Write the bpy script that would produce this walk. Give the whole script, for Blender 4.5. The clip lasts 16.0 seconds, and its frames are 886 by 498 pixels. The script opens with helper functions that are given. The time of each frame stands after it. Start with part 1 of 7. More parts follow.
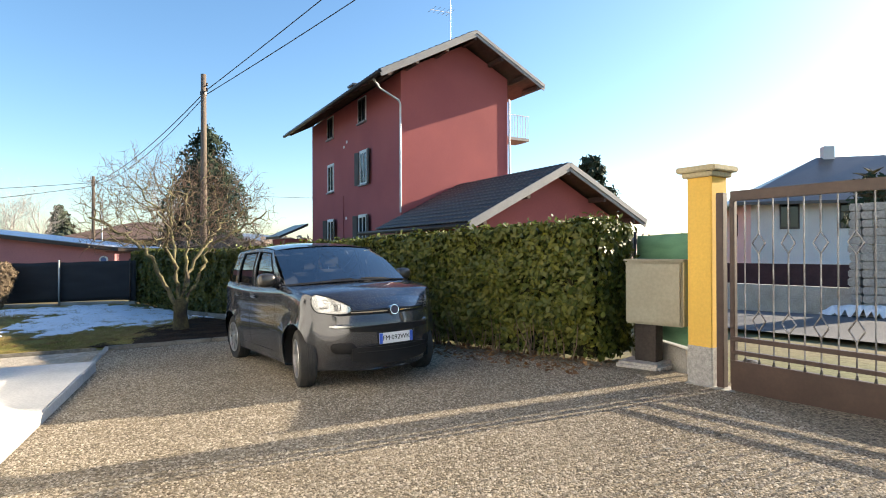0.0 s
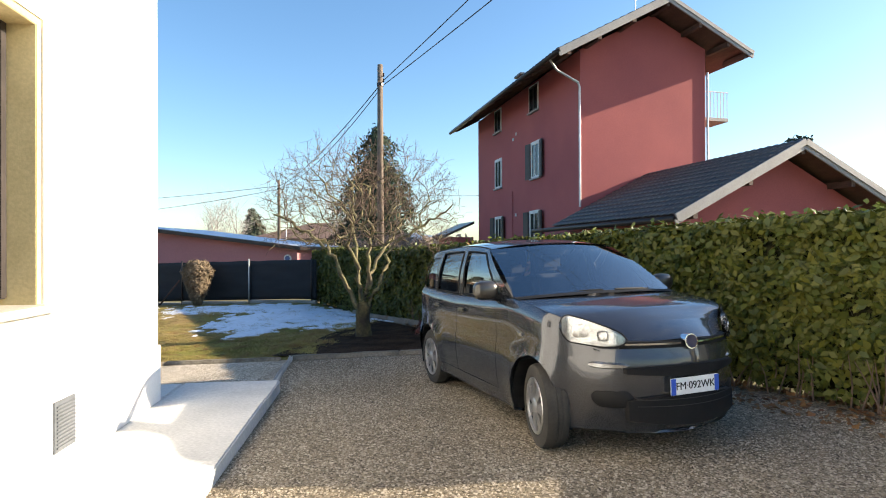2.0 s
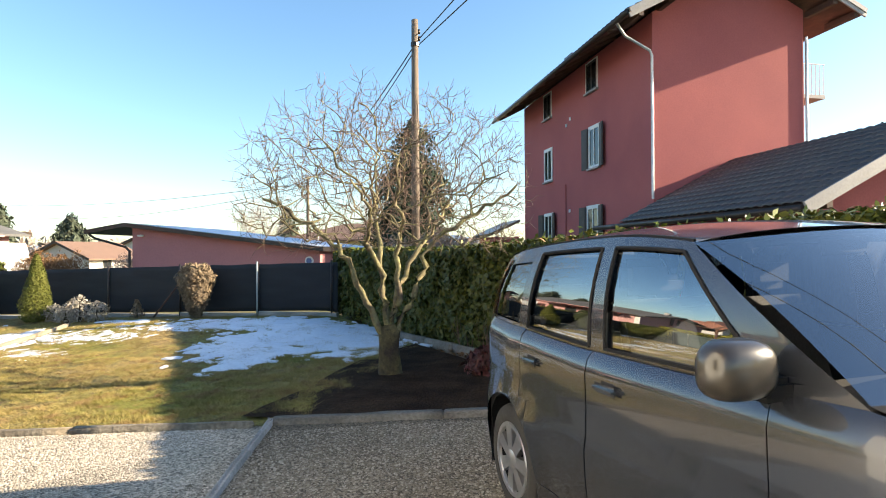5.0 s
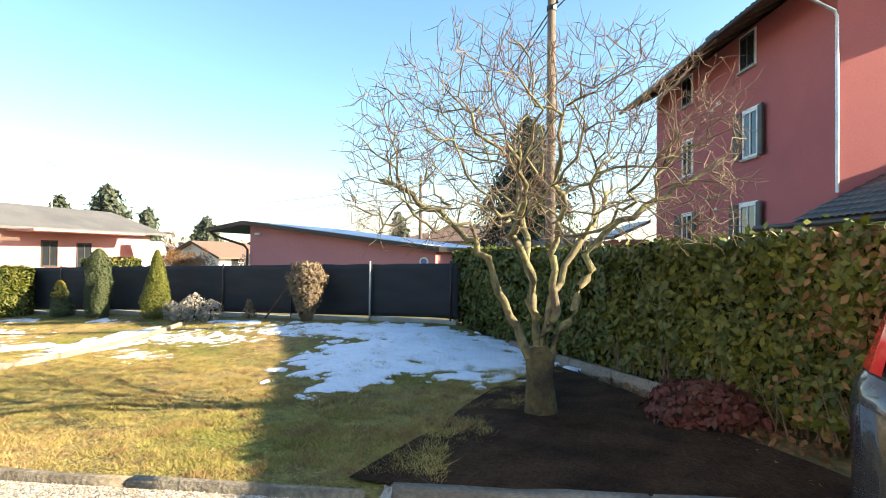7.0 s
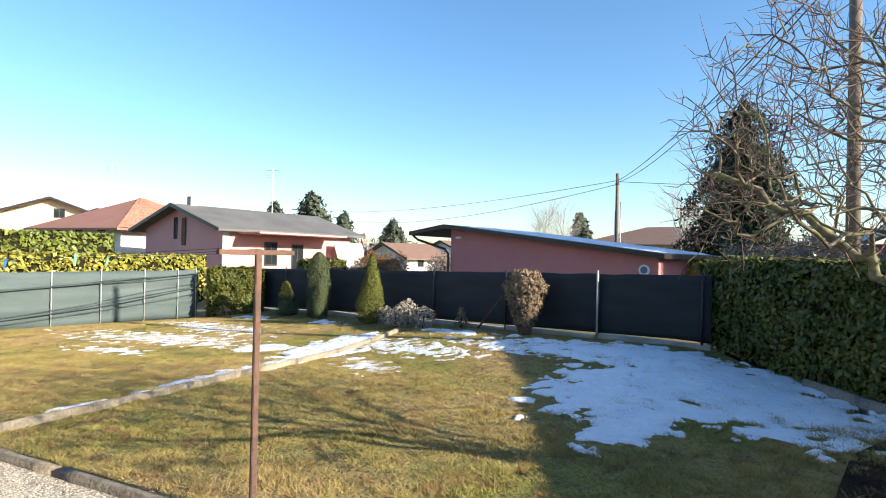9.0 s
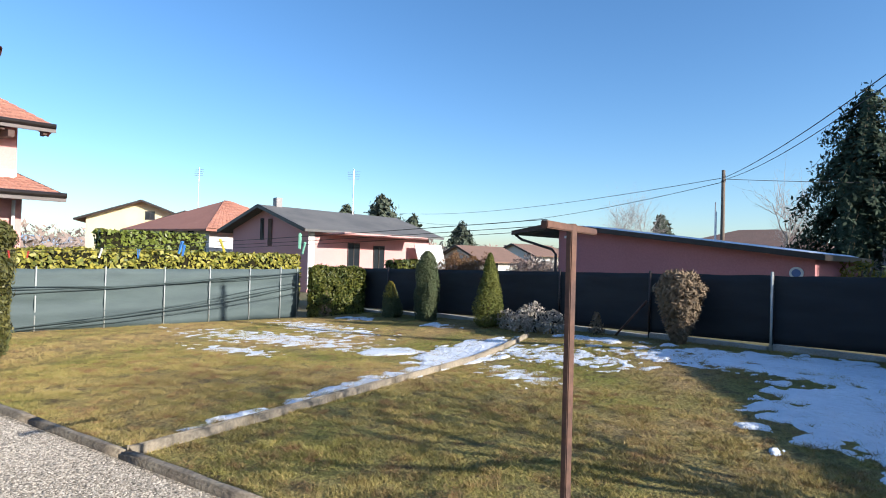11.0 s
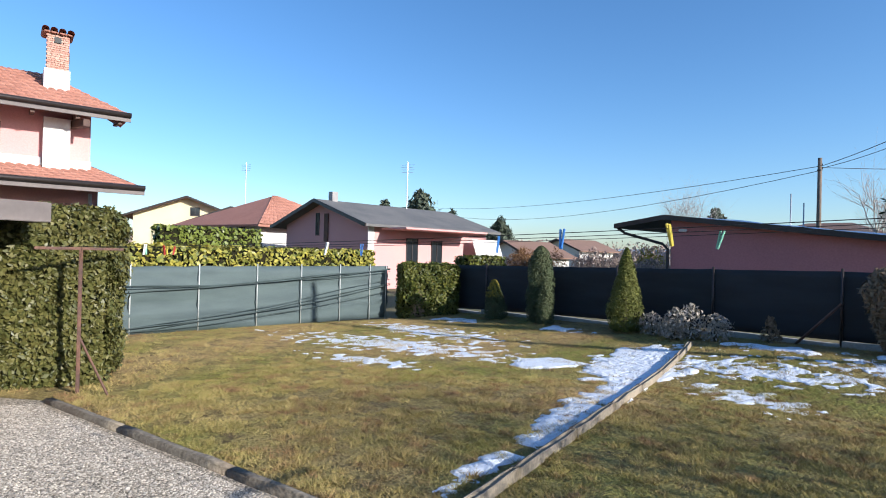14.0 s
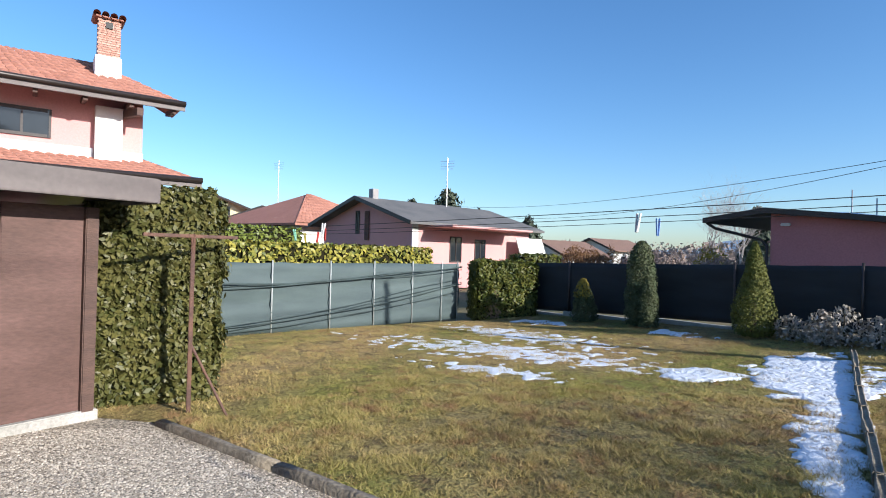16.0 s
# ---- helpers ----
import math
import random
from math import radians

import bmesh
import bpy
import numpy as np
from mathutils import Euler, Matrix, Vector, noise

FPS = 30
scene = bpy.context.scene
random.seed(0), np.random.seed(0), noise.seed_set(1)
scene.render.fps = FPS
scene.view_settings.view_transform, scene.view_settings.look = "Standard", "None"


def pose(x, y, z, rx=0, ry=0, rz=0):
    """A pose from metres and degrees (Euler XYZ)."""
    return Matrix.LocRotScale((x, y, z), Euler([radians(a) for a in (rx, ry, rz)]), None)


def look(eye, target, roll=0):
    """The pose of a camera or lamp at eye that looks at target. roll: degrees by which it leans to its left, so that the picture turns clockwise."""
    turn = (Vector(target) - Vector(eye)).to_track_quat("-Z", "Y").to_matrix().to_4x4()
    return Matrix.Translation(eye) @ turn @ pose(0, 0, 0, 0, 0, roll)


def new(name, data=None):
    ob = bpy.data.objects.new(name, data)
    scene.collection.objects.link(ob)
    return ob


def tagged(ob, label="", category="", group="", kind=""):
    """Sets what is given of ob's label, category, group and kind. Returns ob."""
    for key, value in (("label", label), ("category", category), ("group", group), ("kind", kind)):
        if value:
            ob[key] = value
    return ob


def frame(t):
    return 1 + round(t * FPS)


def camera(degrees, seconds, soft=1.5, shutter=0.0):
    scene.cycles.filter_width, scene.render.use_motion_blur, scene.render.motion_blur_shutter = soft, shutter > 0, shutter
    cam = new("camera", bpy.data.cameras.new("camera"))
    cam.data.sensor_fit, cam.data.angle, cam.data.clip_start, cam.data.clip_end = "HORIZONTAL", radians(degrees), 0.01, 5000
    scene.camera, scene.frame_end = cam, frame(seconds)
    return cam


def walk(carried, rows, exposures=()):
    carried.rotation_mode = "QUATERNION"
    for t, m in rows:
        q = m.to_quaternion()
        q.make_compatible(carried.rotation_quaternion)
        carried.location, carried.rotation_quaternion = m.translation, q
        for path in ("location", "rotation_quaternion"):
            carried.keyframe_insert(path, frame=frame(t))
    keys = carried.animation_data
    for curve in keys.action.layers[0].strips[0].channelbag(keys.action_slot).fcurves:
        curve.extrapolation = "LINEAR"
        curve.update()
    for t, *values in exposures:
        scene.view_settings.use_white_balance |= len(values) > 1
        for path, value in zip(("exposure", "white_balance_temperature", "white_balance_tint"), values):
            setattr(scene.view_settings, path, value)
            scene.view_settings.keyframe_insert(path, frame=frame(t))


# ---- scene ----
cam = camera(77.0, 16.0, soft=1.0)
PATH = [
    (0, (0.445, -0.08, 1.328), (0.3, 1.915, 1.337), -0.2),
    (0.5, (0.138, 0.305, 1.348), (-0.258, 2.265, 1.354), -0.1),
    (1, (-0.218, 0.698, 1.347), (-0.763, 2.622, 1.356), 0.1),
    (1.5, (-0.492, 1.141, 1.324), (-1.111, 3.043, 1.332), -0.0),
    (2, (-0.741, 1.574, 1.337), (-1.422, 3.454, 1.343), -0.2),
    (2.5, (-1.043, 2.004, 1.374), (-1.768, 3.868, 1.381), -0.1),
    (3, (-1.279, 2.485, 1.363), (-2.027, 4.34, 1.369), -0.3),
    (5.5, (-2.275, 4.75, 1.31), (-3.124, 6.561, 1.325), -0.2),
    (6, (-2.523, 5.12, 1.321), (-3.446, 6.894, 1.335), -0.1),
    (6.5, (-2.861, 5.39, 1.281), (-3.884, 7.108, 1.304), 0.2),
    (7, (-3.259, 5.631, 1.252), (-4.396, 7.276, 1.277), 0.5),
    (7.5, (-3.626, 5.84, 1.256), (-4.924, 7.362, 1.276), 0.5),
    (8, (-4.021, 5.913, 1.285), (-5.463, 7.299, 1.313), 0.9),
    (8.5, (-4.409, 5.836, 1.362), (-5.92, 7.146, 1.388), 1.3),
    (9, (-4.811, 5.805, 1.359), (-6.389, 7.033, 1.38), 1.2),
    (9.5, (-5.227, 5.733, 1.341), (-6.862, 6.885, 1.361), 1.3),
    (12, (-7.069, 4.94, 1.159), (-8.783, 5.969, 1.184), 1.5),
    (12.5, (-7.405, 4.81, 1.181), (-9.129, 5.824, 1.196), 1.4),
    (13, (-7.76, 4.589, 1.171), (-9.494, 5.585, 1.19), 1.6),
    (13.5, (-8.128, 4.382, 1.155), (-9.868, 5.368, 1.174), 1.5),
    (14, (-8.556, 4.201, 1.16), (-10.305, 5.172, 1.172), 1.5),
    (14.5, (-8.966, 4.0, 1.158), (-10.721, 4.959, 1.171), 1.5),
    (15, (-9.445, 3.863, 1.12), (-11.205, 4.813, 1.132), 1.4),
    (15.5, (-9.848, 3.705, 1.097), (-11.619, 4.633, 1.107), 1.4),
    (16, (-10.257, 3.436, 1.015), (-12.035, 4.352, 1.028), 1.5),
]
walk(cam, [(t, look(eye, target, roll)) for t, eye, target, roll in PATH], exposures=[
    (0.0, 1.35, 7600, 10), (3.0, 1.35, 7600, 10), (5.5, 1.75, 8400, 9), (7.5, 1.95, 8500, 8), (8.5, 1.5, 7500, 8), (9.5, 1.1, 6900, 9), (12.0, 0.72, 6150, 11), (16.0, 0.68, 6100, 11)])

# ---- daylight ----
SUN_EL, SUN_DIR = radians(20.5), Vector((0.9, 0.436, 0)).normalized()
world = bpy.data.worlds.new("sky")
world.use_nodes = True
scene.world = world
_sky = world.node_tree.nodes.new("ShaderNodeTexSky")
_sky.sky_type, _sky.sun_disc = "NISHITA", False
_sky.sun_elevation, _sky.sun_rotation = SUN_EL, math.atan2(SUN_DIR.x, SUN_DIR.y)
_sky.air_density, _sky.dust_density, _sky.ozone_density = 1.0, 0.8, 4.0
_bg = world.node_tree.nodes["Background"]
_bg.inputs[1].default_value = 0.13
_tone = world.node_tree.nodes.new("ShaderNodeHueSaturation")
_tone.inputs["Saturation"].default_value, _tone.inputs["Hue"].default_value = 1.12, 0.5
world.node_tree.links.new(_sky.outputs[0], _tone.inputs["Color"])
world.node_tree.links.new(_tone.outputs[0], _bg.inputs[0])
_sun = bpy.data.lights.new("sun", "SUN")
_sun.energy, _sun.angle, _sun.color = 5.0, radians(0.5), (1.0, 0.93, 0.82)
sun = new("sun", _sun)
_to_sun = SUN_DIR * math.cos(SUN_EL) + Vector((0, 0, math.sin(SUN_EL)))
sun.matrix_world = look(_to_sun * 60, (0, 0, 0))


# ---- materials ----
def mat(name, colour, rough=0.8, second=None, scale=3.0, fine=40.0, vary=0.25, bump=0.3, depth=0.01, metal=0.0, island=0.0,
        coat=0.0, stretch=(1, 1, 1), per_object=0.0, spec=0.5):
    """A surface with colour varied at two scales, grain relief, and (island) a shade of its own for every loose piece."""
    m = bpy.data.materials.new(name)
    m.use_nodes = True
    n, l = m.node_tree.nodes, m.node_tree.links
    b = n["Principled BSDF"]
    b.inputs["Roughness"].default_value, b.inputs["Metallic"].default_value = rough, metal
    b.inputs["Coat Weight"].default_value, b.inputs["Coat Roughness"].default_value = coat, 0.05
    b.inputs["Specular IOR Level"].default_value = spec
    tc, mp = n.new("ShaderNodeTexCoord"), n.new("ShaderNodeMapping")
    mp.inputs["Scale"].default_value = stretch
    l.new(tc.outputs["Object"], mp.inputs[0])
    big, small = n.new("ShaderNodeTexNoise"), n.new("ShaderNodeTexNoise")
    for t, s in ((big, scale), (small, fine)):
        t.inputs["Scale"].default_value, t.inputs["Detail"].default_value = s, 5
        l.new(mp.outputs[0], t.inputs["Vector"])
    mix = n.new("ShaderNodeMix")
    mix.data_type = "RGBA"
    second = second or tuple(c * (1 - vary) for c in colour)
    mix.inputs[6].default_value, mix.inputs[7].default_value = (*colour, 1), (*second, 1)
    ramp = n.new("ShaderNodeMapRange")
    ramp.inputs[1].default_value, ramp.inputs[2].default_value = 0.35, 0.65
    l.new(big.outputs[0], ramp.inputs[0])
    fac = ramp.outputs[0]
    if island or per_object:
        src = n.new("ShaderNodeNewGeometry").outputs["Random Per Island"] if island else n.new("ShaderNodeObjectInfo").outputs["Random"]
        add = n.new("ShaderNodeMix")
        add.inputs[0].default_value = island or per_object
        l.new(fac, add.inputs[2])
        l.new(src, add.inputs[3])
        fac = add.outputs[0]
    l.new(fac, mix.inputs[0])
    hsv = n.new("ShaderNodeHueSaturation")
    val = n.new("ShaderNodeMapRange")
    val.inputs[1].default_value, val.inputs[2].default_value = 0.3, 0.7
    val.inputs[3].default_value, val.inputs[4].default_value = 1 - vary * 0.6, 1 + vary * 0.6
    l.new(small.outputs[0], val.inputs[0])
    l.new(val.outputs[0], hsv.inputs["Value"])
    l.new(mix.outputs[2], hsv.inputs["Color"])
    l.new(hsv.outputs[0], b.inputs["Base Color"])
    if bump:
        bp = n.new("ShaderNodeBump")
        bp.inputs["Strength"].default_value, bp.inputs["Distance"].default_value = bump, depth
        l.new(small.outputs[0], bp.inputs["Height"])
        l.new(bp.outputs[0], b.inputs["Normal"])
    return m


def leafy(name, a, b_, rough=0.45, through_=0.25):
    m = mat(name, a, rough, b_, scale=2.0, fine=9.0, vary=0.3, bump=0, island=0.7, spec=0.3)
    m.node_tree.nodes["Principled BSDF"].inputs["Transmission Weight"].default_value = 0.0
    return m


def glass(name, colour=(0.9, 0.95, 0.95), rough=0.02, ior=1.45):
    m = bpy.data.materials.new(name)
    m.use_nodes = True
    b = m.node_tree.nodes["Principled BSDF"]
    b.inputs["Base Color"].default_value = (*colour, 1)
    b.inputs["Roughness"].default_value, b.inputs["IOR"].default_value = rough, ior
    b.inputs["Transmission Weight"].default_value = 1.0
    return m


M_GROUND = mat("earth_grass", (0.12, 0.12, 0.045), 0.95, (0.17, 0.13, 0.06), 0.6, 14, 0.4, 0.6, 0.03)
def turf(m, third, scale, lo, hi):
    """Lays a third colour over a surface in patches of its own size."""
    n, l = m.node_tree.nodes, m.node_tree.links
    b = n["Principled BSDF"]
    src = b.inputs["Base Color"].links[0].from_socket
    tc, t, r, mix = n.new("ShaderNodeTexCoord"), n.new("ShaderNodeTexNoise"), n.new("ShaderNodeMapRange"), n.new("ShaderNodeMix")
    t.inputs["Scale"].default_value, t.inputs["Detail"].default_value, t.inputs["Roughness"].default_value = scale, 6, 0.65
    r.inputs[1].default_value, r.inputs[2].default_value = lo, hi
    mix.data_type = "RGBA"
    mix.inputs[7].default_value = (*third, 1)
    l.new(tc.outputs["Object"], t.inputs["Vector"])
    l.new(t.outputs[0], r.inputs[0])
    l.new(r.outputs[0], mix.inputs[0])
    l.new(src, mix.inputs[6])
    l.new(mix.outputs[2], b.inputs["Base Color"])
    return m


M_LAWN = turf(mat("lawn", (0.20, 0.20, 0.05), 0.95, (0.33, 0.235, 0.115), 0.5, 30, 0.6, 1.0, 0.05, spec=0.1), (0.12, 0.085, 0.045), 5.0, 0.5, 0.68)
M_BLADE = turf(mat("grass_blade", (0.235, 0.232, 0.055), 0.7, (0.47, 0.33, 0.155), 0.5, 3, 0.4, 0, island=0.5, spec=0.2), (0.275, 0.16, 0.08), 4.0, 0.5, 0.66)
def stony(name, pale, dark, cells):
    """Gravel: every stone a cell with a shade of its own, rounded and set apart by dark gaps."""
    m = mat(name, pale, 0.95, dark, 0.8, 60, 0.4, 0, spec=0.15)
    n, l = m.node_tree.nodes, m.node_tree.links
    b = n["Principled BSDF"]
    src = b.inputs["Base Color"].links[0].from_socket
    tc, v, bw, r, mix, bp = (n.new(t) for t in ("ShaderNodeTexCoord", "ShaderNodeTexVoronoi", "ShaderNodeSeparateColor", "ShaderNodeMapRange", "ShaderNodeMix", "ShaderNodeBump"))
    v.inputs["Scale"].default_value = cells
    r.inputs[3].default_value, r.inputs[4].default_value = 0.35, 1.35
    mix.data_type, mix.blend_type = "RGBA", "MULTIPLY"
    mix.inputs[0].default_value = 1.0
    bp.inputs["Strength"].default_value, bp.inputs["Distance"].default_value, bp.invert = 1.0, 0.012, True
    l.new(tc.outputs["Object"], v.inputs["Vector"])
    l.new(v.outputs["Color"], bw.inputs[0])
    l.new(bw.outputs[0], r.inputs[0])
    l.new(src, mix.inputs[6])
    l.new(r.outputs[0], mix.inputs[7])
    l.new(mix.outputs[2], b.inputs["Base Color"])
    l.new(v.outputs["Distance"], bp.inputs["Height"])
    l.new(bp.outputs[0], b.inputs["Normal"])
    return m


# Yard gravel and its pebbles coloured darker to stand for shade; path kept pale
M_GRAVEL_SHADE = stony("gravel", (0.27, 0.225, 0.165), (0.19, 0.155, 0.11), 70)
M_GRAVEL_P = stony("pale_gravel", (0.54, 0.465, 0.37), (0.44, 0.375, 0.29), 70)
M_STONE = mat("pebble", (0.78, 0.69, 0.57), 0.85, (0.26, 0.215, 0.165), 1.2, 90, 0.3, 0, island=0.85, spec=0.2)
M_STONE_SHADE = mat("shade_brown_pebble", (0.50, 0.435, 0.345), 0.85, (0.10, 0.076, 0.05), 1.2, 90, 0.3, 0, island=0.85, spec=0.2)
M_SOIL = mat("soil", (0.026, 0.015, 0.010), 1.0, (0.055, 0.033, 0.020), 3, 30, 0.5, 1.0, 0.04, spec=0.08)
M_SNOW = mat("snow", (0.80, 0.83, 0.88), 0.65, (0.70, 0.75, 0.82), 2, 14, 0.1, 0.9, 0.05)
M_ASPHALT = mat("asphalt", (0.11, 0.11, 0.115), 0.9, (0.08, 0.08, 0.085), 0.5, 90, 0.3, 0.5, 0.01)
M_WHITE = mat("white_render", (0.83, 0.82, 0.79), 0.9, (0.76, 0.75, 0.72), 0.7, 60, 0.06, 0.25, 0.004)
M_CREAM = mat("cream_reveal", (0.62, 0.50, 0.27), 0.85, (0.55, 0.44, 0.23), 3, 50, 0.15, 0.2, 0.004)
M_CONC = mat("concrete", (0.42, 0.40, 0.37), 0.9, (0.30, 0.29, 0.26), 2.5, 45, 0.3, 0.5, 0.008)
M_PAVE = mat("pavement_concrete", (0.58, 0.56, 0.53), 0.85, (0.47, 0.46, 0.44), 1.5, 40, 0.2, 0.3, 0.005)
M_KERB = mat("mossy_kerb", (0.17, 0.135, 0.10), 0.95, (0.27, 0.23, 0.17), 4, 30, 0.5, 0.9, 0.015)
M_KERB2 = mat("stained_kerb", (0.30, 0.25, 0.18), 0.95, (0.20, 0.17, 0.13), 3, 35, 0.4, 0.6, 0.01)
M_KERB3 = mat("grey_brown_kerb", (0.23, 0.205, 0.17), 0.95, (0.15, 0.13, 0.105), 3, 35, 0.4, 0.6, 0.01, spec=0.2)
M_RED = mat("red_render", (0.40, 0.105, 0.10), 0.9, (0.35, 0.09, 0.09), 0.5, 25, 0.12, 0.3, 0.006)
M_PINK = mat("pink_render", (0.50, 0.21, 0.21), 0.9, (0.44, 0.185, 0.19), 0.5, 25, 0.12, 0.3, 0.006)
M_ROSE = mat("rose_render", (0.62, 0.33, 0.31), 0.9, (0.56, 0.30, 0.29), 0.5, 25, 0.1, 0.3, 0.006)
M_OFFWHITE = mat("offwhite_render", (0.70, 0.68, 0.64), 0.9, (0.63, 0.61, 0.58), 0.5, 25, 0.1, 0.3, 0.006)
M_YELLOWR = mat("pale_yellow_render", (0.70, 0.60, 0.38), 0.9, (0.62, 0.53, 0.33), 0.5, 25, 0.1, 0.3, 0.006)
M_TILE_D = mat("dark_roof_tile", (0.05, 0.045, 0.048), 0.32, (0.085, 0.07, 0.065), 1.2, 18, 0.35, 0.4, 0.01, island=0.5)
M_TILE_R = mat("terracotta_tile", (0.37, 0.17, 0.12), 0.8, (0.27, 0.115, 0.08), 1.2, 14, 0.35, 0.4, 0.01, island=0.6)
M_TILE_B = mat("old_brown_tile", (0.22, 0.13, 0.095), 0.85, (0.16, 0.10, 0.075), 1.2, 14, 0.35, 0.4, 0.01, island=0.6)
M_ROOFING = mat("grey_roofing", (0.10, 0.10, 0.10), 0.9, (0.14, 0.135, 0.13), 0.6, 16, 0.3, 0.4, 0.01)
M_TIMBER = mat("dark_timber", (0.065, 0.035, 0.028), 0.7, (0.10, 0.055, 0.04), 2, 25, 0.4, 0.4, 0.005, stretch=(1, 1, 6))
M_FASCIA = mat("grey_fascia", (0.33, 0.31, 0.30), 0.6, (0.27, 0.255, 0.25), 1.5, 20, 0.15, 0.2, 0.004)
M_ZINC = mat("zinc_pipe", (0.55, 0.55, 0.56), 0.4, (0.42, 0.42, 0.43), 3, 20, 0.2, 0.1, 0.003, metal=0.6)
M_DMETAL = mat("dark_gutter", (0.045, 0.035, 0.032), 0.4, None, 3, 20, 0.2, 0.1, 0.003, metal=0.4)
M_GATE = mat("brown_gate_paint", (0.040, 0.020, 0.015), 0.5, (0.06, 0.033, 0.025), 4, 40, 0.25, 0.15, 0.002)
M_BARS = mat("galvanised_bar", (0.30, 0.30, 0.31), 0.5, (0.14, 0.13, 0.13), 8, 50, 0.25, 0.1, 0.002, metal=0.8)
M_PILLAR = mat("yellow_pillar_paint", (0.68, 0.42, 0.09), 0.85, (0.62, 0.38, 0.08), 1.5, 40, 0.1, 0.2, 0.004)
M_CAP = mat("sandstone_cap", (0.45, 0.38, 0.24), 0.9, (0.36, 0.31, 0.2), 4, 40, 0.25, 0.5, 0.006)
M_GRANITE = mat("granite_plinth", (0.40, 0.38, 0.36), 0.85, (0.27, 0.26, 0.25), 25, 80, 0.3, 0.3, 0.004)
M_BOX = mat("meter_box_grp", (0.33, 0.31, 0.24), 0.6, (0.28, 0.26, 0.20), 2, 30, 0.15, 0.15, 0.003)
M_PEDESTAL = mat("dark_pedestal", (0.05, 0.04, 0.035), 0.9, None, 4, 30, 0.4, 0.5, 0.01)
M_NET_B = mat("black_shade_net", (0.015, 0.017, 0.020), 0.8, (0.022, 0.025, 0.029), 1.2, 120, 0.35, 0.4, 0.006, stretch=(1, 1, 4))
M_NET_G = mat("green_shade_net", (0.078, 0.108, 0.108), 0.75, (0.060, 0.085, 0.089), 1.0, 140, 0.25, 0.4, 0.006, stretch=(1, 1, 5))
M_NET_D = mat("net_fold_dark", (0.05, 0.075, 0.075), 0.8, None, 2, 60, 0.3, 0.3, 0.004)
M_NET_V = mat("bright_green_net", (0.13, 0.29, 0.17), 0.8, (0.09, 0.22, 0.13), 2, 120, 0.3, 0.4, 0.006, stretch=(1, 1, 5))
M_POST = mat("pale_fence_post", (0.42, 0.44, 0.43), 0.5, (0.33, 0.35, 0.34), 5, 40, 0.2, 0.1, 0.003)
M_RUST = mat("rusty_post", (0.15, 0.075, 0.05), 0.8, (0.09, 0.05, 0.04), 6, 40, 0.35, 0.4, 0.004)
M_POLE = mat("weathered_pole", (0.20, 0.15, 0.11), 0.9, (0.13, 0.10, 0.08), 3, 25, 0.4, 0.5, 0.01, stretch=(4, 4, 0.6))
M_BARK = mat("lichen_bark", (0.115, 0.088, 0.062), 0.95, (0.24, 0.215, 0.10), 5, 28, 0.5, 0.8, 0.015)
M_BARK_D = mat("dark_trunk_bark", (0.045, 0.034, 0.025), 0.95, (0.11, 0.09, 0.038), 5, 24, 0.5, 0.9, 0.02)
M_TWIG = mat("twig", (0.18, 0.12, 0.088), 0.9, (0.115, 0.075, 0.058), 3, 30, 0.3, 0, island=0.4)
M_BIRCH = mat("birch_bark", (0.50, 0.46, 0.42), 0.9, (0.30, 0.26, 0.24), 3, 20, 0.3, 0)
M_CABLE = mat("black_cable", (0.02, 0.02, 0.02), 0.6, None, 3, 20, 0.2, 0)
M_LAUREL_O = leafy("olive_laurel_leaf", (0.045, 0.056, 0.015), (0.15, 0.135, 0.042), 0.45)
M_LAUREL = leafy("laurel_leaf", (0.025, 0.048, 0.008), (0.13, 0.125, 0.018), 0.5)
M_LAUREL_Y = leafy("young_laurel_leaf", (0.17, 0.20, 0.035), (0.10, 0.13, 0.03), 0.4)
M_VARIEG = leafy("variegated_leaf", (0.40, 0.34, 0.06), (0.06, 0.09, 0.02), 0.45)
# hedge core: near black puts the shade behind the leaves into its colour
M_HEDGE_SHADE = mat("hedge_shade_core", (0.014, 0.017, 0.008), 1.0, (0.024, 0.02, 0.011), 5, 25, 0.5, 0.8, 0.05, spec=0.05)
M_FIR = leafy("fir_needles", (0.016, 0.038, 0.020), (0.040, 0.060, 0.034), 0.8)
M_CONE = leafy("dwarf_spruce_needles", (0.15, 0.15, 0.026), (0.07, 0.085, 0.018), 0.7)
M_CYP = leafy("cypress_scale", (0.045, 0.07, 0.03), (0.10, 0.11, 0.05), 0.7)
M_GOLD = leafy("golden_foliage", (0.36, 0.27, 0.03), (0.12, 0.12, 0.03), 0.6)
M_DRY = leafy("dry_shrub", (0.17, 0.12, 0.075), (0.23, 0.17, 0.11), 0.8)
M_PALE = leafy("pale_seedhead", (0.42, 0.38, 0.33), (0.15, 0.13, 0.09), 0.8)
M_BROWNL = leafy("brown_leaf", (0.14, 0.065, 0.03), (0.22, 0.12, 0.05), 0.7)
M_REDL = leafy("red_groundcover", (0.13, 0.03, 0.03), (0.07, 0.03, 0.02), 0.6)
# far woods lightened, distance haze in their colour; nearer brush shares it
M_WOODS = leafy("far_bare_wood", (0.25, 0.185, 0.155), (0.32, 0.25, 0.21), 0.9)
M_FROST = leafy("far_evergreen", (0.055, 0.075, 0.05), (0.09, 0.10, 0.07), 0.9)
# blue of the hills is painted distance haze
M_HILL_HAZE = mat("haze_blue_hills", (0.22, 0.30, 0.42), 1.0, (0.18, 0.26, 0.37), 0.003, 0.02, 0.15, 0)
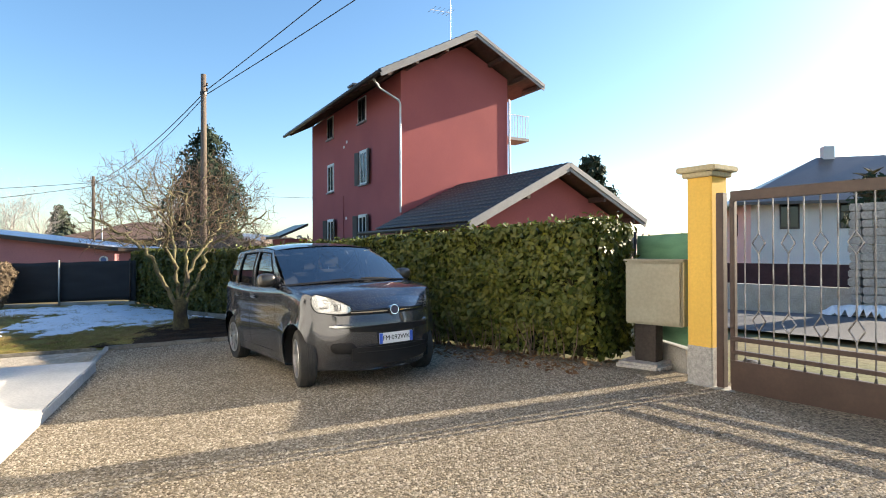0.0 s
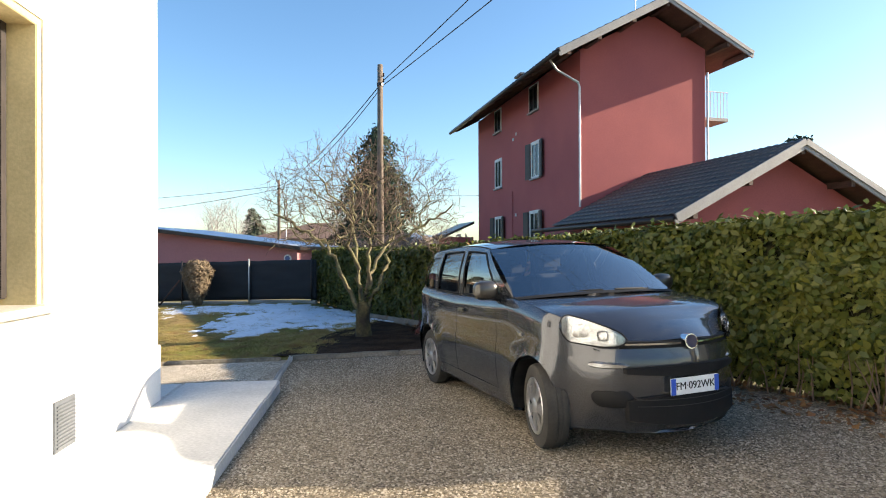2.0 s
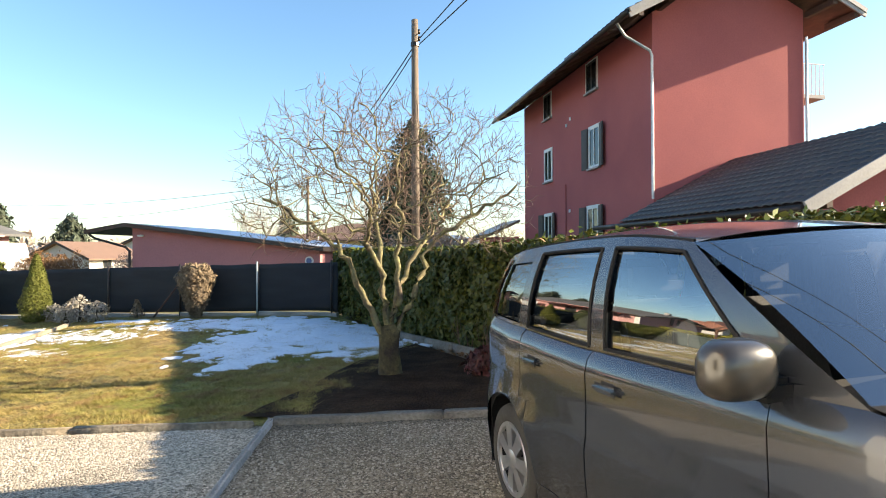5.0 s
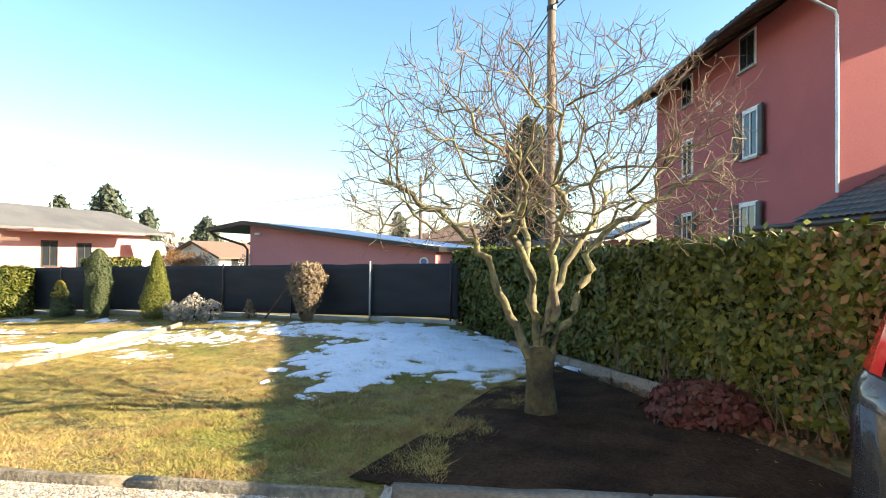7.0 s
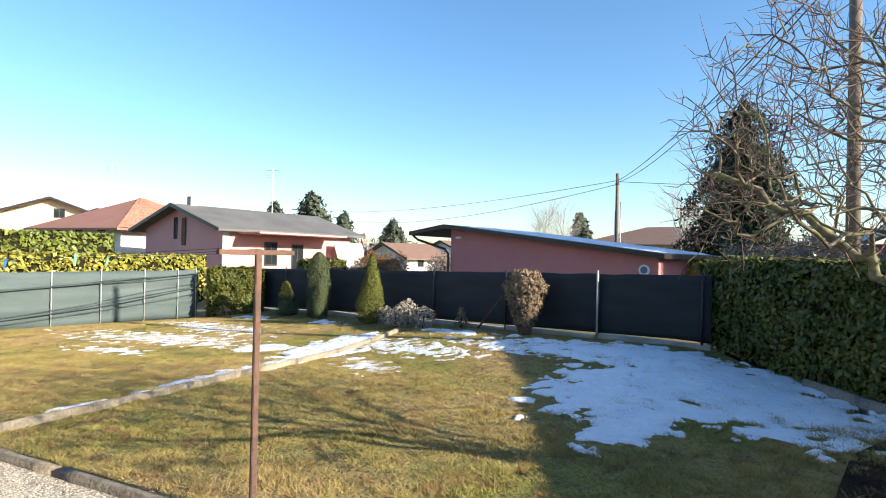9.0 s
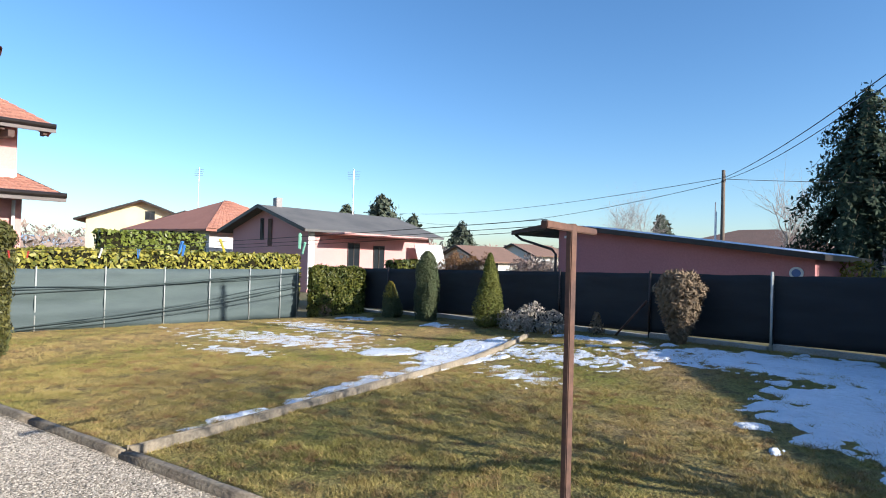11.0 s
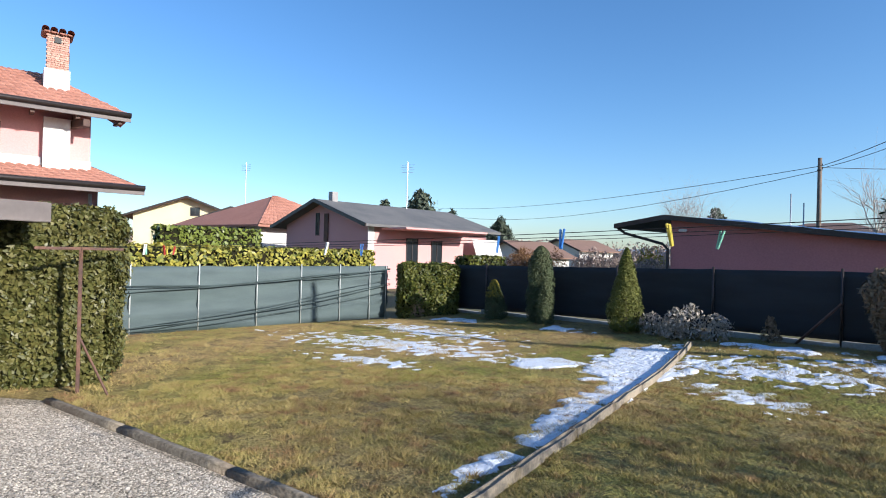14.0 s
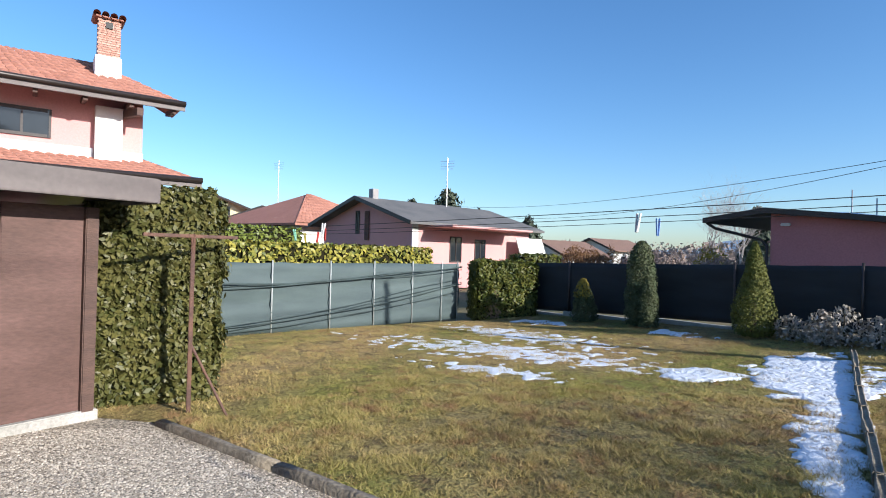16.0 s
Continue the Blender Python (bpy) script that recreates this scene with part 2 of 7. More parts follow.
M_PANE = mat("dark_window_pane", (0.02, 0.025, 0.03), 0.06, None, 1, 5, 0.1, 0, spec=0.6)
M_FRAME_W = mat("white_window_frame", (0.72, 0.71, 0.69), 0.5, None, 3, 20, 0.08, 0)
M_SHUTTER = mat("dark_shutter", (0.035, 0.028, 0.026), 0.55, (0.05, 0.04, 0.037), 3, 20, 0.25, 0.2, 0.004)
M_BRICK = mat("chimney_brick", (0.42, 0.20, 0.15), 0.9, (0.52, 0.33, 0.26), 5, 30, 0.3, 0.4, 0.006, per_object=0.8)
M_MORTAR = mat("mortar", (0.46, 0.40, 0.34), 0.95, None, 5, 40, 0.2, 0.4, 0.005)
M_SHEDTRIM = mat("shed_fascia", (0.15, 0.125, 0.118), 0.6, (0.12, 0.10, 0.095), 1.5, 20, 0.15, 0.2, 0.004)
M_BROWNP = mat("brown_shed_panel", (0.085, 0.042, 0.032), 0.65, (0.12, 0.062, 0.05), 1.6, 18, 0.3, 0.3, 0.005, stretch=(1, 1, 3))
M_AWN = mat("awning_cloth", (0.72, 0.70, 0.66), 0.85, None, 2, 60, 0.1, 0.1, 0.003)


# ---- building blocks ----
def part(name, bm, material, parent=None, label="", kind="", smooth=False):
    """Links a bmesh as one mesh object under a thing or a part."""
    me = bpy.data.meshes.new(name)
    bm.normal_update()
    bm.to_mesh(me)
    bm.free()
    return dressed(name, me, material, parent, label, kind, smooth)


def dressed(name, me, material, parent=None, label="", kind="", smooth=False):
    me.materials.append(material)
    if smooth:
        me.polygons.foreach_set("use_smooth", [True] * len(me.polygons))
    ob = new(name, me)
    if parent:
        ob.parent = parent
        ob.matrix_parent_inverse = parent.matrix_basis.inverted()
    return tagged(ob, label, kind=kind)


def swift(name, verts, faces, material, parent=None, label="", kind="", smooth=False):
    """A mesh from numpy arrays of corners and equal-sided faces."""
    verts, faces = np.asarray(verts, np.float32), np.asarray(faces, np.int32)
    me = bpy.data.meshes.new(name)
    me.vertices.add(len(verts))
    me.vertices.foreach_set("co", verts.ravel())
    k = faces.shape[1]
    me.loops.add(faces.size)
    me.loops.foreach_set("vertex_index", faces.ravel())
    me.polygons.add(len(faces))
    me.polygons.foreach_set("loop_start", np.arange(0, faces.size, k, dtype=np.int32))
    me.update(calc_edges=True)
    return dressed(name, me, material, parent, label, kind, smooth)


def thing(name, x=0.0, y=0.0, z=0.0, rz=0.0, label="", category="", group="", kind=""):
    ob = new(name)
    ob.empty_display_size = 0.1
    ob.matrix_basis = pose(x, y, z, 0, 0, rz)
    return tagged(ob, label, category, group, kind)


def smooth01(a):
    a = np.clip(a, 0, 1)
    return a * a * (3 - 2 * a)


def H(x, y):
    """Height of the gently falling ground."""
    xc, yc = np.clip(x, -50, 10), np.clip(y, -8, 40)
    return 0.0274 * xc - 0.0053 * (yc - 5) - 0.0283 + 0.23 * smooth01((yc - 10) / 3.5) * smooth01((-xc - 7) / 3)


def block(bm, c, s, m=None, bevel=0.0):
    """A box of size s centred at c, laid by the matrix m."""
    r = bmesh.ops.create_cube(bm, size=1.0)
    vs = r["verts"]
    t = (m or Matrix()) @ Matrix.Translation(c) @ Matrix.Diagonal((*s, 1))
    bmesh.ops.transform(bm, matrix=t, verts=vs)
    if bevel:
        es = list({e for v in vs for e in v.link_edges})
        bmesh.ops.bevel(bm, geom=es, offset=bevel, segments=2, affect="EDGES", clamp_overlap=True)
    return bm


def boxed(c, s, m=None, bevel=0.0):
    return block(bmesh.new(), c, s, m, bevel)


def rod(bm, p, q, r, n=8, r2=None):
    """A round bar from p to q."""
    p, q = Vector(p), Vector(q)
    d = q - p
    m = Matrix.Translation((p + q) / 2) @ d.to_track_quat("Z", "Y").to_matrix().to_4x4()
    bmesh.ops.create_cone(bm, cap_ends=True, segments=n, radius1=r, radius2=r if r2 is None else r2, depth=d.length, matrix=m)
    return bm


def prism(bm, outline, depth, m):
    """A flat outline (list of x, z) in the plane y = 0, drawn out by depth along y, laid by m."""
    a = [bm.verts.new(m @ Vector((x, 0, z))) for x, z in outline]
    b = [bm.verts.new(m @ Vector((x, depth, z))) for x, z in outline]
    bm.faces.new(a)
    bm.faces.new(b[::-1])
    for i in range(len(a)):
        j = (i + 1) % len(a)
        bm.faces.new((a[j], a[i], b[i], b[j]))
    bmesh.ops.recalc_face_normals(bm, faces=bm.faces)
    return bm


def patch(poly, step, dz, relief=0.0, seed=0):
    """A sheet over an outline that follows the ground."""
    xs, ys = [p[0] for p in poly], [p[1] for p in poly]
    bm = bmesh.new()
    bm.faces.new([bm.verts.new((x, y, 0)) for x, y in poly])
    bm.normal_update()
    for f in bm.faces:
        if f.normal.z < 0:
            f.normal_flip()
    bmesh.ops.triangulate(bm, faces=bm.faces[:])
    for lo, hi, no in ((min(xs), max(xs), (1, 0, 0)), (min(ys), max(ys), (0, 1, 0))):
        for k in range(1, int((hi - lo) / step) + 1):
            c = lo + k * step
            bmesh.ops.bisect_plane(bm, geom=bm.verts[:] + bm.edges[:] + bm.faces[:], plane_co=(c * no[0], c * no[1], 0), plane_no=no)
    for v in bm.verts:
        v.co.z = float(H(v.co.x, v.co.y)) + dz + relief * noise.noise(Vector((v.co.x * 1.3, v.co.y * 1.3, seed)))
    return bm


def inside(px, py, poly):
    """Which of the points lie in an outline."""
    ok = np.zeros(len(px), bool)
    for (x0, y0), (x1, y1) in zip(poly, poly[1:] + poly[:1]):
        if y0 != y1:
            ok ^= ((y0 > py) != (y1 > py)) & (px < (x1 - x0) * (py - y0) / (y1 - y0) + x0)
    return ok


def unit(a):
    return a / np.maximum(np.linalg.norm(a, axis=-1, keepdims=True), 1e-9)


def leaf_mesh(c, n, size, rng, long=1.8, jitter=0.6, hang=0.0):
    """Folded leaves at the places c, facing about n: corners and quads."""
    k = len(c)
    nn = unit(n + rng.normal(0, jitter, (k, 3)))
    t = unit(np.cross(nn, rng.normal(0, 1, (k, 3))))
    t[:, 2] -= hang
    t = unit(t)
    b = np.cross(nn, t)
    s = (size * rng.uniform(0.6, 1.25, k))[:, None]
    v = np.stack([c - t * s * long / 2, c + b * s / 2 + nn * s * 0.12, c + t * s * long / 2, c - b * s / 2 + nn * s * 0.12], 1)
    return v.reshape(-1, 3), np.arange(4 * k).reshape(-1, 4)


def tubes(paths, n=5):
    """Tubes along many paths, each a list of (point, radius): corners and quads."""
    V, F, base = [], [], 0
    ang = np.linspace(0, 2 * np.pi, n, endpoint=False)
    for path in paths:
        p = np.array([q[0] for q in path], float)
        r = np.array([q[1] for q in path], float)
        d = unit(np.gradient(p, axis=0))
        a = unit(np.cross(d, np.where(np.abs(d[:, 2:3]) > 0.9, [[1.0, 0, 0]], [[0, 0, 1.0]])))
        b = np.cross(d, a)
        ring = p[:, None] + r[:, None, None] * (np.cos(ang)[None, :, None] * a[:, None] + np.sin(ang)[None, :, None] * b[:, None])
        V.append(ring.reshape(-1, 3))
        i = np.arange(len(p) - 1)[:, None] * n
        j = np.arange(n)[None]
        f = np.stack([i + j, i + (j + 1) % n, i + n + (j + 1) % n, i + n + j], -1).reshape(-1, 4)
        F.append(f + base)
        base += len(p) * n
    return np.concatenate(V), np.concatenate(F)


def frame_m(o, u, z=0.0):
    """A frame with its x along u (plan), its y to the left of that, at o."""
    u = Vector((u[0], u[1], 0)).normalized()
    return Matrix(((u.x, -u.y, 0, o[0]), (u.y, u.x, 0, o[1]), (0, 0, 1, z), (0, 0, 0, 1)))


# ---- ground ----
_s = np.concatenate([-np.geomspace(3000, 60, 12), np.linspace(-50, 50, 51), np.geomspace(60, 3000, 12)])
_gx, _gy = np.meshgrid(_s, _s, indexing="ij")
_n = len(_s)
_gv = np.stack([_gx, _gy, H(_gx, _gy) - 0.07], -1).reshape(-1, 3)
_i, _j = np.meshgrid(np.arange(_n - 1), np.arange(_n - 1), indexing="ij")
_q = (_i * _n + _j).ravel()
ground = tagged(swift("ground", _gv, np.stack([_q, _q + _n, _q + _n + 1, _q + 1], 1), M_GROUND, smooth=True),
                "dull winter grass and earth reaching the horizon", "ground", kind="structure")
LAWN = [(-20.9, 2.2), (-15.9, 2.75), (-15.3, 3.5), (-5.42, 8.12), (-2.8, 9.65), (-9.6, 15.3), (-22.6, 12.2)]
YARD = [(-4.6, -7), (4, -7), (6, 1.0), (2.3, 6.2), (-2.6, 9.8), (-5.42, 8.14), (-4.62, 6.75), (-4.85, 5.4)]
WAY = [(-19, -7), (-4.6, -7), (-4.85, 5.4), (-4.62, 6.75), (-5.42, 8.14), (-5.5, 8.12), (-15.4, 3.42), (-16.3, 2.6)]
tagged(part("lawn", patch(LAWN, 0.3, 0.02, 0.008, 3), M_LAWN, smooth=True), "short patchy winter lawn of green and straw yellow", "lawn", kind="structure")
tagged(part("gravel_yard", patch(YARD, 0.3, 0.015, 0.0, 5), M_GRAVEL_SHADE, smooth=True), "gravel driveway, coloured darker brown to stand for shade", "gravel", kind="structure")
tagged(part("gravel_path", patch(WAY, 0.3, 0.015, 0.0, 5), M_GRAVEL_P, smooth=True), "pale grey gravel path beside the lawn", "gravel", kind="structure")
SOIL = [(-5.75, 8.2), (-5.35, 8.32), (-2.8, 9.62), (-6.2, 12.6), (-6.35, 11.3), (-6.0, 9.6)]
tagged(part("soil_bed", patch(SOIL, 0.08, 0.042, 0.03, 9), M_SOIL, smooth=True), "dark bare soil bed round the tree", "soil", kind="structure")


def spread(poly, count, seed):
    rng = np.random.default_rng(seed)
    xs, ys = [p[0] for p in poly], [p[1] for p in poly]
    x, y = rng.uniform(min(xs), max(xs), count), rng.uniform(min(ys), max(ys), count)
    k = inside(x, y, poly)
    return x[k], y[k], rng


def pebbles(name, poly, count, size, seed, material, label):
    x, y, rng = spread(poly, count, seed)
    k = len(x)
    s = size * rng.uniform(0.5, 1.5, (k, 1)) * rng.uniform(0.7, 1.3, (k, 3)) * (1, 1, 0.62)
    a = rng.uniform(0, 6.28, k)
    c = np.stack([x, y, H(x, y) + 0.0152 + rng.uniform(-0.003, 0.001, k)], 1)
    o = np.array([(1, 0, 0), (0, 1, 0), (-1, 0, 0), (0, -1, 0), (0.2, 0.1, 1)])
    v = o[None] * s[:, None] * rng.uniform(0.75, 1.25, (k, 5, 1))
    ca, sa = np.cos(a)[:, None], np.sin(a)[:, None]
    v = np.stack([v[..., 0] * ca - v[..., 1] * sa, v[..., 0] * sa + v[..., 1] * ca, v[..., 2]], -1) + c[:, None]
    f = np.array([(0, 1, 4), (1, 2, 4), (2, 3, 4), (3, 0, 4)])
    f = (np.arange(k)[:, None, None] * 5 + f[None]).reshape(-1, 3)
    return tagged(swift(name, v.reshape(-1, 3), f, material), label, "pebbles", kind="stuff")


pebbles("pebbles", [(-3.6, 1.6), (3.2, 1.6), (2.6, 5.2), (1.6, 6.4), (-2.6, 9.5), (-5.3, 8.0)], 250000, 0.0085, 11, M_STONE_SHADE, "loose pebbles on the driveway, darkened to match its painted shade")
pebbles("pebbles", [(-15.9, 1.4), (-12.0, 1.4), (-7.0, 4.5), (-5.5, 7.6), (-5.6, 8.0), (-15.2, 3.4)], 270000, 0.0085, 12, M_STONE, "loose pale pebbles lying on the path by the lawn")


# tuftiness of the turf, every 4 cm
_f = np.array([[noise.noise(Vector((i * 0.30, j * 0.30, 2.0))) + 0.9 * noise.noise(Vector((i * 0.09, j * 0.09, 5.0))) for j in range(512)] for i in range(512)])
CLUMP = smooth01(0.5 + 0.75 * _f)


def grass(name, poly, count, seed, size=0.035):
    x, y, rng = spread(poly, count, seed)
    g = CLUMP[((x * 25).astype(int)) % 512, ((y * 25).astype(int)) % 512]
    keep = rng.random(len(x)) < 0.25 + 0.75 * g
    x, y, g = x[keep], y[keep], g[keep]
    k = len(x)
    a, h = rng.uniform(0, 6.28, k), size * rng.uniform(0.5, 1.5, k) * (0.45 + 1.1 * g)
    lean = rng.normal(0, 0.95, (k, 2)) * h[:, None]
    w = 0.0034 * rng.uniform(0.6, 1.4, k)
    z = H(x, y) + 0.015
    d = np.stack([np.cos(a) * w, np.sin(a) * w, 0 * a], 1)
    c = np.stack([x, y, z], 1)
    v = np.stack([c - d, c + d, c + np.stack([lean[:, 0], lean[:, 1], h], 1)], 1)
    return tagged(swift(name, v.reshape(-1, 3), np.arange(3 * k).reshape(-1, 3), M_BLADE), "short green and straw-coloured grass blades", "grass", kind="stuff")


grass("grass", [(-15.2, 3.6), (-5.5, 8.2), (-7.0, 10.2), (-12.5, 10.5), (-16.5, 6.5)], 560000, 21, 0.024)
grass("grass", [(-20.7, 2.4), (-15.85, 2.85), (-15.3, 3.6), (-5.7, 8.25), (-5.95, 9.6), (-6.3, 11.3), (-6.2, 12.7), (-9.6, 15.0), (-22.2, 12.0)], 800000, 22, 0.024)
grass("grass", [(-6.6, 8.15), (-5.2, 8.45), (-5.55, 9.0), (-5.35, 9.4), (-5.75, 9.9), (-5.7, 10.7), (-6.1, 11.2), (-6.0, 12.4), (-7.2, 12.0), (-7.2, 9.6)], 70000, 24, 0.034)

# snow: thin sheets with ragged edges


def snow(name, blobs, thick, seed, step=0.06, rough=0.55, freq=1.6):
    """Old snow over discs (x, y, rx, ry, turn), thinning out to a ragged edge."""
    xs = [b[0] for b in blobs]
    ys = [b[1] for b in blobs]
    rr = max(max(b[2], b[3]) for b in blobs) * 1.4
    gx, gy = np.arange(min(xs) - rr, max(xs) + rr, step), np.arange(min(ys) - rr, max(ys) + rr, step)
    X, Y = np.meshgrid(gx, gy, indexing="ij")
    m = np.full(X.shape, -9.0)
    for bx, by, rx, ry, t in blobs:
        c, s = math.cos(radians(t)), math.sin(radians(t))
        dx, dy = X - bx, Y - by
        m = np.maximum(m, 1 - np.sqrt(((dx * c + dy * s) / rx) ** 2 + ((dy * c - dx * s) / ry) ** 2))
    nz = np.array([[noise.fractal(Vector((x * freq, y * freq, seed)), 0.8, 2.1, 5) for y in gy] for x in gx])
    m = m + rough * nz
    keep = m > 0
    Z = H(X, Y) + 0.02 + thick * np.clip(m * 4, 0, 1) ** 0.6 + 0.5 * thick * nz
    Z = np.where(keep, Z, H(X, Y) + 0.005)
    n1, n2 = X.shape
    cell = keep[:-1, :-1] | keep[1:, :-1] | keep[1:, 1:] | keep[:-1, 1:]
    cell &= (keep[:-1, :-1].astype(int) + keep[1:, :-1] + keep[1:, 1:] + keep[:-1, 1:]) >= 2
    i, j = np.nonzero(cell)
    q = i * n2 + j
    F = np.stack([q, q + n2, q + n2 + 1, q + 1], 1)
    used, inv = np.unique(F, return_inverse=True)
    V = np.stack([X, Y, Z], -1).reshape(-1, 3)[used]
    return tagged(swift(name, V, inv.reshape(-1, 4), M_SNOW, smooth=True), "thawing patch of old white snow on the lawn", "snow", kind="structure")


snow("snow", [(-9.4, 13.4, 2.5, 0.9, 8), (-7.7, 12.5, 1.7, 1.1, -32), (-8.7, 11.7, 1.0, 1.3, 10), (-8.0, 10.6, 0.42, 0.9, 15)], 0.022, 1, 0.03, 0.55, 3.6)
snow("snow", [(-13.25, 9.15, 0.25, 3.3, 27.7), (-14.3, 10.7, 0.65, 1.4, 27.5), (-15.0, 9.6, 0.45, 0.6, 0)], 0.02, 2, 0.035, 0.5, 3.0)
snow("snow", [(-17.6, 8.3, 1.8, 0.6, 30), (-19.2, 9.8, 1.6, 0.5, 10), (-16.2, 7.3, 0.8, 0.22, 30)], 0.008, 3, 0.035, 1.4, 4.2)
snow("snow", [(-12.9, 11.5, 1.1, 0.42, 10), (-11.2, 12.7, 1.5, 0.4, 10), (-12.3, 10.2, 0.6, 0.28, 0)], 0.008, 4, 0.03, 1.5, 4.6)
snow("snow", [(-13.6, 13.0, 0.9, 0.22, 12), (-20.6, 11.3, 0.7, 0.22, 12), (-17.5, 12.0, 0.6, 0.18, 12)], 0.02, 5, 0.04, 0.9, 3.0)


# ---- kerbs and pavement ----
def kerb(name, p, q, w, h, material, label, seed=0, seg=1.0, sink=0.1):
    """A run of kerb stones, each a piece of its own, worn and uneven."""
    p, q = Vector((*p, 0)), Vector((*q, 0))
    n = max(1, round((q - p).length / seg))
    th = thing(name, p.x, p.y, float(H(p.x, p.y)), 0, label, "kerb", kind="structure")
    rng = random.Random(seed)
    for k in range(n):
        a, b = p.lerp(q, k / n), p.lerp(q, (k + 1) / n)
        L = (b - a).length
        bm = bmesh.new()
        bmesh.ops.create_cube(bm, size=1.0)
        bmesh.ops.subdivide_edges(bm, edges=[e for e in bm.edges if abs(e.verts[0].co.x - e.verts[1].co.x) > 0.5], cuts=5)
        za, zb = float(H(a.x, a.y)), float(H(b.x, b.y))
        m = frame_m(a, b - a)
        for v in bm.verts:
            t = v.co.x + 0.5
            top = v.co.z > 0
            x, y = t * (L - 0.005) + 0.0025, v.co.y * w * (0.8 if top else 1.0)
            z = za + (zb - za) * t + (h if top else -sink)
            if top:
                z += 0.012 * noise.noise(Vector((a.x + x * 3, a.y * 3, v.co.y * 3 + seed)))
                y += 0.012 * noise.noise(Vector((a.x + x * 4, a.y * 2, seed + 7)))
            v.co = m @ Vector((x, y, z))
        bmesh.ops.bevel(bm, geom=[e for e in bm.edges if e.calc_face_angle(0) > 0.8 and e.verts[0].co.z > za], offset=0.012, segments=2, affect="EDGES")
        part("kerb_stone", bm, material, th, smooth=True)
    return th


kerb("kerb_lawn", (-15.25, 3.5), (-5.5, 8.08), 0.10, 0.065, M_KERB, "dark mossy rounded kerb between gravel and lawn", 1, 1.6)
kerb("kerb_divider", (-11.05, 5.5), (-14.62, 12.3), 0.075, 0.085, M_KERB2, "low pale concrete kerb dividing the lawn", 2, 1.1)
kerb("kerb_bed", (-5.43, 8.22), (-2.7, 9.57), 0.20, 0.06, M_KERB3, "flat weathered concrete kerb in front of the soil bed", 3, 1.3)
kerb("kerb_yard", (-4.62, 6.75), (-5.42, 8.22), 0.06, 0.05, M_CONC, "thin concrete edging strip in the gravel", 4, 0.8)

kerb("kerb_hedge", (-7.6, 13.95), (-4.6, 11.7), 0.12, 0.12, M_KERB3, "low rough stone edging along the foot of the hedge", 5, 0.9)

HC, HD = Vector((-4.85, 5.4, 0)), Vector((-0.455, 0.89, 0)).normalized()   # house corner; way along its front wall
HN = Vector((HD.y, -HD.x, 0))                                              # out of the front wall
HF = frame_m(HC, -HD)                                                      # x back along the front wall, y out of it
bm = bmesh.new()
for x0, x1, top in ((-0.75, -0.02, -0.015), (0.0, 3.2, 0.0), (3.22, 9.0, 0.0)):
    block(bm, ((x0 + x1) / 2, 0.47, top / 2 - 0.15), (x1 - x0, 0.95, 0.3 + top), HF, 0.012)
block(bm, (-0.385, -1.0, -0.16), (0.73, 1.95, 0.28), HF, 0.012)
tagged(part("pavement", bm, M_PAVE), "pale concrete walkway slab along the white house", "pavement", kind="structure")

# ---- white house ----
house = thing("white_house", HC.x, HC.y, 0, 0, "white rendered house with a tan-framed window beside the gravel", "house", kind="structure")
WX0, WX1, WZ0, WZ1 = 1.74, 3.2, 1.03, 2.70       # window opening along the wall
bm = bmesh.new()
LH, DH, TH = 8.5, 8.2, 0.36
for x0, x1, z0, z1 in ((0, WX0, -0.3, 6.2), (WX1, LH, -0.3, 6.2), (WX0, WX1, -0.3, WZ0), (WX0, WX1, WZ1, 6.2)):
    block(bm, ((x0 + x1) / 2, -TH / 2, (z0 + z1) / 2), (x1 - x0, TH, z1 - z0), HF)
part("wall_front", bm, M_WHITE, house)
bm = boxed((0.018, -DH / 2 - TH / 2 - 0.002, 2.95), (TH - 0.04, DH - TH, 6.5), Matrix(HF) @ Matrix.Translation((TH / 2 - 0.04, 0, 0)))
part("wall_side", bm, M_WHITE, house)
bm = boxed((LH - TH / 2, -DH / 2 - TH / 2, 2.95), (TH, DH - TH, 6.5), HF)
block(bm, (LH / 2, -DH - TH / 2, 2.95), (LH, TH, 6.5), HF)
part("wall_rear", bm, M_WHITE, house)
part("roof", prism(bmesh.new(), [(-0.1, 6.2), (LH + 0.1, 6.2), (LH + 0.1, 6.35), (LH / 2, 8.2), (-0.1, 6.35)], DH + 1.0, HF @ Matrix.Translation((0, -DH - 0.7, 0))), M_TILE_R, house)
# plinth band, a touch proud
bm = boxed((LH / 2 - 0.01, 0.008, 0.25), (LH + 0.02, 0.02, 0.5), HF, 0.006)
block(bm, (-0.008, -2.5, 0.25), (0.02, 5.0, 0.5), HF, 0.006)
part("plinth", bm, M_WHITE, house)
window = part("window_1", boxed((WX0 + 0.03, -0.16, (WZ0 + WZ1) / 2), (0.05, 0.30, WZ1 - WZ0), HF, 0.004), M_CREAM, house, "tan painted window reveal")
bm = bmesh.new()
block(bm, ((WX0 + WX1) / 2, -0.16, WZ1 - 0.025), (WX1 - WX0, 0.30, 0.05), HF, 0.004)
block(bm, (WX1 - 0.03, -0.16, (WZ0 + WZ1) / 2), (0.05, 0.30, WZ1 - WZ0 - 0.1), HF, 0.004)
part("reveal", bm, M_CREAM, window)
M_SILL = mat("sill_stone", (0.62, 0.56, 0.45), 0.7, None, 5, 50, 0.15, 0.2, 0.003)
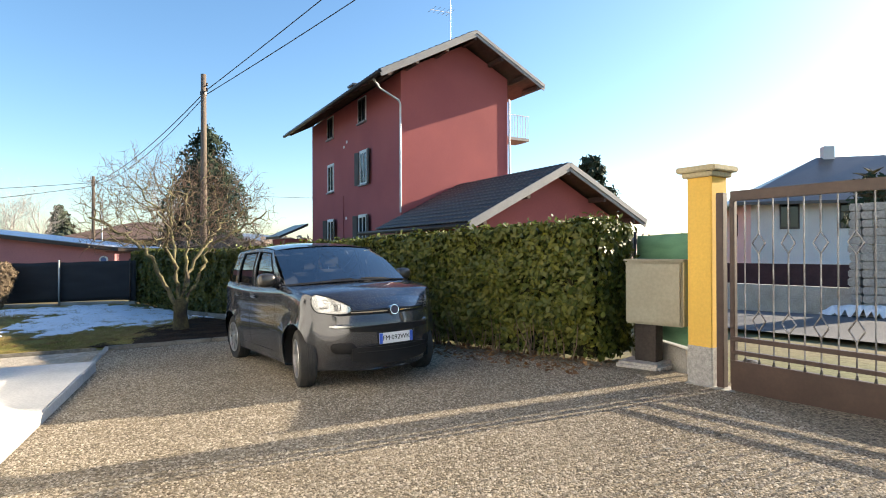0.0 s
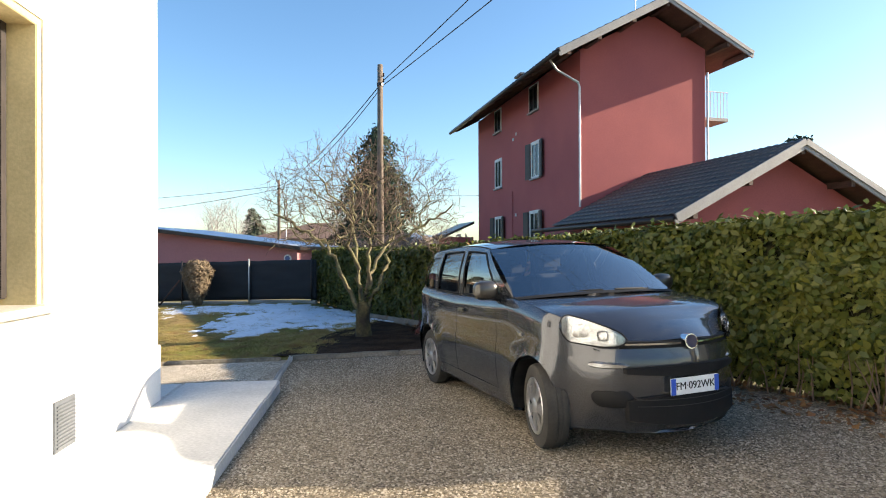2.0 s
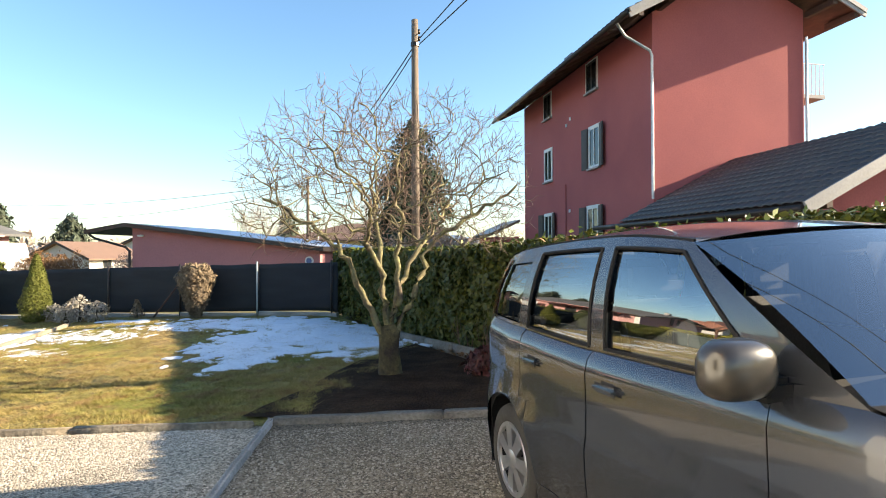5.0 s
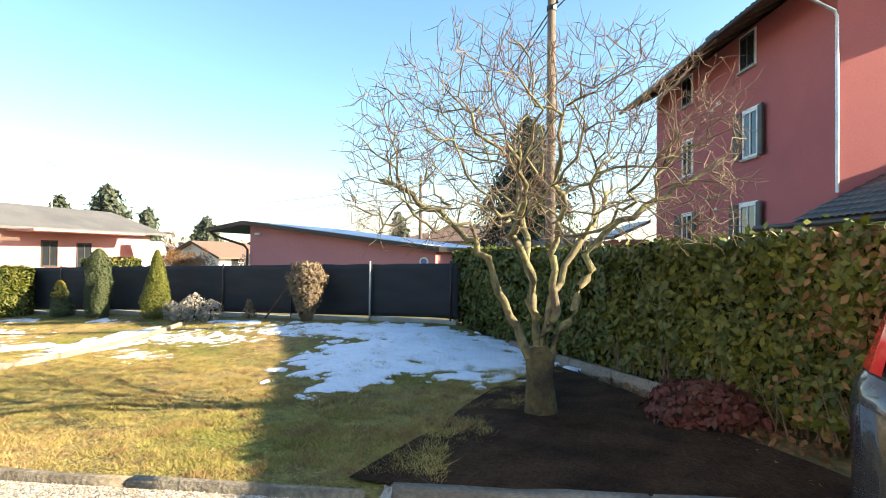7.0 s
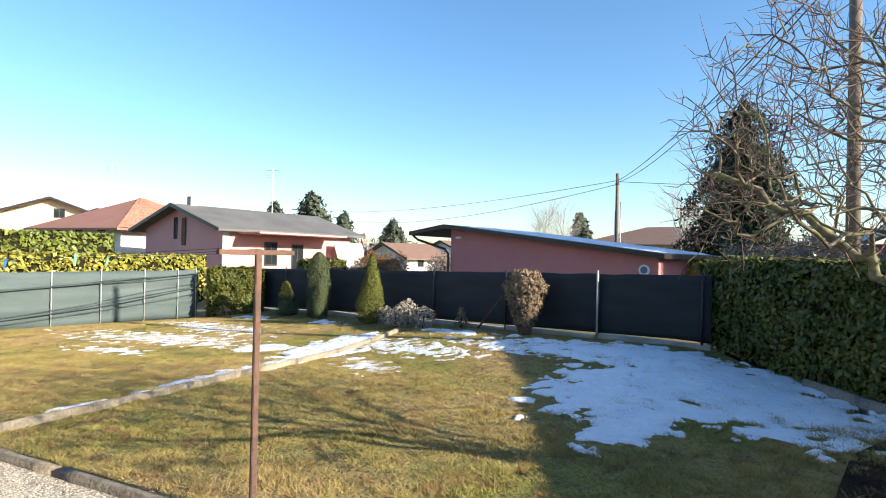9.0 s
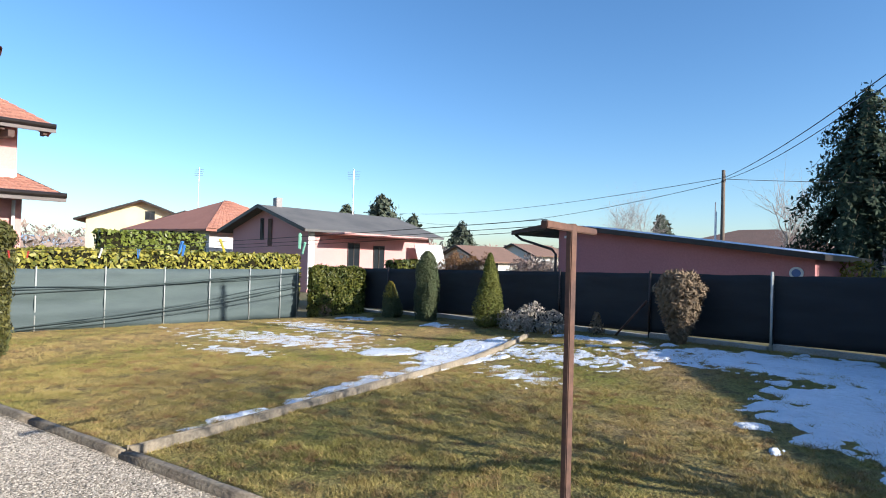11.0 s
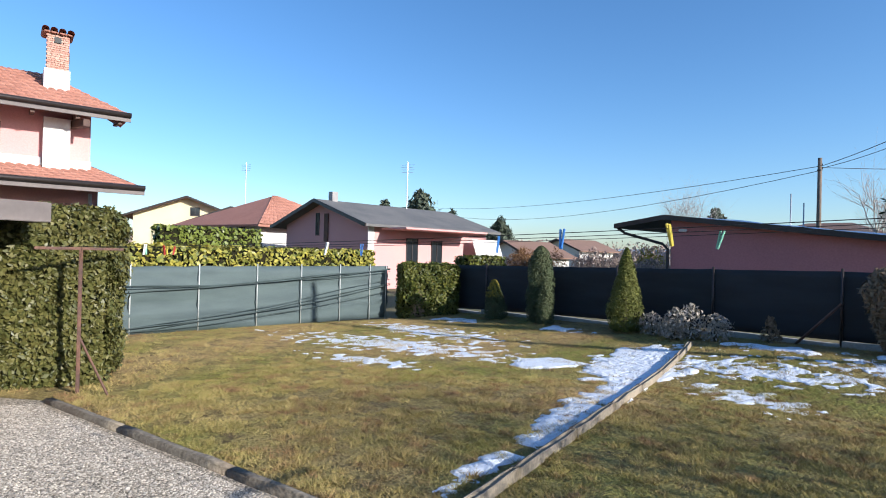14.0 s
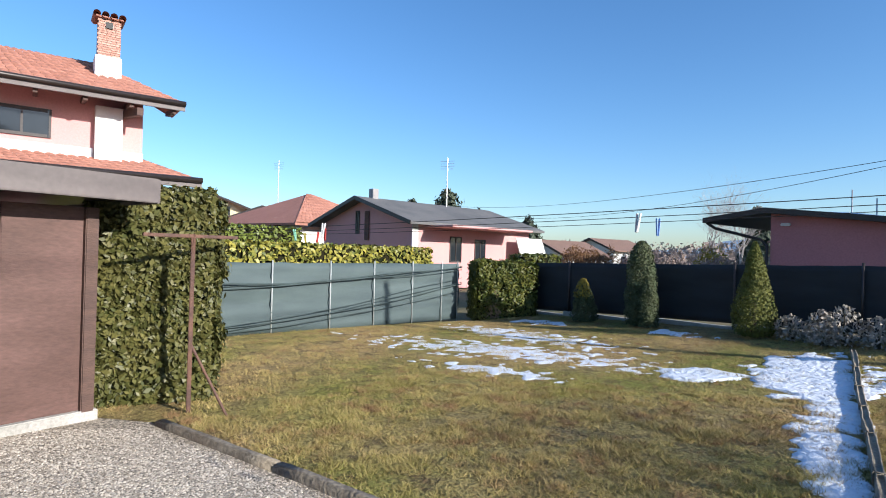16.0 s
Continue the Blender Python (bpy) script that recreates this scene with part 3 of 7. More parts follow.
part("window_sill", boxed(((WX0 + WX1) / 2, -0.10, WZ0 - 0.02), (WX1 - WX0 + 0.16, 0.36, 0.045), HF, 0.008), M_SILL, window)
bm = bmesh.new()
for c, s in (((WX0 + 0.085, -0.2, 1.87), (0.06, 0.07, 1.6)), ((WX0 + 0.20, -0.23, 1.80), (0.07, 0.05, 1.40)), ((WX0 + 0.62, -0.2, 1.85), (0.10, 0.06, 1.6)),
             ((2.5, -0.2, WZ0 + 0.06), (1.3, 0.07, 0.08)), ((2.5, -0.2, WZ1 - 0.09), (1.3, 0.07, 0.08))):
    block(bm, c, s, HF, 0.006)
part("window_frame", bm, M_SHUTTER, window, "dark brown window frame")
part("roller_box", boxed((2.55, -0.17, WZ1 - 0.20), (1.2, 0.05, 0.22), HF, 0.01), M_FRAME_W, window, "white roller blind box")
part("pane", boxed((2.5, -0.235, 1.85), (1.3, 0.012, 1.5), HF), M_PANE, window)
part("curtain", boxed((2.6, -0.30, 1.85), (1.0, 0.02, 1.45), HF), M_AWN, window)
vent = thing("wall_vent", *(HF @ Vector((1.57, 0.0, 0.28))), 0, "small galvanised grille vent low in the white wall", "vent")
M_VENT = mat("vent_grey", (0.15, 0.16, 0.175), 0.5, (0.11, 0.12, 0.13), 4, 40, 0.2, 0.1, 0.002)
part("vent_frame", boxed((1.57, 0.024, 0.28), (0.24, 0.014, 0.31), HF, 0.004), M_VENT, vent)
for k in range(12):
    part("slat", boxed((1.57, 0.034, 0.155 + k * 0.0225), (0.20, 0.012, 0.010), HF), M_VENT, vent)

# ---- fences ----
FA, FB = Vector((-9.3, 14.9, 0)), Vector((-22.3, 12.1, 0))


def net_fence(name, a, b, top, material, post_mat, posts, label, gap=0.13, sag=0.0, plinth=True, post_w=0.022):
    """Shade net on posts over a low concrete plinth. posts: fractions along the run."""
    a, b = Vector((a[0], a[1], 0)), Vector((b[0], b[1], 0))
    L = (b - a).length
    f = thing(name, a.x, a.y, float(H(a.x, a.y)), 0, label, "fence", kind="structure")
    side = Vector((-(b - a).y, (b - a).x, 0)).normalized()
    nx, nz = int(L / 0.12), 10
    V, F = [], []
    for i in range(nx + 1):
        p = a.lerp(b, i / nx)
        zb, zt = float(H(p.x, p.y)) + gap, top(i / nx) + 0.015 * noise.noise(Vector((i * 0.25, 1, 2)))
        for j in range(nz + 1):
            w = 0.018 * noise.noise(Vector((i * 0.12, j * 0.5, 3.3))) + sag * noise.noise(Vector((i * 0.035, j * 0.9, 8.1)))
            q = p + side * w
            V.append((q.x, q.y, zb + (zt - zb) * j / nz))
    for i in range(nx):
        for j in range(nz):
            k = i * (nz + 1) + j
            F.append((k, k + nz + 1, k + nz + 2, k + 1))
    net = swift("net", V, F, material, f, smooth=True)
    sol = net.modifiers.new("thick", "SOLIDIFY")
    sol.thickness = 0.004
    for t in posts:
        p = a.lerp(b, t)
        q = p + side * post_w * 2
        if (q - Vector((-9, 5, 0))).length > (p - side * post_w * 2 - Vector((-9, 5, 0))).length:
            q = p - side * post_w * 2
        part("post", rod(bmesh.new(), (q.x, q.y, float(H(p.x, p.y)) - 0.05), (q.x, q.y, top(t) + 0.05), post_w, 8), post_mat, f, smooth=True)
    if plinth:
        bm = bmesh.new()
        m = frame_m(a, b - a)
        for k in range(int(L / 2) + 1):
            x0, x1 = k * 2, min(L, k * 2 + 1.985)
            p = a.lerp(b, min(1, (x0 + 1) / L))
            block(bm, ((x0 + x1) / 2, 0, float(H(p.x, p.y)) + 0.02), (x1 - x0, 0.14, 0.16), m, 0.01)
        part("plinth", bm, M_CONC, f)
    return f


net_fence("fence_dark", FA, FB, lambda t: 1.11 - 0.30 * t, M_NET_B, M_DMETAL, (0.01, 0.146, 0.30, 0.45, 0.60, 0.74, 0.89),
          "black shade-net fence on thin posts over a concrete plinth")
part("post", rod(bmesh.new(), (-11.18, 14.40, -0.2), (-11.18, 14.40, 1.13), 0.02), M_POST, bpy.data.objects["fence_dark"], smooth=True)
GA, GB = (-20.15, 2.6), (-22.75, 10.35)
green = net_fence("fence_green", GA, GB, lambda t: 0.74, M_NET_G, M_POST, (0.02, 0.20, 0.36, 0.52, 0.66, 0.80, 0.92, 0.99),
                  "sagging grey-green shade-net fence on pale posts", 0.01, 0.09, False, 0.015)


def fold(z0, z1, amp, seed, r):
    """A dark slack fold of net hanging along the green fence."""
    pts = []
    a, b = Vector((*GA, 0)), Vector((*GB, 0))
    s = Vector((b.y - a.y, a.x - b.x, 0)).normalized()
    for i in range(90):
        t = i / 89
        p = a.lerp(b, t) + s * 0.10
        z = z0 + (z1 - z0) * t ** 1.3 + amp * noise.noise(Vector((t * 3.5, seed, 0))) - 0.07 * math.sin(math.pi * t)
        pts.append(((p.x, p.y, max(z, float(H(p.x, p.y)) + 0.03)), r * (0.7 + 0.6 * abs(noise.noise(Vector((t * 9, seed, 3)))))))
    v, f = tubes([pts], 5)
    swift("net_fold", v, f, M_NET_D, green, "dark slack fold of netting", smooth=True)


for _k, (_z0, _z1) in enumerate(((0.34, 0.66), (0.30, 0.62), (0.37, 0.60), (0.26, 0.68), (-0.52, 0.42), (-0.55, 0.30), (-0.50, 0.20), (-0.56, 0.05))):
    fold(_z0, _z1, 0.07, 1.0 + _k * 1.7, 0.016 if _k % 3 == 0 else 0.009)


# ---- hedges ----
def hedge(name, line, width, top, leaf, count, material, label, low=0.0, seed=1, side_only=None, extra=None):
    """A clipped hedge along a line of plan points: an uneven core, near black for inner shade, under a skin of leaves.
    """
    h = thing(name, line[0][0], line[0][1], float(H(*line[0])), 0, label, "hedge")
    rng = np.random.default_rng(seed)
    P = [Vector((x, y, 0)) for x, y in line]
    seg = [(P[i + 1] - P[i]).length for i in range(len(P) - 1)]
    total = sum(seg)

    def at(s):
        for i, L in enumerate(seg):
            if s <= L or i == len(seg) - 1:
                return P[i].lerp(P[i + 1], s / L), (P[i + 1] - P[i]).normalized()
            s -= L
    n = max(3, int(total / 0.25))
    V, F = [], []
    for k in range(n + 1):
        p, d = at(total * k / n)
        s = Vector((-d.y, d.x, 0))
        zb, zt = float(H(p.x, p.y)) + low, top(k / n)
        for y, z in ((-0.5, zb), (-0.5, (zb + zt) / 2), (-0.5, zt), (0.0, zt), (0.5, zt), (0.5, (zb + zt) / 2), (0.5, zb)):
            w = width * 0.86 + 0.05 * noise.noise(Vector((k * 0.5, y * 3, z * 2)))
            q = p + s * (y * w)
            V.append((q.x, q.y, z - (0.07 if z == zt else 0)))
    m = 7
    for k in range(n):
        for j in range(m - 1):
            a = k * m + j
            F.append((a, a + 1, a + m + 1, a + m))
    faces_end = [(0, 1, 5, 6), (1, 2, 4, 5), (n * m, n * m + 6, n * m + 5, n * m + 1), (n * m + 1, n * m + 5, n * m + 4, n * m + 2)]
    swift("inside", V, F + faces_end, M_HEDGE_SHADE, h, "solid hedge core coloured near black for shade behind the leaves")
    # leaf skin
    c, nn = [], []
    height = top(0.5) - float(H(*line[0]))
    for _ in range(count):
        t = rng.random()
        p, d = at(total * t)
        s = Vector((-d.y, d.x, 0))
        zb, zt = float(H(p.x, p.y)) + low, top(t)
        r = rng.random()
        frac = width / (2 * height + width)
        lump = 0.05 * noise.noise(Vector((p.x * 2.2, p.y * 2.2, 4))) + 0.03 * noise.noise(Vector((p.x * 7, p.y * 7, 1)))
        if r < frac * 1.2:
            q, nv = p + s * (rng.uniform(-0.5, 0.5) * width), (0, 0, 1)
            q.z = zt + lump * 1.4 + rng.normal(0, 0.025)
        else:
            sg = 1 if rng.random() < 0.5 else -1
            if side_only:
                sg = side_only if rng.random() < 0.85 else -side_only
            z = zb + (zt - zb) * rng.random() ** 0.85
            q, nv = p + s * (sg * (width / 2 + rng.normal(0, 0.03) + 0.13 * noise.noise(Vector((p.x * 2.6, p.y * 2.6, z * 3.2))))), (s.x * sg, s.y * sg, 0.25)
            q.z = z
        c.append(q)
        nn.append(nv)
    for k in range(int(count * min(0.9, 2 * width / (2 * total)))):
        e = 0 if k % 2 else 1
        p, d = at(total * e)
        s = Vector((-d.y, d.x, 0))
        q = p + s * (rng.uniform(-0.5, 0.5) * width) + d * ((0.05 + rng.normal(0, 0.03)) * (1 if e else -1))
        q.z = float(H(p.x, p.y)) + low + (top(e) - float(H(p.x, p.y)) - low) * rng.random()
        c.append(q)
        nn.append(tuple(d * (1 if e else -1)))
    v, f = leaf_mesh(np.array(c), np.array(nn), leaf, rng, 1.9, 0.55)
    swift("leaves", v, f, material, h, kind="stuff")
    if extra:
        extra(h, at, total, rng)
    return h


HB = [(2.0, 6.85), (-5.75, 13.35), (-9.5, 15.75)]


def hb_top(t):
    return 1.66 - 0.33 * min(1, t * 1.5)


def sprigs(h, at, total, rng):
    """Young yellow shoots standing up along the top, and a dead brown stretch."""
    c = []
    for _ in range(2600):
        t = rng.random() ** 1.4
        p, d = at(total * t)
        q = p + Vector((-d.y, d.x, 0)) * rng.uniform(-0.35, 0.35)
        c.append((q.x, q.y, hb_top(t) + abs(rng.normal(0, 0.05))))
    v, f = leaf_mesh(np.array(c), np.tile((0, 0, 1.0), (len(c), 1)), 0.045, rng, 1.9, 0.9)
    swift("young_growth", v, f, M_LAUREL_Y, h, "yellow-green young shoots", "stuff")
    c = []
    for _ in range(1500):
        s = rng.normal(5.9, 0.5)
        p, d = at(s)
        side = Vector((-d.y, d.x, 0))
        q = p + side * (0.46 + rng.normal(0, 0.06))
        c.append((q.x, q.y, float(H(q.x, q.y)) + rng.uniform(0.05, 1.62)))
    v, f = leaf_mesh(np.array(c), np.tile((-0.6, -0.7, 0.2), (len(c), 1)), 0.05, rng, 1.9, 0.9)
    swift("dead_leaves", v, f, M_BROWNL, h, "dead brown leaves", "stuff")
    paths = []
    for _ in range(260):
        s = rng.uniform(0.2, 9.5)
        p, d = at(s)
        side = Vector((-d.y, d.x, 0))
        q = p + side * (0.25 + rng.uniform(0, 0.3))
        z = float(H(q.x, q.y))
        e = q + side * rng.uniform(-0.1, 0.2) + d * rng.normal(0, 0.12)
        paths.append([((q.x, q.y, z - 0.02), 0.009), (((q.x + e.x) / 2 + 0.02, (q.y + e.y) / 2, z + 0.2), 0.007), ((e.x, e.y, z + rng.uniform(0.3, 0.55)), 0.003)])
    v, f = tubes(paths, 4)
    swift("stem_growth", v, f, M_TWIG, h, "bare reddish stems at the foot", "stuff")


hedge("laurel_hedge", HB, 0.85, hb_top, 0.052, 74000, M_LAUREL, "long clipped laurel hedge with yellow shoots along its top", 0.06, 5, 1, sprigs)
hedge("laurel_hedge", [(-16.05, 3.4), (-17.45, 3.55)], 1.05, lambda t: 1.50, 0.037, 34000, M_LAUREL_O,
      "tall clipped laurel hedge beside the brown shed", 0.04, 6)
hedge("box_hedge", [(-22.45, 10.65), (-22.0, 12.0)], 0.9, lambda t: 0.80, 0.045, 8500, M_LAUREL,
      "square clipped evergreen hedge in the corner of the lawn", 0.02, 7)
hedge("variegated_hedge", [(-24.2, 1.5), (-27.6, 11.6)], 0.8, lambda t: 1.12, 0.09, 9000, M_VARIEG,
      "yellow and green variegated hedge behind the green fence", 0.1, 8)
hedge("box_hedge", [(-29.0, 16.5), (-29.3, 18.6)], 0.9, lambda t: 1.0, 0.09, 1500, M_LAUREL, "clipped green hedge in front of the rose house", 0.1, 9)
hedge("box_hedge", [(-40.0, 5.2), (-41.0, 10.2)], 1.2, lambda t: 2.1, 0.16, 1800, M_LAUREL_Y, "tall light green hedge by the far houses", 0.1, 10)

# leaf litter at the hedge foot
_x, _y, _r = spread([(1.4, 5.9), (2.1, 6.5), (-5.2, 12.4), (-6.0, 12.2), (-2.6, 9.0)], 9000, 31)
_c = np.stack([_x, _y, H(_x, _y) + 0.02], 1)
_v, _f = leaf_mesh(_c, np.tile((0, 0, 1.0), (len(_c), 1)), 0.05, _r, 1.6, 0.5)
tagged(swift("leaf_litter", _v, _f, M_BROWNL), "fallen brown leaves under the hedge", "leaves", kind="stuff")


# ---- shrubs ----
def shrub(name, x, y, h, profile, count, leaf, material, label, category="shrub", seed=1, long=1.8, extra=None):
    """A shrub on a short stem; profile gives its radius at each height fraction."""
    z = float(H(x, y))
    s = thing(name, x, y, z, 0, label, category)
    rng = np.random.default_rng(seed)
    v, f = tubes([[((x + rng.normal(0, 0.04), y + rng.normal(0, 0.04), z - 0.05), 0.03), ((x, y, z + h * 0.5), 0.018), ((x, y, z + h * 0.9), 0.006)] for _ in range(3)], 5)
    swift("stem", v, f, M_BARK_D, s)
    t = rng.random(count)
    r = np.array([profile(a) for a in t])
    ang = rng.uniform(0, 6.28, count)
    wob = 1 + 0.22 * np.array([noise.noise(Vector((math.cos(a) * 1.6, math.sin(a) * 1.6, b * 5 + seed))) for a, b in zip(ang, t)])
    rr = r * wob * np.sqrt(rng.uniform(0.25, 1.0, count))
    c = np.stack([x + np.cos(ang) * rr, y + np.sin(ang) * rr, z + 0.04 + t * h], 1)
    nn = np.stack([np.cos(ang), np.sin(ang), 0.35 + 0 * ang], 1)
    v, f = leaf_mesh(c, nn, leaf, rng, long, 0.6)
    swift("foliage", v, f, material, s, kind="stuff")
    if extra:
        extra(s, x, y, z, rng)
    return s


shrub("dwarf_conifer", -16.35, 12.65, 1.62, lambda t: 0.40 * (1 - t) ** 0.75 * min(1, 0.6 + t * 4) + 0.02, 14000, 0.022, M_CONE,
      "yellow-green cone-shaped dwarf conifer on the lawn edge", "conifer", 1)
shrub("cypress_bush", -18.6, 12.35, 1.72, lambda t: 0.30 * (1 - t ** 4) ** 0.6 * (0.75 + 0.25 * min(1, t * 3)) + 0.03, 13000, 0.022, M_CYP,
      "dull green upright columnar cypress", "conifer", 2, 2.4)
shrub("cypress_bush", -18.3, 12.25, 1.0, lambda t: 0.20 * (1 - t ** 3) ** 0.7, 4500, 0.022, M_CYP, "dull green lower cypress beside the tall one", "conifer", 12, 2.4)
shrub("golden_shrub", -19.95, 12.05, 0.85, lambda t: 0.36 * (1 - t) ** 0.6 * min(1, 0.7 + t * 2), 6000, 0.024, M_CYP,
      "small conical shrub with yellow tips", "shrub", 3)
shrub("golden_shrub", -19.95, 12.0, 0.95, lambda t: 0.33 * (1 - t) ** 0.6 + 0.03 if t > 0.55 else 0.0, 1800, 0.026, M_GOLD, "golden yellow top shoots of a small shrub", "shrub", 4)
for k, (x, y, h, r) in enumerate(((-15.75, 12.7, 0.40, 0.26), (-15.35, 12.85, 0.50, 0.24), (-15.0, 12.8, 0.60, 0.26), (-14.62, 12.95, 0.44, 0.28), (-15.2, 12.6, 0.34, 0.3))):
    shrub("seedhead_bush", x, y, h, lambda t, r=r: r * (0.75 + 0.5 * t) * (1 - t ** 5), 420, 0.032, M_PALE, "low grey bush with pale dry seed heads", "shrub", 50 + k, 2.4)
shrub("dry_bush", -12.38, 13.75, 1.22, lambda t: (0.07 + 0.36 * min(1, t * 1.35) ** 0.8) * (1 - max(0, t - 0.78) * 2.2), 5200, 0.030, M_DRY, "brown dry bush flaring upward in front of the black fence", "shrub", 7, 4.5)
shrub("dry_bush", -22.0, 10.9, 0.75, lambda t: 0.22 * (1 - t ** 2) ** 0.5, 700, 0.05, M_DRY, "small dry brown bush before the corner hedge", "shrub", 8)
shrub("red_groundcover", -4.15, 10.95, 0.30, lambda t: 0.55 * (1 - t ** 2) ** 0.5, 1600, 0.045, M_REDL, "low reddish ground-cover shrub in the soil bed", "shrub", 9)
shrub("dwarf_stem_bush", -14.0, 13.5, 0.42, lambda t: 0.16 * (1 - t) + 0.04, 320, 0.035, M_DRY, "short stubbly dead plant by the fence", "shrub", 10)
bm = rod(bmesh.new(), (-13.75, 13.72, -0.22), (-13.1, 13.82, 0.52), 0.022)
tagged(part("leaning_stake", bm, M_RUST, smooth=True), "leaning wooden stake propped against the fence", "stake")


# ---- bare garden tree ----
def grow(p, d, length, r, level, rng, out, curl, lift, levels, kids):
    n = max(4, int(length / 0.09) if level < 2 else 5)
    pts, q, d = [], np.array(p, float), unit(np.array(d, float))
    for i in range(n + 1):
        t = i / n
        pts.append((q.copy(), max(r * (1 - 0.55 * t), 0.0024)))
        d = unit(d + rng.normal(0, curl, 3) + np.array((0, 0, lift)))
        q = q + d * length / n
    out[min(level, 3)].append(pts)
    if level >= levels:
        return
    for k in range(kids[level]):
        t = rng.uniform(0.72 if level == 0 else 0.3, 1.0) if k else 1.0
        i = min(n, int(t * n))
        base, rad = pts[i]
        side = unit(np.cross(d, rng.normal(0, 1, 3)))
        away = unit(np.array((base[0] - p[0] + 1e-4, base[1] - p[1], 0.0)))
        way = unit(d * 0.7 + side * (rng.uniform(0.5, 1.0) if k else 0.35) + away * 0.2)
        way[2] = max(way[2], rng.uniform(0.15, 0.5))
        grow(base, way, length * rng.uniform(0.6, 0.86), rad * rng.uniform(0.6, 0.8), level + 1, rng, out, curl * 1.15, lift, levels, kids)


def bare_tree(name, x, y, stems, trunk_r, trunk_h, kids, levels, label, seed, curl=0.16, lift=0.03, bark=None, twig=None):
    z = float(H(x, y))
    tr = thing(name, x, y, z, 0, label, "tree")
    rng = np.random.default_rng(seed)
    v, f = tubes([[((x - 0.02, y, z - 0.1), trunk_r * 1.5), ((x, y, z + trunk_h * 0.2), trunk_r * 1.1), ((x - 0.02, y, z + trunk_h * 0.6), trunk_r * 0.95),
                   ((x, y, z + trunk_h), trunk_r * 1.05), ((x, y, z + trunk_h * 1.12), trunk_r * 0.55)]], 14)
    v += 0.035 * np.array([noise.noise_vector(Vector(p) * 7) for p in v])
    swift("trunk", v, f, M_BARK_D if bark is None else bark, tr, smooth=True)
    out = [[], [], [], []]
    for (dx, dy, dz), length, r in stems:
        b = (x + dx * 0.08, y + dy * 0.08, z + trunk_h * 0.93)
        grow(b, (dx, dy, dz), length, r, 0, rng, out, curl, lift, levels, kids)
    for nm, paths, sides, m in (("limb", out[0], 8, bark or M_BARK), ("branchwork", out[1], 6, bark or M_BARK), ("twig_work", out[2] + out[3], 4, twig or M_TWIG)):
        if not paths:
            continue
        if nm == "limb":
            for pth in paths:
                v, f = tubes([pth], sides)
                swift("limb", v, f, m, tr, smooth=True)
        else:
            v, f = tubes(paths, sides)
            swift(nm, v, f, m, tr, kind="stuff" if nm in ("twig_work", "branchwork") else "", smooth=True)
    return tr


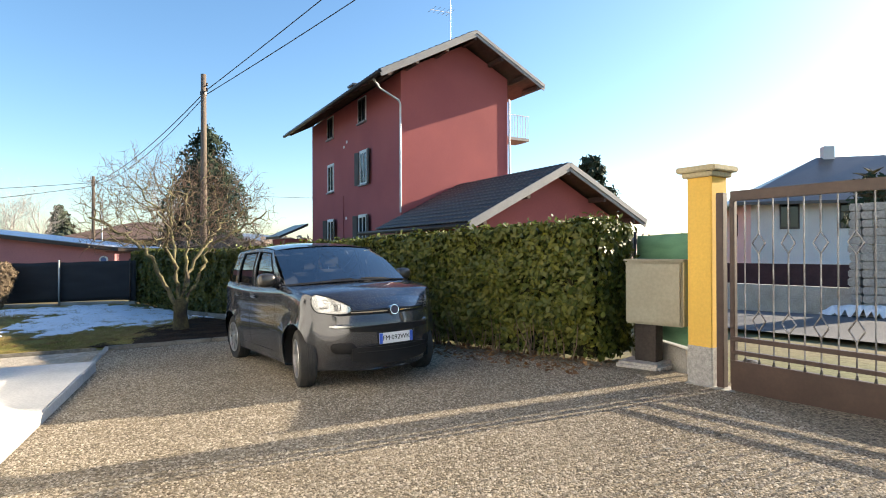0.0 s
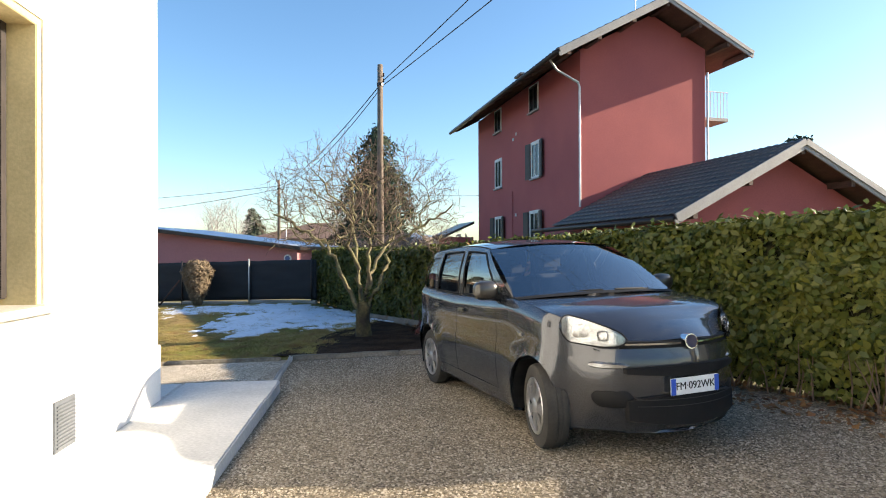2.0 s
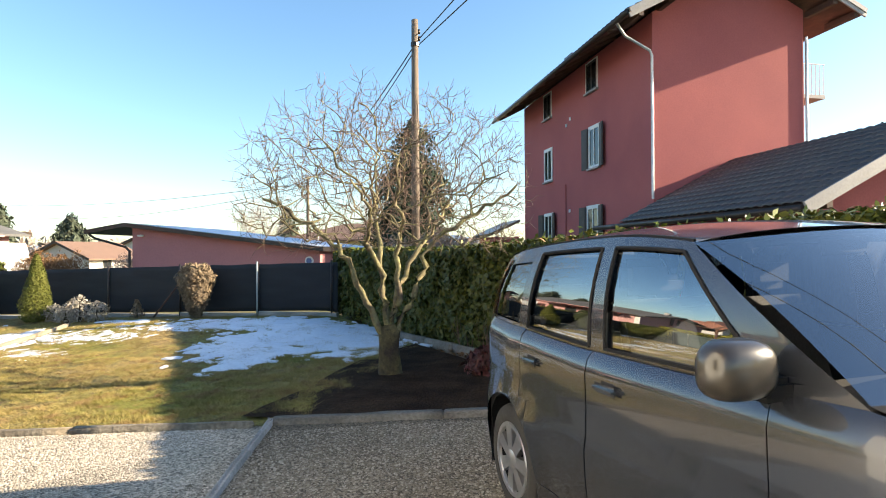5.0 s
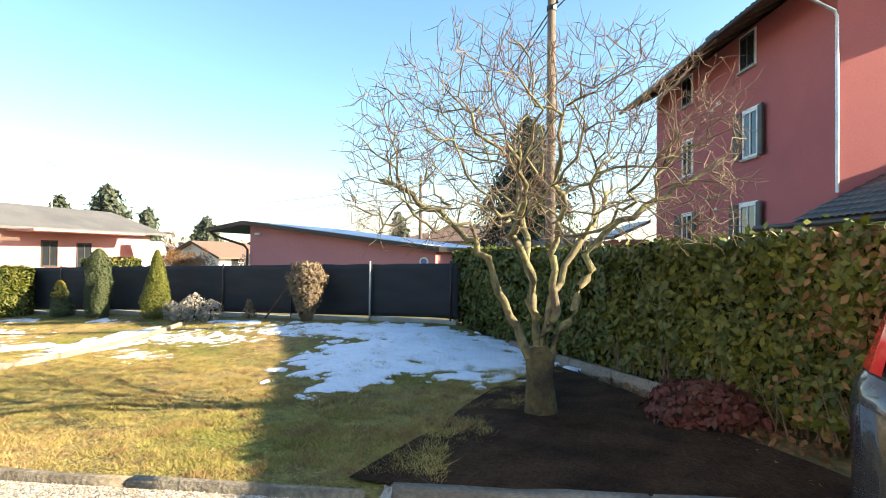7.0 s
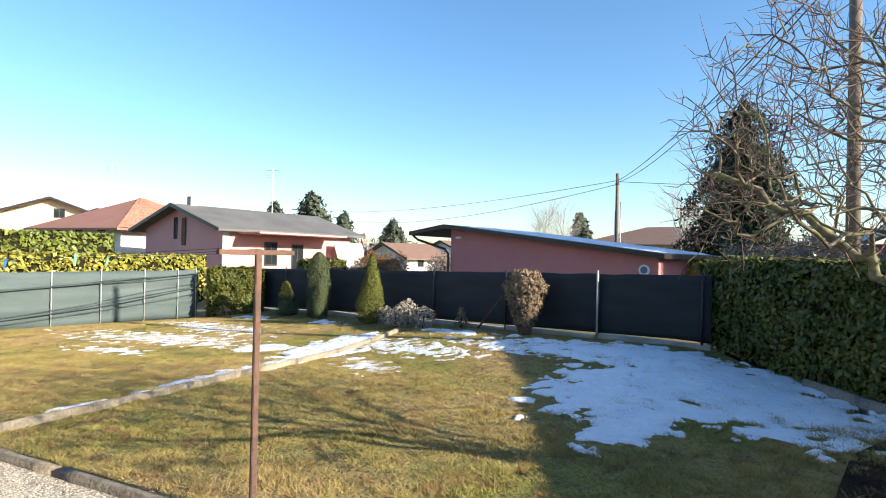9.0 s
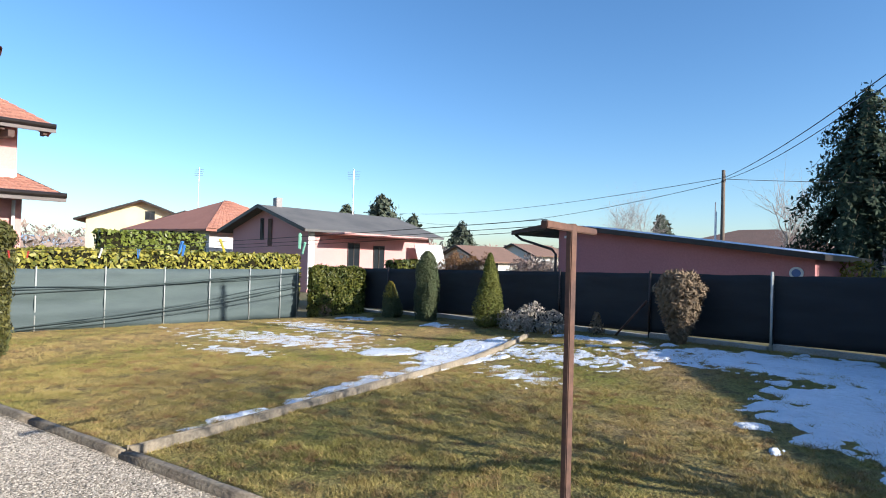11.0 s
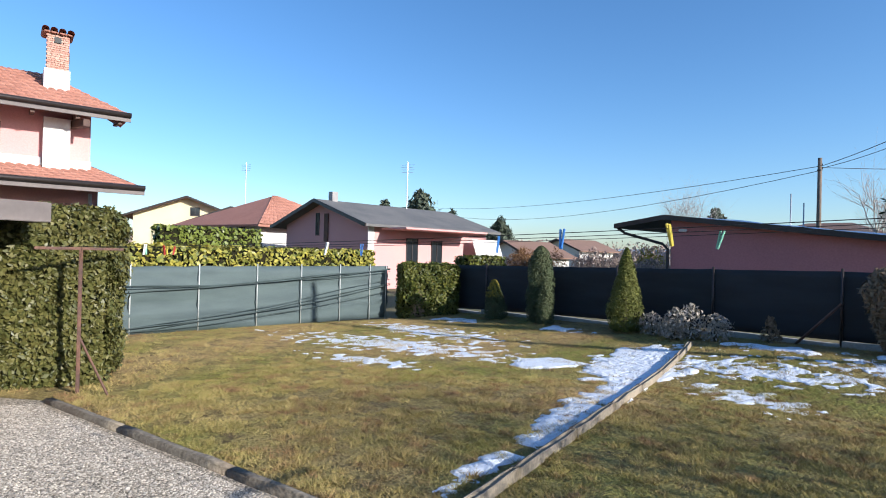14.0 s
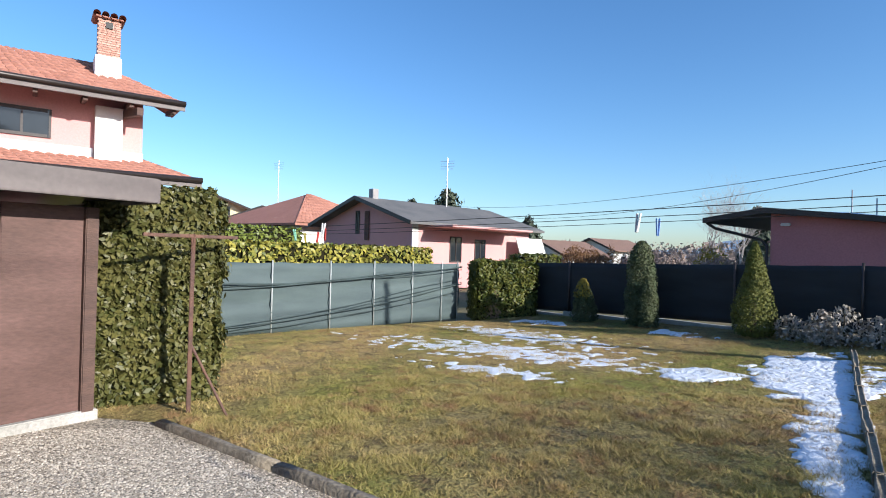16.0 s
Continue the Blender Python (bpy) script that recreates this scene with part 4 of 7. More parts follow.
def crown_tree(name, x, y, limbs, trunk_r, trunk_h, label, seed, tips=1900, reach=1.95):
    """A low wide bare tree: crooked limbs from a short trunk, branches grown to points spread through a flat dome."""
    z = float(H(x, y))
    tr = thing(name, x, y, z, 0, label, "tree")
    rng = np.random.default_rng(seed)
    v, f = tubes([[((x + 0.03, y, z - 0.1), trunk_r * 1.6), ((x + 0.02, y, z + trunk_h * 0.15), trunk_r * 1.2), ((x - 0.01, y, z + trunk_h * 0.6), trunk_r),
                   ((x, y, z + trunk_h), trunk_r * 1.1), ((x, y, z + trunk_h * 1.15), trunk_r * 0.6)]], 16)
    v += 0.045 * np.array([noise.noise_vector(Vector(p) * 8) for p in v])
    swift("trunk", v, f, M_BARK_D, tr, smooth=True)
    P, parent, length, stout = [np.array((x, y, z + trunk_h * 0.9))], [-1], [0.0], [0.0]

    def add(p, k, r=0.0):
        P.append(p)
        parent.append(k)
        length.append(length[k] + float(np.linalg.norm(p - P[k])))
        stout.append(r)
        return len(P) - 1
    for r0, bends in limbs:
        k, last = 0, P[0]
        for i, (dx, dy, dz) in enumerate(bends):
            end = np.array((x + dx, y + dy, z + trunk_h + dz))
            n = max(2, int(np.linalg.norm(end - last) / 0.10))
            for q in range(1, n + 1):
                p = last + (end - last) * q / n + rng.normal(0, 0.022, 3)
                k = add(p, k, r0 * (1 - 0.62 * (i + q / n) / len(bends)))
            last = end
    # places that the branches reach for
    a, rr = rng.uniform(0, 2 * math.pi, tips), reach * np.sqrt(rng.random(tips))
    rr *= 0.82 + 0.25 * np.array([noise.noise(Vector((math.cos(t) * 1.5, math.sin(t) * 1.5, seed))) for t in a]) + 0.1
    f = rr / reach
    top = 3.52 - 1.15 * f ** 2.4 + 0.12 * np.sin(3 * a + 1)
    low = 1.60 - 0.25 * np.sin(math.pi * np.clip(f, 0, 1)) + 0.35 * (1 - f)
    zz = low + (top - low) * rng.random(tips) ** 0.75
    T = np.stack([x + np.cos(a) * rr, y + np.sin(a) * rr, z + zz], 1)
    best = np.full(tips, 1e9)
    who = np.zeros(tips, int)
    free = np.ones(tips, bool)

    def offer(k):
        c = np.linalg.norm(T - P[k], axis=1) + 0.30 * length[k]
        b = c < best
        best[b], who[b] = c[b], k
    for k in range(1, len(P)):
        if P[k][2] > P[0][2] + 0.62:
            offer(k)
    for _ in range(tips):
        i = int(np.argmin(np.where(free, best, 1e9)))
        free[i] = False
        k, p0 = int(who[i]), P[int(who[i])]
        d = T[i] - p0
        L = float(np.linalg.norm(d))
        n = max(1, int(L / 0.09))
        bow = unit(np.cross(d, rng.normal(0, 1, 3))) * L * 0.07
        for q in range(1, n + 1):
            t = q / n
            p = p0 + d * t + bow * math.sin(math.pi * t) + (rng.normal(0, 0.011, 3) if q < n else 0)
            k = add(p, k)
            offer(k)
    N = len(P)
    P_, kids = np.array(P), [[] for _ in range(N)]
    for k in range(1, N):
        kids[parent[k]].append(k)
    R = np.zeros(N)
    for k in range(N - 1, -1, -1):
        R[k] = max(stout[k], 0.0030 if not kids[k] else sum(R[c] ** 2.15 for c in kids[k]) ** (1 / 2.15))
        if not stout[k]:
            R[k] = min(R[k], 0.030)
    runs = {"limb": [], "branchwork": [], "twig_work": []}
    starts = [(0, c) for c in kids[0]]
    while starts:
        p, k = starts.pop()
        path = [(P_[p], min(R[p], R[k] * 1.25) if p else R[k])]
        while True:
            path.append((P_[k], R[k]))
            if not kids[k]:
                break
            main = max(kids[k], key=lambda c: R[c])
            starts += [(k, c) for c in kids[k] if c != main]
            k = main
        runs["limb" if p == 0 else "branchwork" if path[0][1] > 0.0075 else "twig_work"].append(path)
    for k in range(8, N):
        if R[k] > 0.009 or stout[k]:
            continue
        for _ in range(2 if kids[k] else 3):
            if rng.random() < 0.30:
                continue
            d = unit(P_[k] - P_[parent[k]]) * 0.6 + rng.normal(0, 0.55, 3) + np.array((0, 0, 0.38))
            d = unit(d)
            L = rng.uniform(0.07, 0.24)
            m = P_[k] + d * L * 0.5 + rng.normal(0, 0.018, 3)
            e = m + unit(d + rng.normal(0, 0.35, 3)) * L * 0.5
            runs["twig_work"].append([(P_[k], 0.0028), (m, 0.0024), (e, 0.0014)])
    for path in runs["limb"]:
        v, f = tubes([path], 9)
        v += 0.010 * np.array([noise.noise_vector(Vector(p) * 14) for p in v])
        swift("limb", v, f, M_BARK, tr, smooth=True)
    for nm, sides, m in (("branchwork", 6, M_BARK), ("twig_work", 3, M_TWIG)):
        v, f = tubes(runs[nm], sides)
        swift(nm, v, f, m, tr, kind="stuff", smooth=True)
    return tr


crown_tree("garden_tree", -5.42, 10.33, (
    (0.046, ((-0.26, -0.17, 0.36), (-0.36, -0.30, 0.85), (-0.70, -0.45, 1.25), (-1.35, -0.70, 1.62))),
    (0.037, ((-0.13, 0.02, 0.55), (-0.22, 0.20, 1.00), (-0.42, 0.35, 1.55), (-0.50, 0.55, 2.05))),
    (0.042, ((0.17, -0.03, 0.55), (0.16, -0.10, 0.95), (0.34, -0.30, 1.40), (0.40, -0.55, 2.00))),
    (0.045, ((0.30, 0.16, 0.42), (0.42, 0.26, 1.00), (0.80, 0.42, 1.35), (1.40, 0.75, 1.75))),
    (0.033, ((0.05, 0.20, 0.60), (0.20, 0.55, 1.05), (0.25, 1.05, 1.45), (0.15, 1.55, 1.70))),
    (0.032, ((0.02, -0.20, 0.65), (-0.02, -0.45, 1.05), (0.30, -0.95, 1.35), (0.45, -1.45, 1.60)))), 0.115, 0.56,
    "gnarled bare garden tree with lichen on several stems", 8)


# ---- poles and cables ----
def wire(name, pts, r, material, label, sag=0.0, category="cable"):
    p, q = Vector(pts[0]), Vector(pts[1])
    path = []
    for i in range(25):
        t = i / 24
        c = p.lerp(q, t)
        path.append(((c.x, c.y, c.z - 4 * sag * t * (1 - t)), r))
    v, f = tubes([path], 5)
    return tagged(swift(name, v, f, material, smooth=True), label, category)


def pole(name, x, y, top, r, label, arm=True, material=None):
    z = float(H(x, y))
    p = thing(name, x, y, z, 0, label, "utility pole")
    part("shaft", rod(bmesh.new(), (x, y, z - 0.1), (x, y, top), r, 12, r * 0.72), material or M_POLE, p, smooth=True)
    if arm:
        for dz in (-0.35, -0.5):
            bm = rod(bmesh.new(), (x, y, top + dz), (x + 0.16, y - 0.12, top + dz), 0.012)
            rod(bm, (x + 0.16, y - 0.12, top + dz - 0.02), (x + 0.16, y - 0.12, top + dz + 0.07), 0.025)
            part("insulator", bm, M_DMETAL, p, smooth=True)
        part("clamp", rod(bmesh.new(), (x, y, top - 0.58), (x, y, top - 0.5), r * 0.95), M_DMETAL, p)
    return p


pole("utility_pole", -7.45, 15.15, 6.37, 0.10, "tall weathered wooden utility pole behind the hedge")
pole("utility_pole", -21.88, 30.34, 5.72, 0.11, "wooden utility pole with cables beyond the pink shed")
pole("lamp_post", -4.6, 21.3, 1.9, 0.03, "thin grey post behind the hedge", False, M_CONC)
pole("lamp_post", -29.0, 41.0, 5.5, 0.05, "thin grey street lamp post far behind", False, M_ZINC)
pole("lamp_post", -24.2, 33.5, 4.1, 0.04, "thin grey mast by the brown-roofed house", False, M_ZINC)
wire("cable", [(-7.3, 15.05, 5.9), (9.0, 3.2, 10.3)], 0.012, M_CABLE, "black overhead cable from the wooden pole", 0.15)
wire("cable", [(-7.3, 15.05, 5.78), (10.2, 3.6, 10.0)], 0.012, M_CABLE, "black overhead cable from the wooden pole", 0.25)
wire("cable", [(-7.5, 15.2, 5.82), (-21.7, 30.2, 5.35)], 0.014, M_CABLE, "black cable between two utility poles", 0.35)
wire("cable", [(-7.5, 15.2, 5.70), (-21.7, 30.2, 5.25)], 0.012, M_CABLE, "black cable between two utility poles", 0.5)
wire("cable", [(-21.9, 30.3, 5.35), (-78, 38, 7.5)], 0.014, M_CABLE, "black cable running off to the far houses", 1.0)
wire("cable", [(-21.9, 30.3, 5.15), (-78, 40, 7.0)], 0.014, M_CABLE, "black cable running off to the far houses", 1.7)
wire("cable", [(-21.9, 30.3, 5.3), (-8.0, 52.0, 6.5)], 0.014, M_CABLE, "black cable running off behind the fir", 0.4)

# ---- washing line ----


def line_post(x, y, top, lean, arm, rz, brace, label):
    z = float(H(x, y))
    p = thing("washing_line_post", x, y, z, 0, label, "clothes post", "washing line posts")
    part("upright", boxed((x + lean / 2, y, (z - 0.1 + top) / 2), (0.035, 0.035, top - z + 0.1), Matrix.Translation((x, y, z)) @ Euler((0, math.atan2(lean, top - z), 0)).to_matrix().to_4x4() @ Matrix.Translation((-x - lean / 2, -y, -z)), 0.004), M_RUST, p)
    a = radians(rz)
    d = Vector((math.cos(a), math.sin(a), 0)) * arm
    c = Vector((x + lean, y, top))
    m = frame_m(c, d, top)
    part("crossbar", boxed((0, 0, -0.02), (2 * arm, 0.03, 0.03), m, 0.004), M_RUST, p)
    if brace:
        part("brace", rod(bmesh.new(), (x + 0.28, y + 0.30, z), (x, y, z + 0.62), 0.012), M_RUST, p)
    return c, d


c1, d1 = line_post(-8.13, 6.985, 1.37, 0.0, 0.30, 115, False, "thin rusty washing line post with crossbar on the lawn")
c2, d2 = line_post(-15.55, 3.72, 1.12, 0.05, 0.42, 115, True, "thin rusty washing line post with a diagonal brace")
rng_p = random.Random(4)
M_PEGS = [mat("peg_" + n, c, 0.4, None, 4, 20, 0.1, 0) for n, c in (("blue", (0.05, 0.20, 0.55)), ("green", (0.25, 0.55, 0.40)), ("white", (0.75, 0.75, 0.72)), ("yellow", (0.6, 0.5, 0.08)), ("red", (0.5, 0.06, 0.05)))]
for k, f in enumerate((-0.9, 0.0, 0.9)):
    a, b = c1 + d1 * f, c2 + d2 * f
    wire("washing_line", [a + Vector((0, 0, 0.0)), b + Vector((0, 0, 0.0))], 0.0016, M_CABLE, "thin washing line strung between the posts", 0.05, "washing line")
    for j in range(4):
        t = rng_p.uniform(0.12, 0.92)
        q = a.lerp(b, t)
        q.z -= 4 * 0.05 * t * (1 - t)
        peg = thing("clothes_peg", q.x, q.y, q.z - 0.05, 0, "plastic clothes peg clipped on the washing line", "clothes peg", "pegs on the line")
        tilt = Matrix.Translation(q) @ Euler((rng_p.uniform(-0.4, 0.4), rng_p.uniform(-0.3, 0.3), rng_p.uniform(0, 3))).to_matrix().to_4x4()
        mm = M_PEGS[(k * 4 + j) % 5]
        for sgn in (-1, 1):
            part("prong", boxed((sgn * 0.007, 0, -0.025), (0.007, 0.012, 0.085), tilt @ Euler((0, sgn * 0.07, 0)).to_matrix().to_4x4(), 0.002), mm, peg)


# ---- roofs ----
def tiled(name, c00, c10, c01, c11, cols, rows, rise, material, parent, label=""):
    """Rows of overlapping tiles on a slope: c00-c10 is the eave, c01-c11 the ridge. Each tile is a loose curved piece."""
    c00, c10, c01, c11 = (Vector(c) for c in (c00, c10, c01, c11))
    V, F = [], []
    nrm = (c10 - c00).cross(c01 - c00).normalized()
    if nrm.z < 0:
        nrm = -nrm
    prof = [(0.02, 0.15), (0.25, 0.75), (0.5, 1.0), (0.75, 0.75), (0.98, 0.15)]
    for r in range(rows):
        t0, t1 = r / rows, min(1.0, (r + 1.12) / rows)
        for k in range(cols):
            base = len(V)
            for t, lift in ((t0, rise * 0.7), (t1, 0.0)):
                for s, hgt in prof:
                    u = (k + s) / cols
                    p = c00.lerp(c10, u).lerp(c01.lerp(c11, u), t) + nrm * (hgt * rise + lift)
                    V.append(p)
            n = len(prof)
            for i in range(n - 1):
                F.append((base + i, base + i + 1, base + n + i + 1, base + n + i))
            # butt end
            for i in range(n - 1):
                V.append(V[base + i] - nrm * rise * 0.8)
                V.append(V[base + i + 1] - nrm * rise * 0.8)
                F.append((base + i + 1, base + i, len(V) - 2, len(V) - 1))
    return swift(name, V, F, material, parent, label, kind="stuff")


def slab(parent, name, corners, thick, material, label=""):
    """A roof slab from four top corners."""
    bm = bmesh.new()
    top = [bm.verts.new(Vector(c)) for c in corners]
    low = [bm.verts.new(Vector(c) - Vector((0, 0, thick))) for c in corners]
    bm.faces.new(top)
    bm.faces.new(low[::-1])
    for i in range(4):
        j = (i + 1) % 4
        bm.faces.new((top[j], top[i], low[i], low[j]))
    bmesh.ops.recalc_face_normals(bm, faces=bm.faces)
    return part(name, bm, material, parent, label)


def beam(name, p, q, w, h, material, parent, label=""):
    p, q = Vector(p), Vector(q)
    m = Matrix.Translation((p + q) / 2) @ (q - p).to_track_quat("X", "Z").to_matrix().to_4x4()
    return part(name, boxed((0, 0, 0), ((q - p).length, w, h), m, 0.006), material, parent, label)


def fitted_window(parent, m, w, h, shutters=0, frame_mat=None, surround=True, name="window"):
    """A window let into a wall: m has x along the wall, y out of it, z up, at the opening's middle."""
    win = part(name, boxed((0, 0.012, 0), (w, 0.02, h), m), M_PANE, parent, "dark window pane")
    fm = frame_mat or M_FRAME_W
    bm = bmesh.new()
    for c, s in (((-w / 2 + 0.025, 0.03, 0), (0.05, 0.04, h)), ((w / 2 - 0.025, 0.03, 0), (0.05, 0.04, h)), ((0, 0.032, 0), (0.05, 0.04, h)),
                 ((0, 0.031, h / 2 - 0.04), (w - 0.16, 0.04, 0.08)), ((0, 0.031, -h / 2 + 0.04), (w - 0.16, 0.04, 0.08))):
        block(bm, c, s, m)
    part("window_frame", bm, fm, win)
    if surround:
        part("window_sill", boxed((0, 0.06, -h / 2 - 0.05), (w + 0.2, 0.14, 0.07), m, 0.006), M_FASCIA, win)
        bm = bmesh.new()
        for c, s in (((-w / 2 - 0.035, 0.02, 0), (0.07, 0.04, h)), ((w / 2 + 0.035, 0.02, 0), (0.07, 0.04, h)), ((0, 0.021, h / 2 + 0.035), (w + 0.14, 0.04, 0.07))):
            block(bm, c, s, m)
        part("surround", bm, M_FRAME_W, win)
    for sg in ((-1, 1) if shutters else ()):
        sm = m @ Matrix.Translation((sg * (w / 2 + 0.08), 0.06, 0)) @ Euler((0, 0, sg * 0.18)).to_matrix().to_4x4()
        sh = part("shutter", boxed((sg * w / 4, 0, 0), (w / 2 - 0.02, 0.045, h + 0.05), sm, 0.006), M_SHUTTER, win, "dark brown open shutter")
        bm = bmesh.new()
        for k in range(10):
            block(bm, (sg * w / 4, 0.028, -h / 2 + (k + 0.5) * h / 10), (w / 2 - 0.12, 0.015, h / 10 - 0.03), sm)
        part("louvre", bm, M_SHUTTER, sh)
    return win


# ---- red house ----
RO = Vector((-3.05, 23.48, 0))
RF = frame_m(RO, (0.823, 0.568))                       # x along the gable wall, y away from the lawn, z up
RZ = -0.35


def rp(u, v, z):
    return RF @ Vector((u, v, z))


red = thing("red_house", RO.x, RO.y, RZ, 0, "tall dark-red rendered house with overhanging eaves and dark shutters", "house")
L1, W1 = 12.4, 5.67
part("wall", prism(bmesh.new(), [(0, RZ), (W1, RZ), (W1, 9.55), (3.16, 10.72), (0, 9.05)], L1, RF), M_RED, red)
RT = [(-1.42, 8.54), (3.16, 10.99), (7.02, 9.16)]
V0, V1 = -1.1, 13.3
slab(red, "roof", [rp(RT[0][0], V0, RT[0][1]), rp(RT[1][0], V0, RT[1][1]), rp(RT[1][0], V1, RT[1][1]), rp(RT[0][0], V1, RT[0][1])], 0.10, M_TIMBER, "dark timber roof underside")
slab(red, "roof", [rp(RT[1][0], V0, RT[1][1]), rp(RT[2][0], V0, RT[2][1]), rp(RT[2][0], V1, RT[2][1]), rp(RT[1][0], V1, RT[1][1])], 0.10, M_TIMBER)
tiled("roof_tiles", rp(-1.42, V0, 8.57), rp(-1.42, V1, 8.57), rp(3.16, V0, 11.02), rp(3.16, V1, 11.02), 48, 14, 0.05, M_TILE_D, red, "dark roof tiles")
tiled("roof_tiles", rp(7.02, V1, 9.19), rp(7.02, V0, 9.19), rp(3.16, V1, 11.02), rp(3.16, V0, 11.02), 48, 12, 0.05, M_TILE_D, red, "dark roof tiles")
for a, b in ((RT[0], RT[1]), (RT[1], RT[2])):
    for dz, w, mt in ((-0.02, 0.05, M_FASCIA), (-0.16, 0.04, M_FASCIA)):
        beam("barge_board", rp(a[0], V0 - 0.03 - dz * 0.2, a[1] + dz), rp(b[0], V0 - 0.03 - dz * 0.2, b[1] + dz), 0.05, 0.15, mt, red, "light grey barge board")
for u, z in ((-1.0, 8.52), (0.25, 9.2), (1.7, 9.97), (3.16, 10.72), (4.6, 10.05), (5.9, 9.42), (6.7, 9.05)):
    beam("purlin", rp(u, V0 + 0.05, z), rp(u, 0.1, z), 0.16, 0.2, M_TIMBER, red)
for k in range(12):
    v = 0.4 + k * 1.1
    beam("rafter", rp(-1.35, v, 8.45), rp(0.1, v, 9.22), 0.10, 0.14, M_TIMBER, red)
part("gutter", rod(bmesh.new(), rp(-1.50, V0, 8.47), rp(-1.50, V1, 8.47), 0.085, 10), M_DMETAL, red, smooth=True)
v_, f_ = tubes([[(rp(-1.45, -0.4, 8.4), 0.045), (rp(-1.1, -0.25, 8.1), 0.045), (rp(-0.15, -0.1, 7.75), 0.045), (rp(-0.06, -0.07, 7.6), 0.045), (rp(-0.06, -0.07, 5), 0.045), (rp(-0.06, -0.07, 3.0), 0.045)]], 10)
swift("downpipe", v_, f_, M_ZINC, red, "bright zinc downpipe", smooth=True)
v_, f_ = tubes([[(rp(W1 + 0.06, -0.06, 8.6), 0.045), (rp(W1 + 0.06, -0.06, 3.0), 0.045)]], 10)
swift("downpipe", v_, f_, M_ZINC, red, "bright zinc downpipe", smooth=True)
SF = RF @ Euler((0, 0, radians(90))).to_matrix().to_4x4()     # x along the side wall (away), y out of it
for v, z, w, h, sh in ((4.1, 5.45, 0.85, 1.6, 1), (8.95, 5.45, 0.9, 1.5, 0), (4.25, 2.35, 0.95, 1.5, 1), (8.95, 2.35, 0.95, 1.5, 1), (4.3, 8.3, 0.9, 1.15, 0), (9.0, 8.3, 0.9, 1.15, 0)):
    fitted_window(red, SF @ Matrix.Translation((v, 0, z)), w, h, sh, M_SHUTTER if z > 7 else None)
for v, z in ((6.4, 7.1), (6.8, 6.9), (6.5, 3.1)):
    part("wall_cap", boxed((v, 0.02, z), (0.14, 0.05, 0.14), SF, 0.01), M_FRAME_W, red, "small white vent cap")
bm = rod(bmesh.new(), rp(-0.03, 6.9, 0.3), rp(-0.03, 6.9, 4.3), 0.03)
part("pipe", bm, M_RED, red)
bm = boxed((2.5, 11.5, 10.9), (0.5, 0.7, 1.4), RF)
chim = part("chimney", bm, M_BRICK, red, "brick chimney")
block_m = boxed((2.5, 11.5, 11.72), (0.75, 0.95, 0.14), RF, 0.02)
part("chimney_cap", block_m, M_TILE_D, chim)
balc = part("balcony", boxed((W1 + 1.6, 2.9, 7.35), (3.2, 1.2, 0.16), RF, 0.01), M_FASCIA, red, "small balcony with white iron railing")
for k in range(9):
    part("baluster", rod(bmesh.new(), rp(W1 + 1.7 + k * 0.18, 2.32, 7.4), rp(W1 + 1.7 + k * 0.18, 2.32, 8.6), 0.014, 6), M_FRAME_W, balc)
part("handrail", rod(bmesh.new(), rp(W1 + 1.6, 2.32, 8.62), rp(W1 + 3.2, 2.32, 8.62), 0.022, 6), M_FRAME_W, balc)
bm = rod(bmesh.new(), rp(3.1, 1.0, 10.9), rp(3.1, 1.0, 13.3), 0.025)
rod(bm, rp(1.8, 0.6, 12.3), rp(3.2, 1.05, 12.6), 0.012)
for k in range(5):
    rod(bm, rp(1.9 + k * 0.3, 0.25 + 0.1 * k, 12.34 + 0.06 * k), rp(1.9 + k * 0.3, 1.0 + 0.1 * k, 12.34 + 0.06 * k), 0.008)
part("antenna", bm, M_ZINC, red, "roof television antenna")
# garage wing
gar = thing("garage_wing", rp(0, -6.3, 0).x, rp(0, -6.3, 0).y, RZ, 0, "low dark-red garage wing with a dark tiled roof", "garage")
part("wall", prism(bmesh.new(), [(-0.5, RZ), (6.0, RZ), (6.0, 2.55), (2.95, 4.05), (-0.5, 2.35)], 6.27, RF @ Matrix.Translation((0, -6.3, 0))), M_RED, gar)
G = [(-1.2, 2.2), (2.95, 4.32), (6.8, 2.45)]
GV0, GV1 = -7.1, -0.02
slab(gar, "roof", [rp(G[0][0], GV0, G[0][1]), rp(G[1][0], GV0, G[1][1]), rp(G[1][0], GV1, G[1][1]), rp(G[0][0], GV1, G[0][1])], 0.10, M_TIMBER)
slab(gar, "roof", [rp(G[1][0], GV0, G[1][1]), rp(G[2][0], GV0, G[2][1]), rp(G[2][0], GV1, G[2][1]), rp(G[1][0], GV1, G[1][1])], 0.10, M_TIMBER)
tiled("roof_tiles", rp(-1.2, GV0, 2.23), rp(-1.2, GV1, 2.23), rp(2.95, GV0, 4.35), rp(2.95, GV1, 4.35), 26, 13, 0.05, M_TILE_D, gar, "dark wavy roof tiles")
tiled("roof_tiles", rp(6.8, GV1, 2.48), rp(6.8, GV0, 2.48), rp(2.95, GV1, 4.35), rp(2.95, GV0, 4.35), 26, 12, 0.05, M_TILE_D, gar, "dark wavy roof tiles")
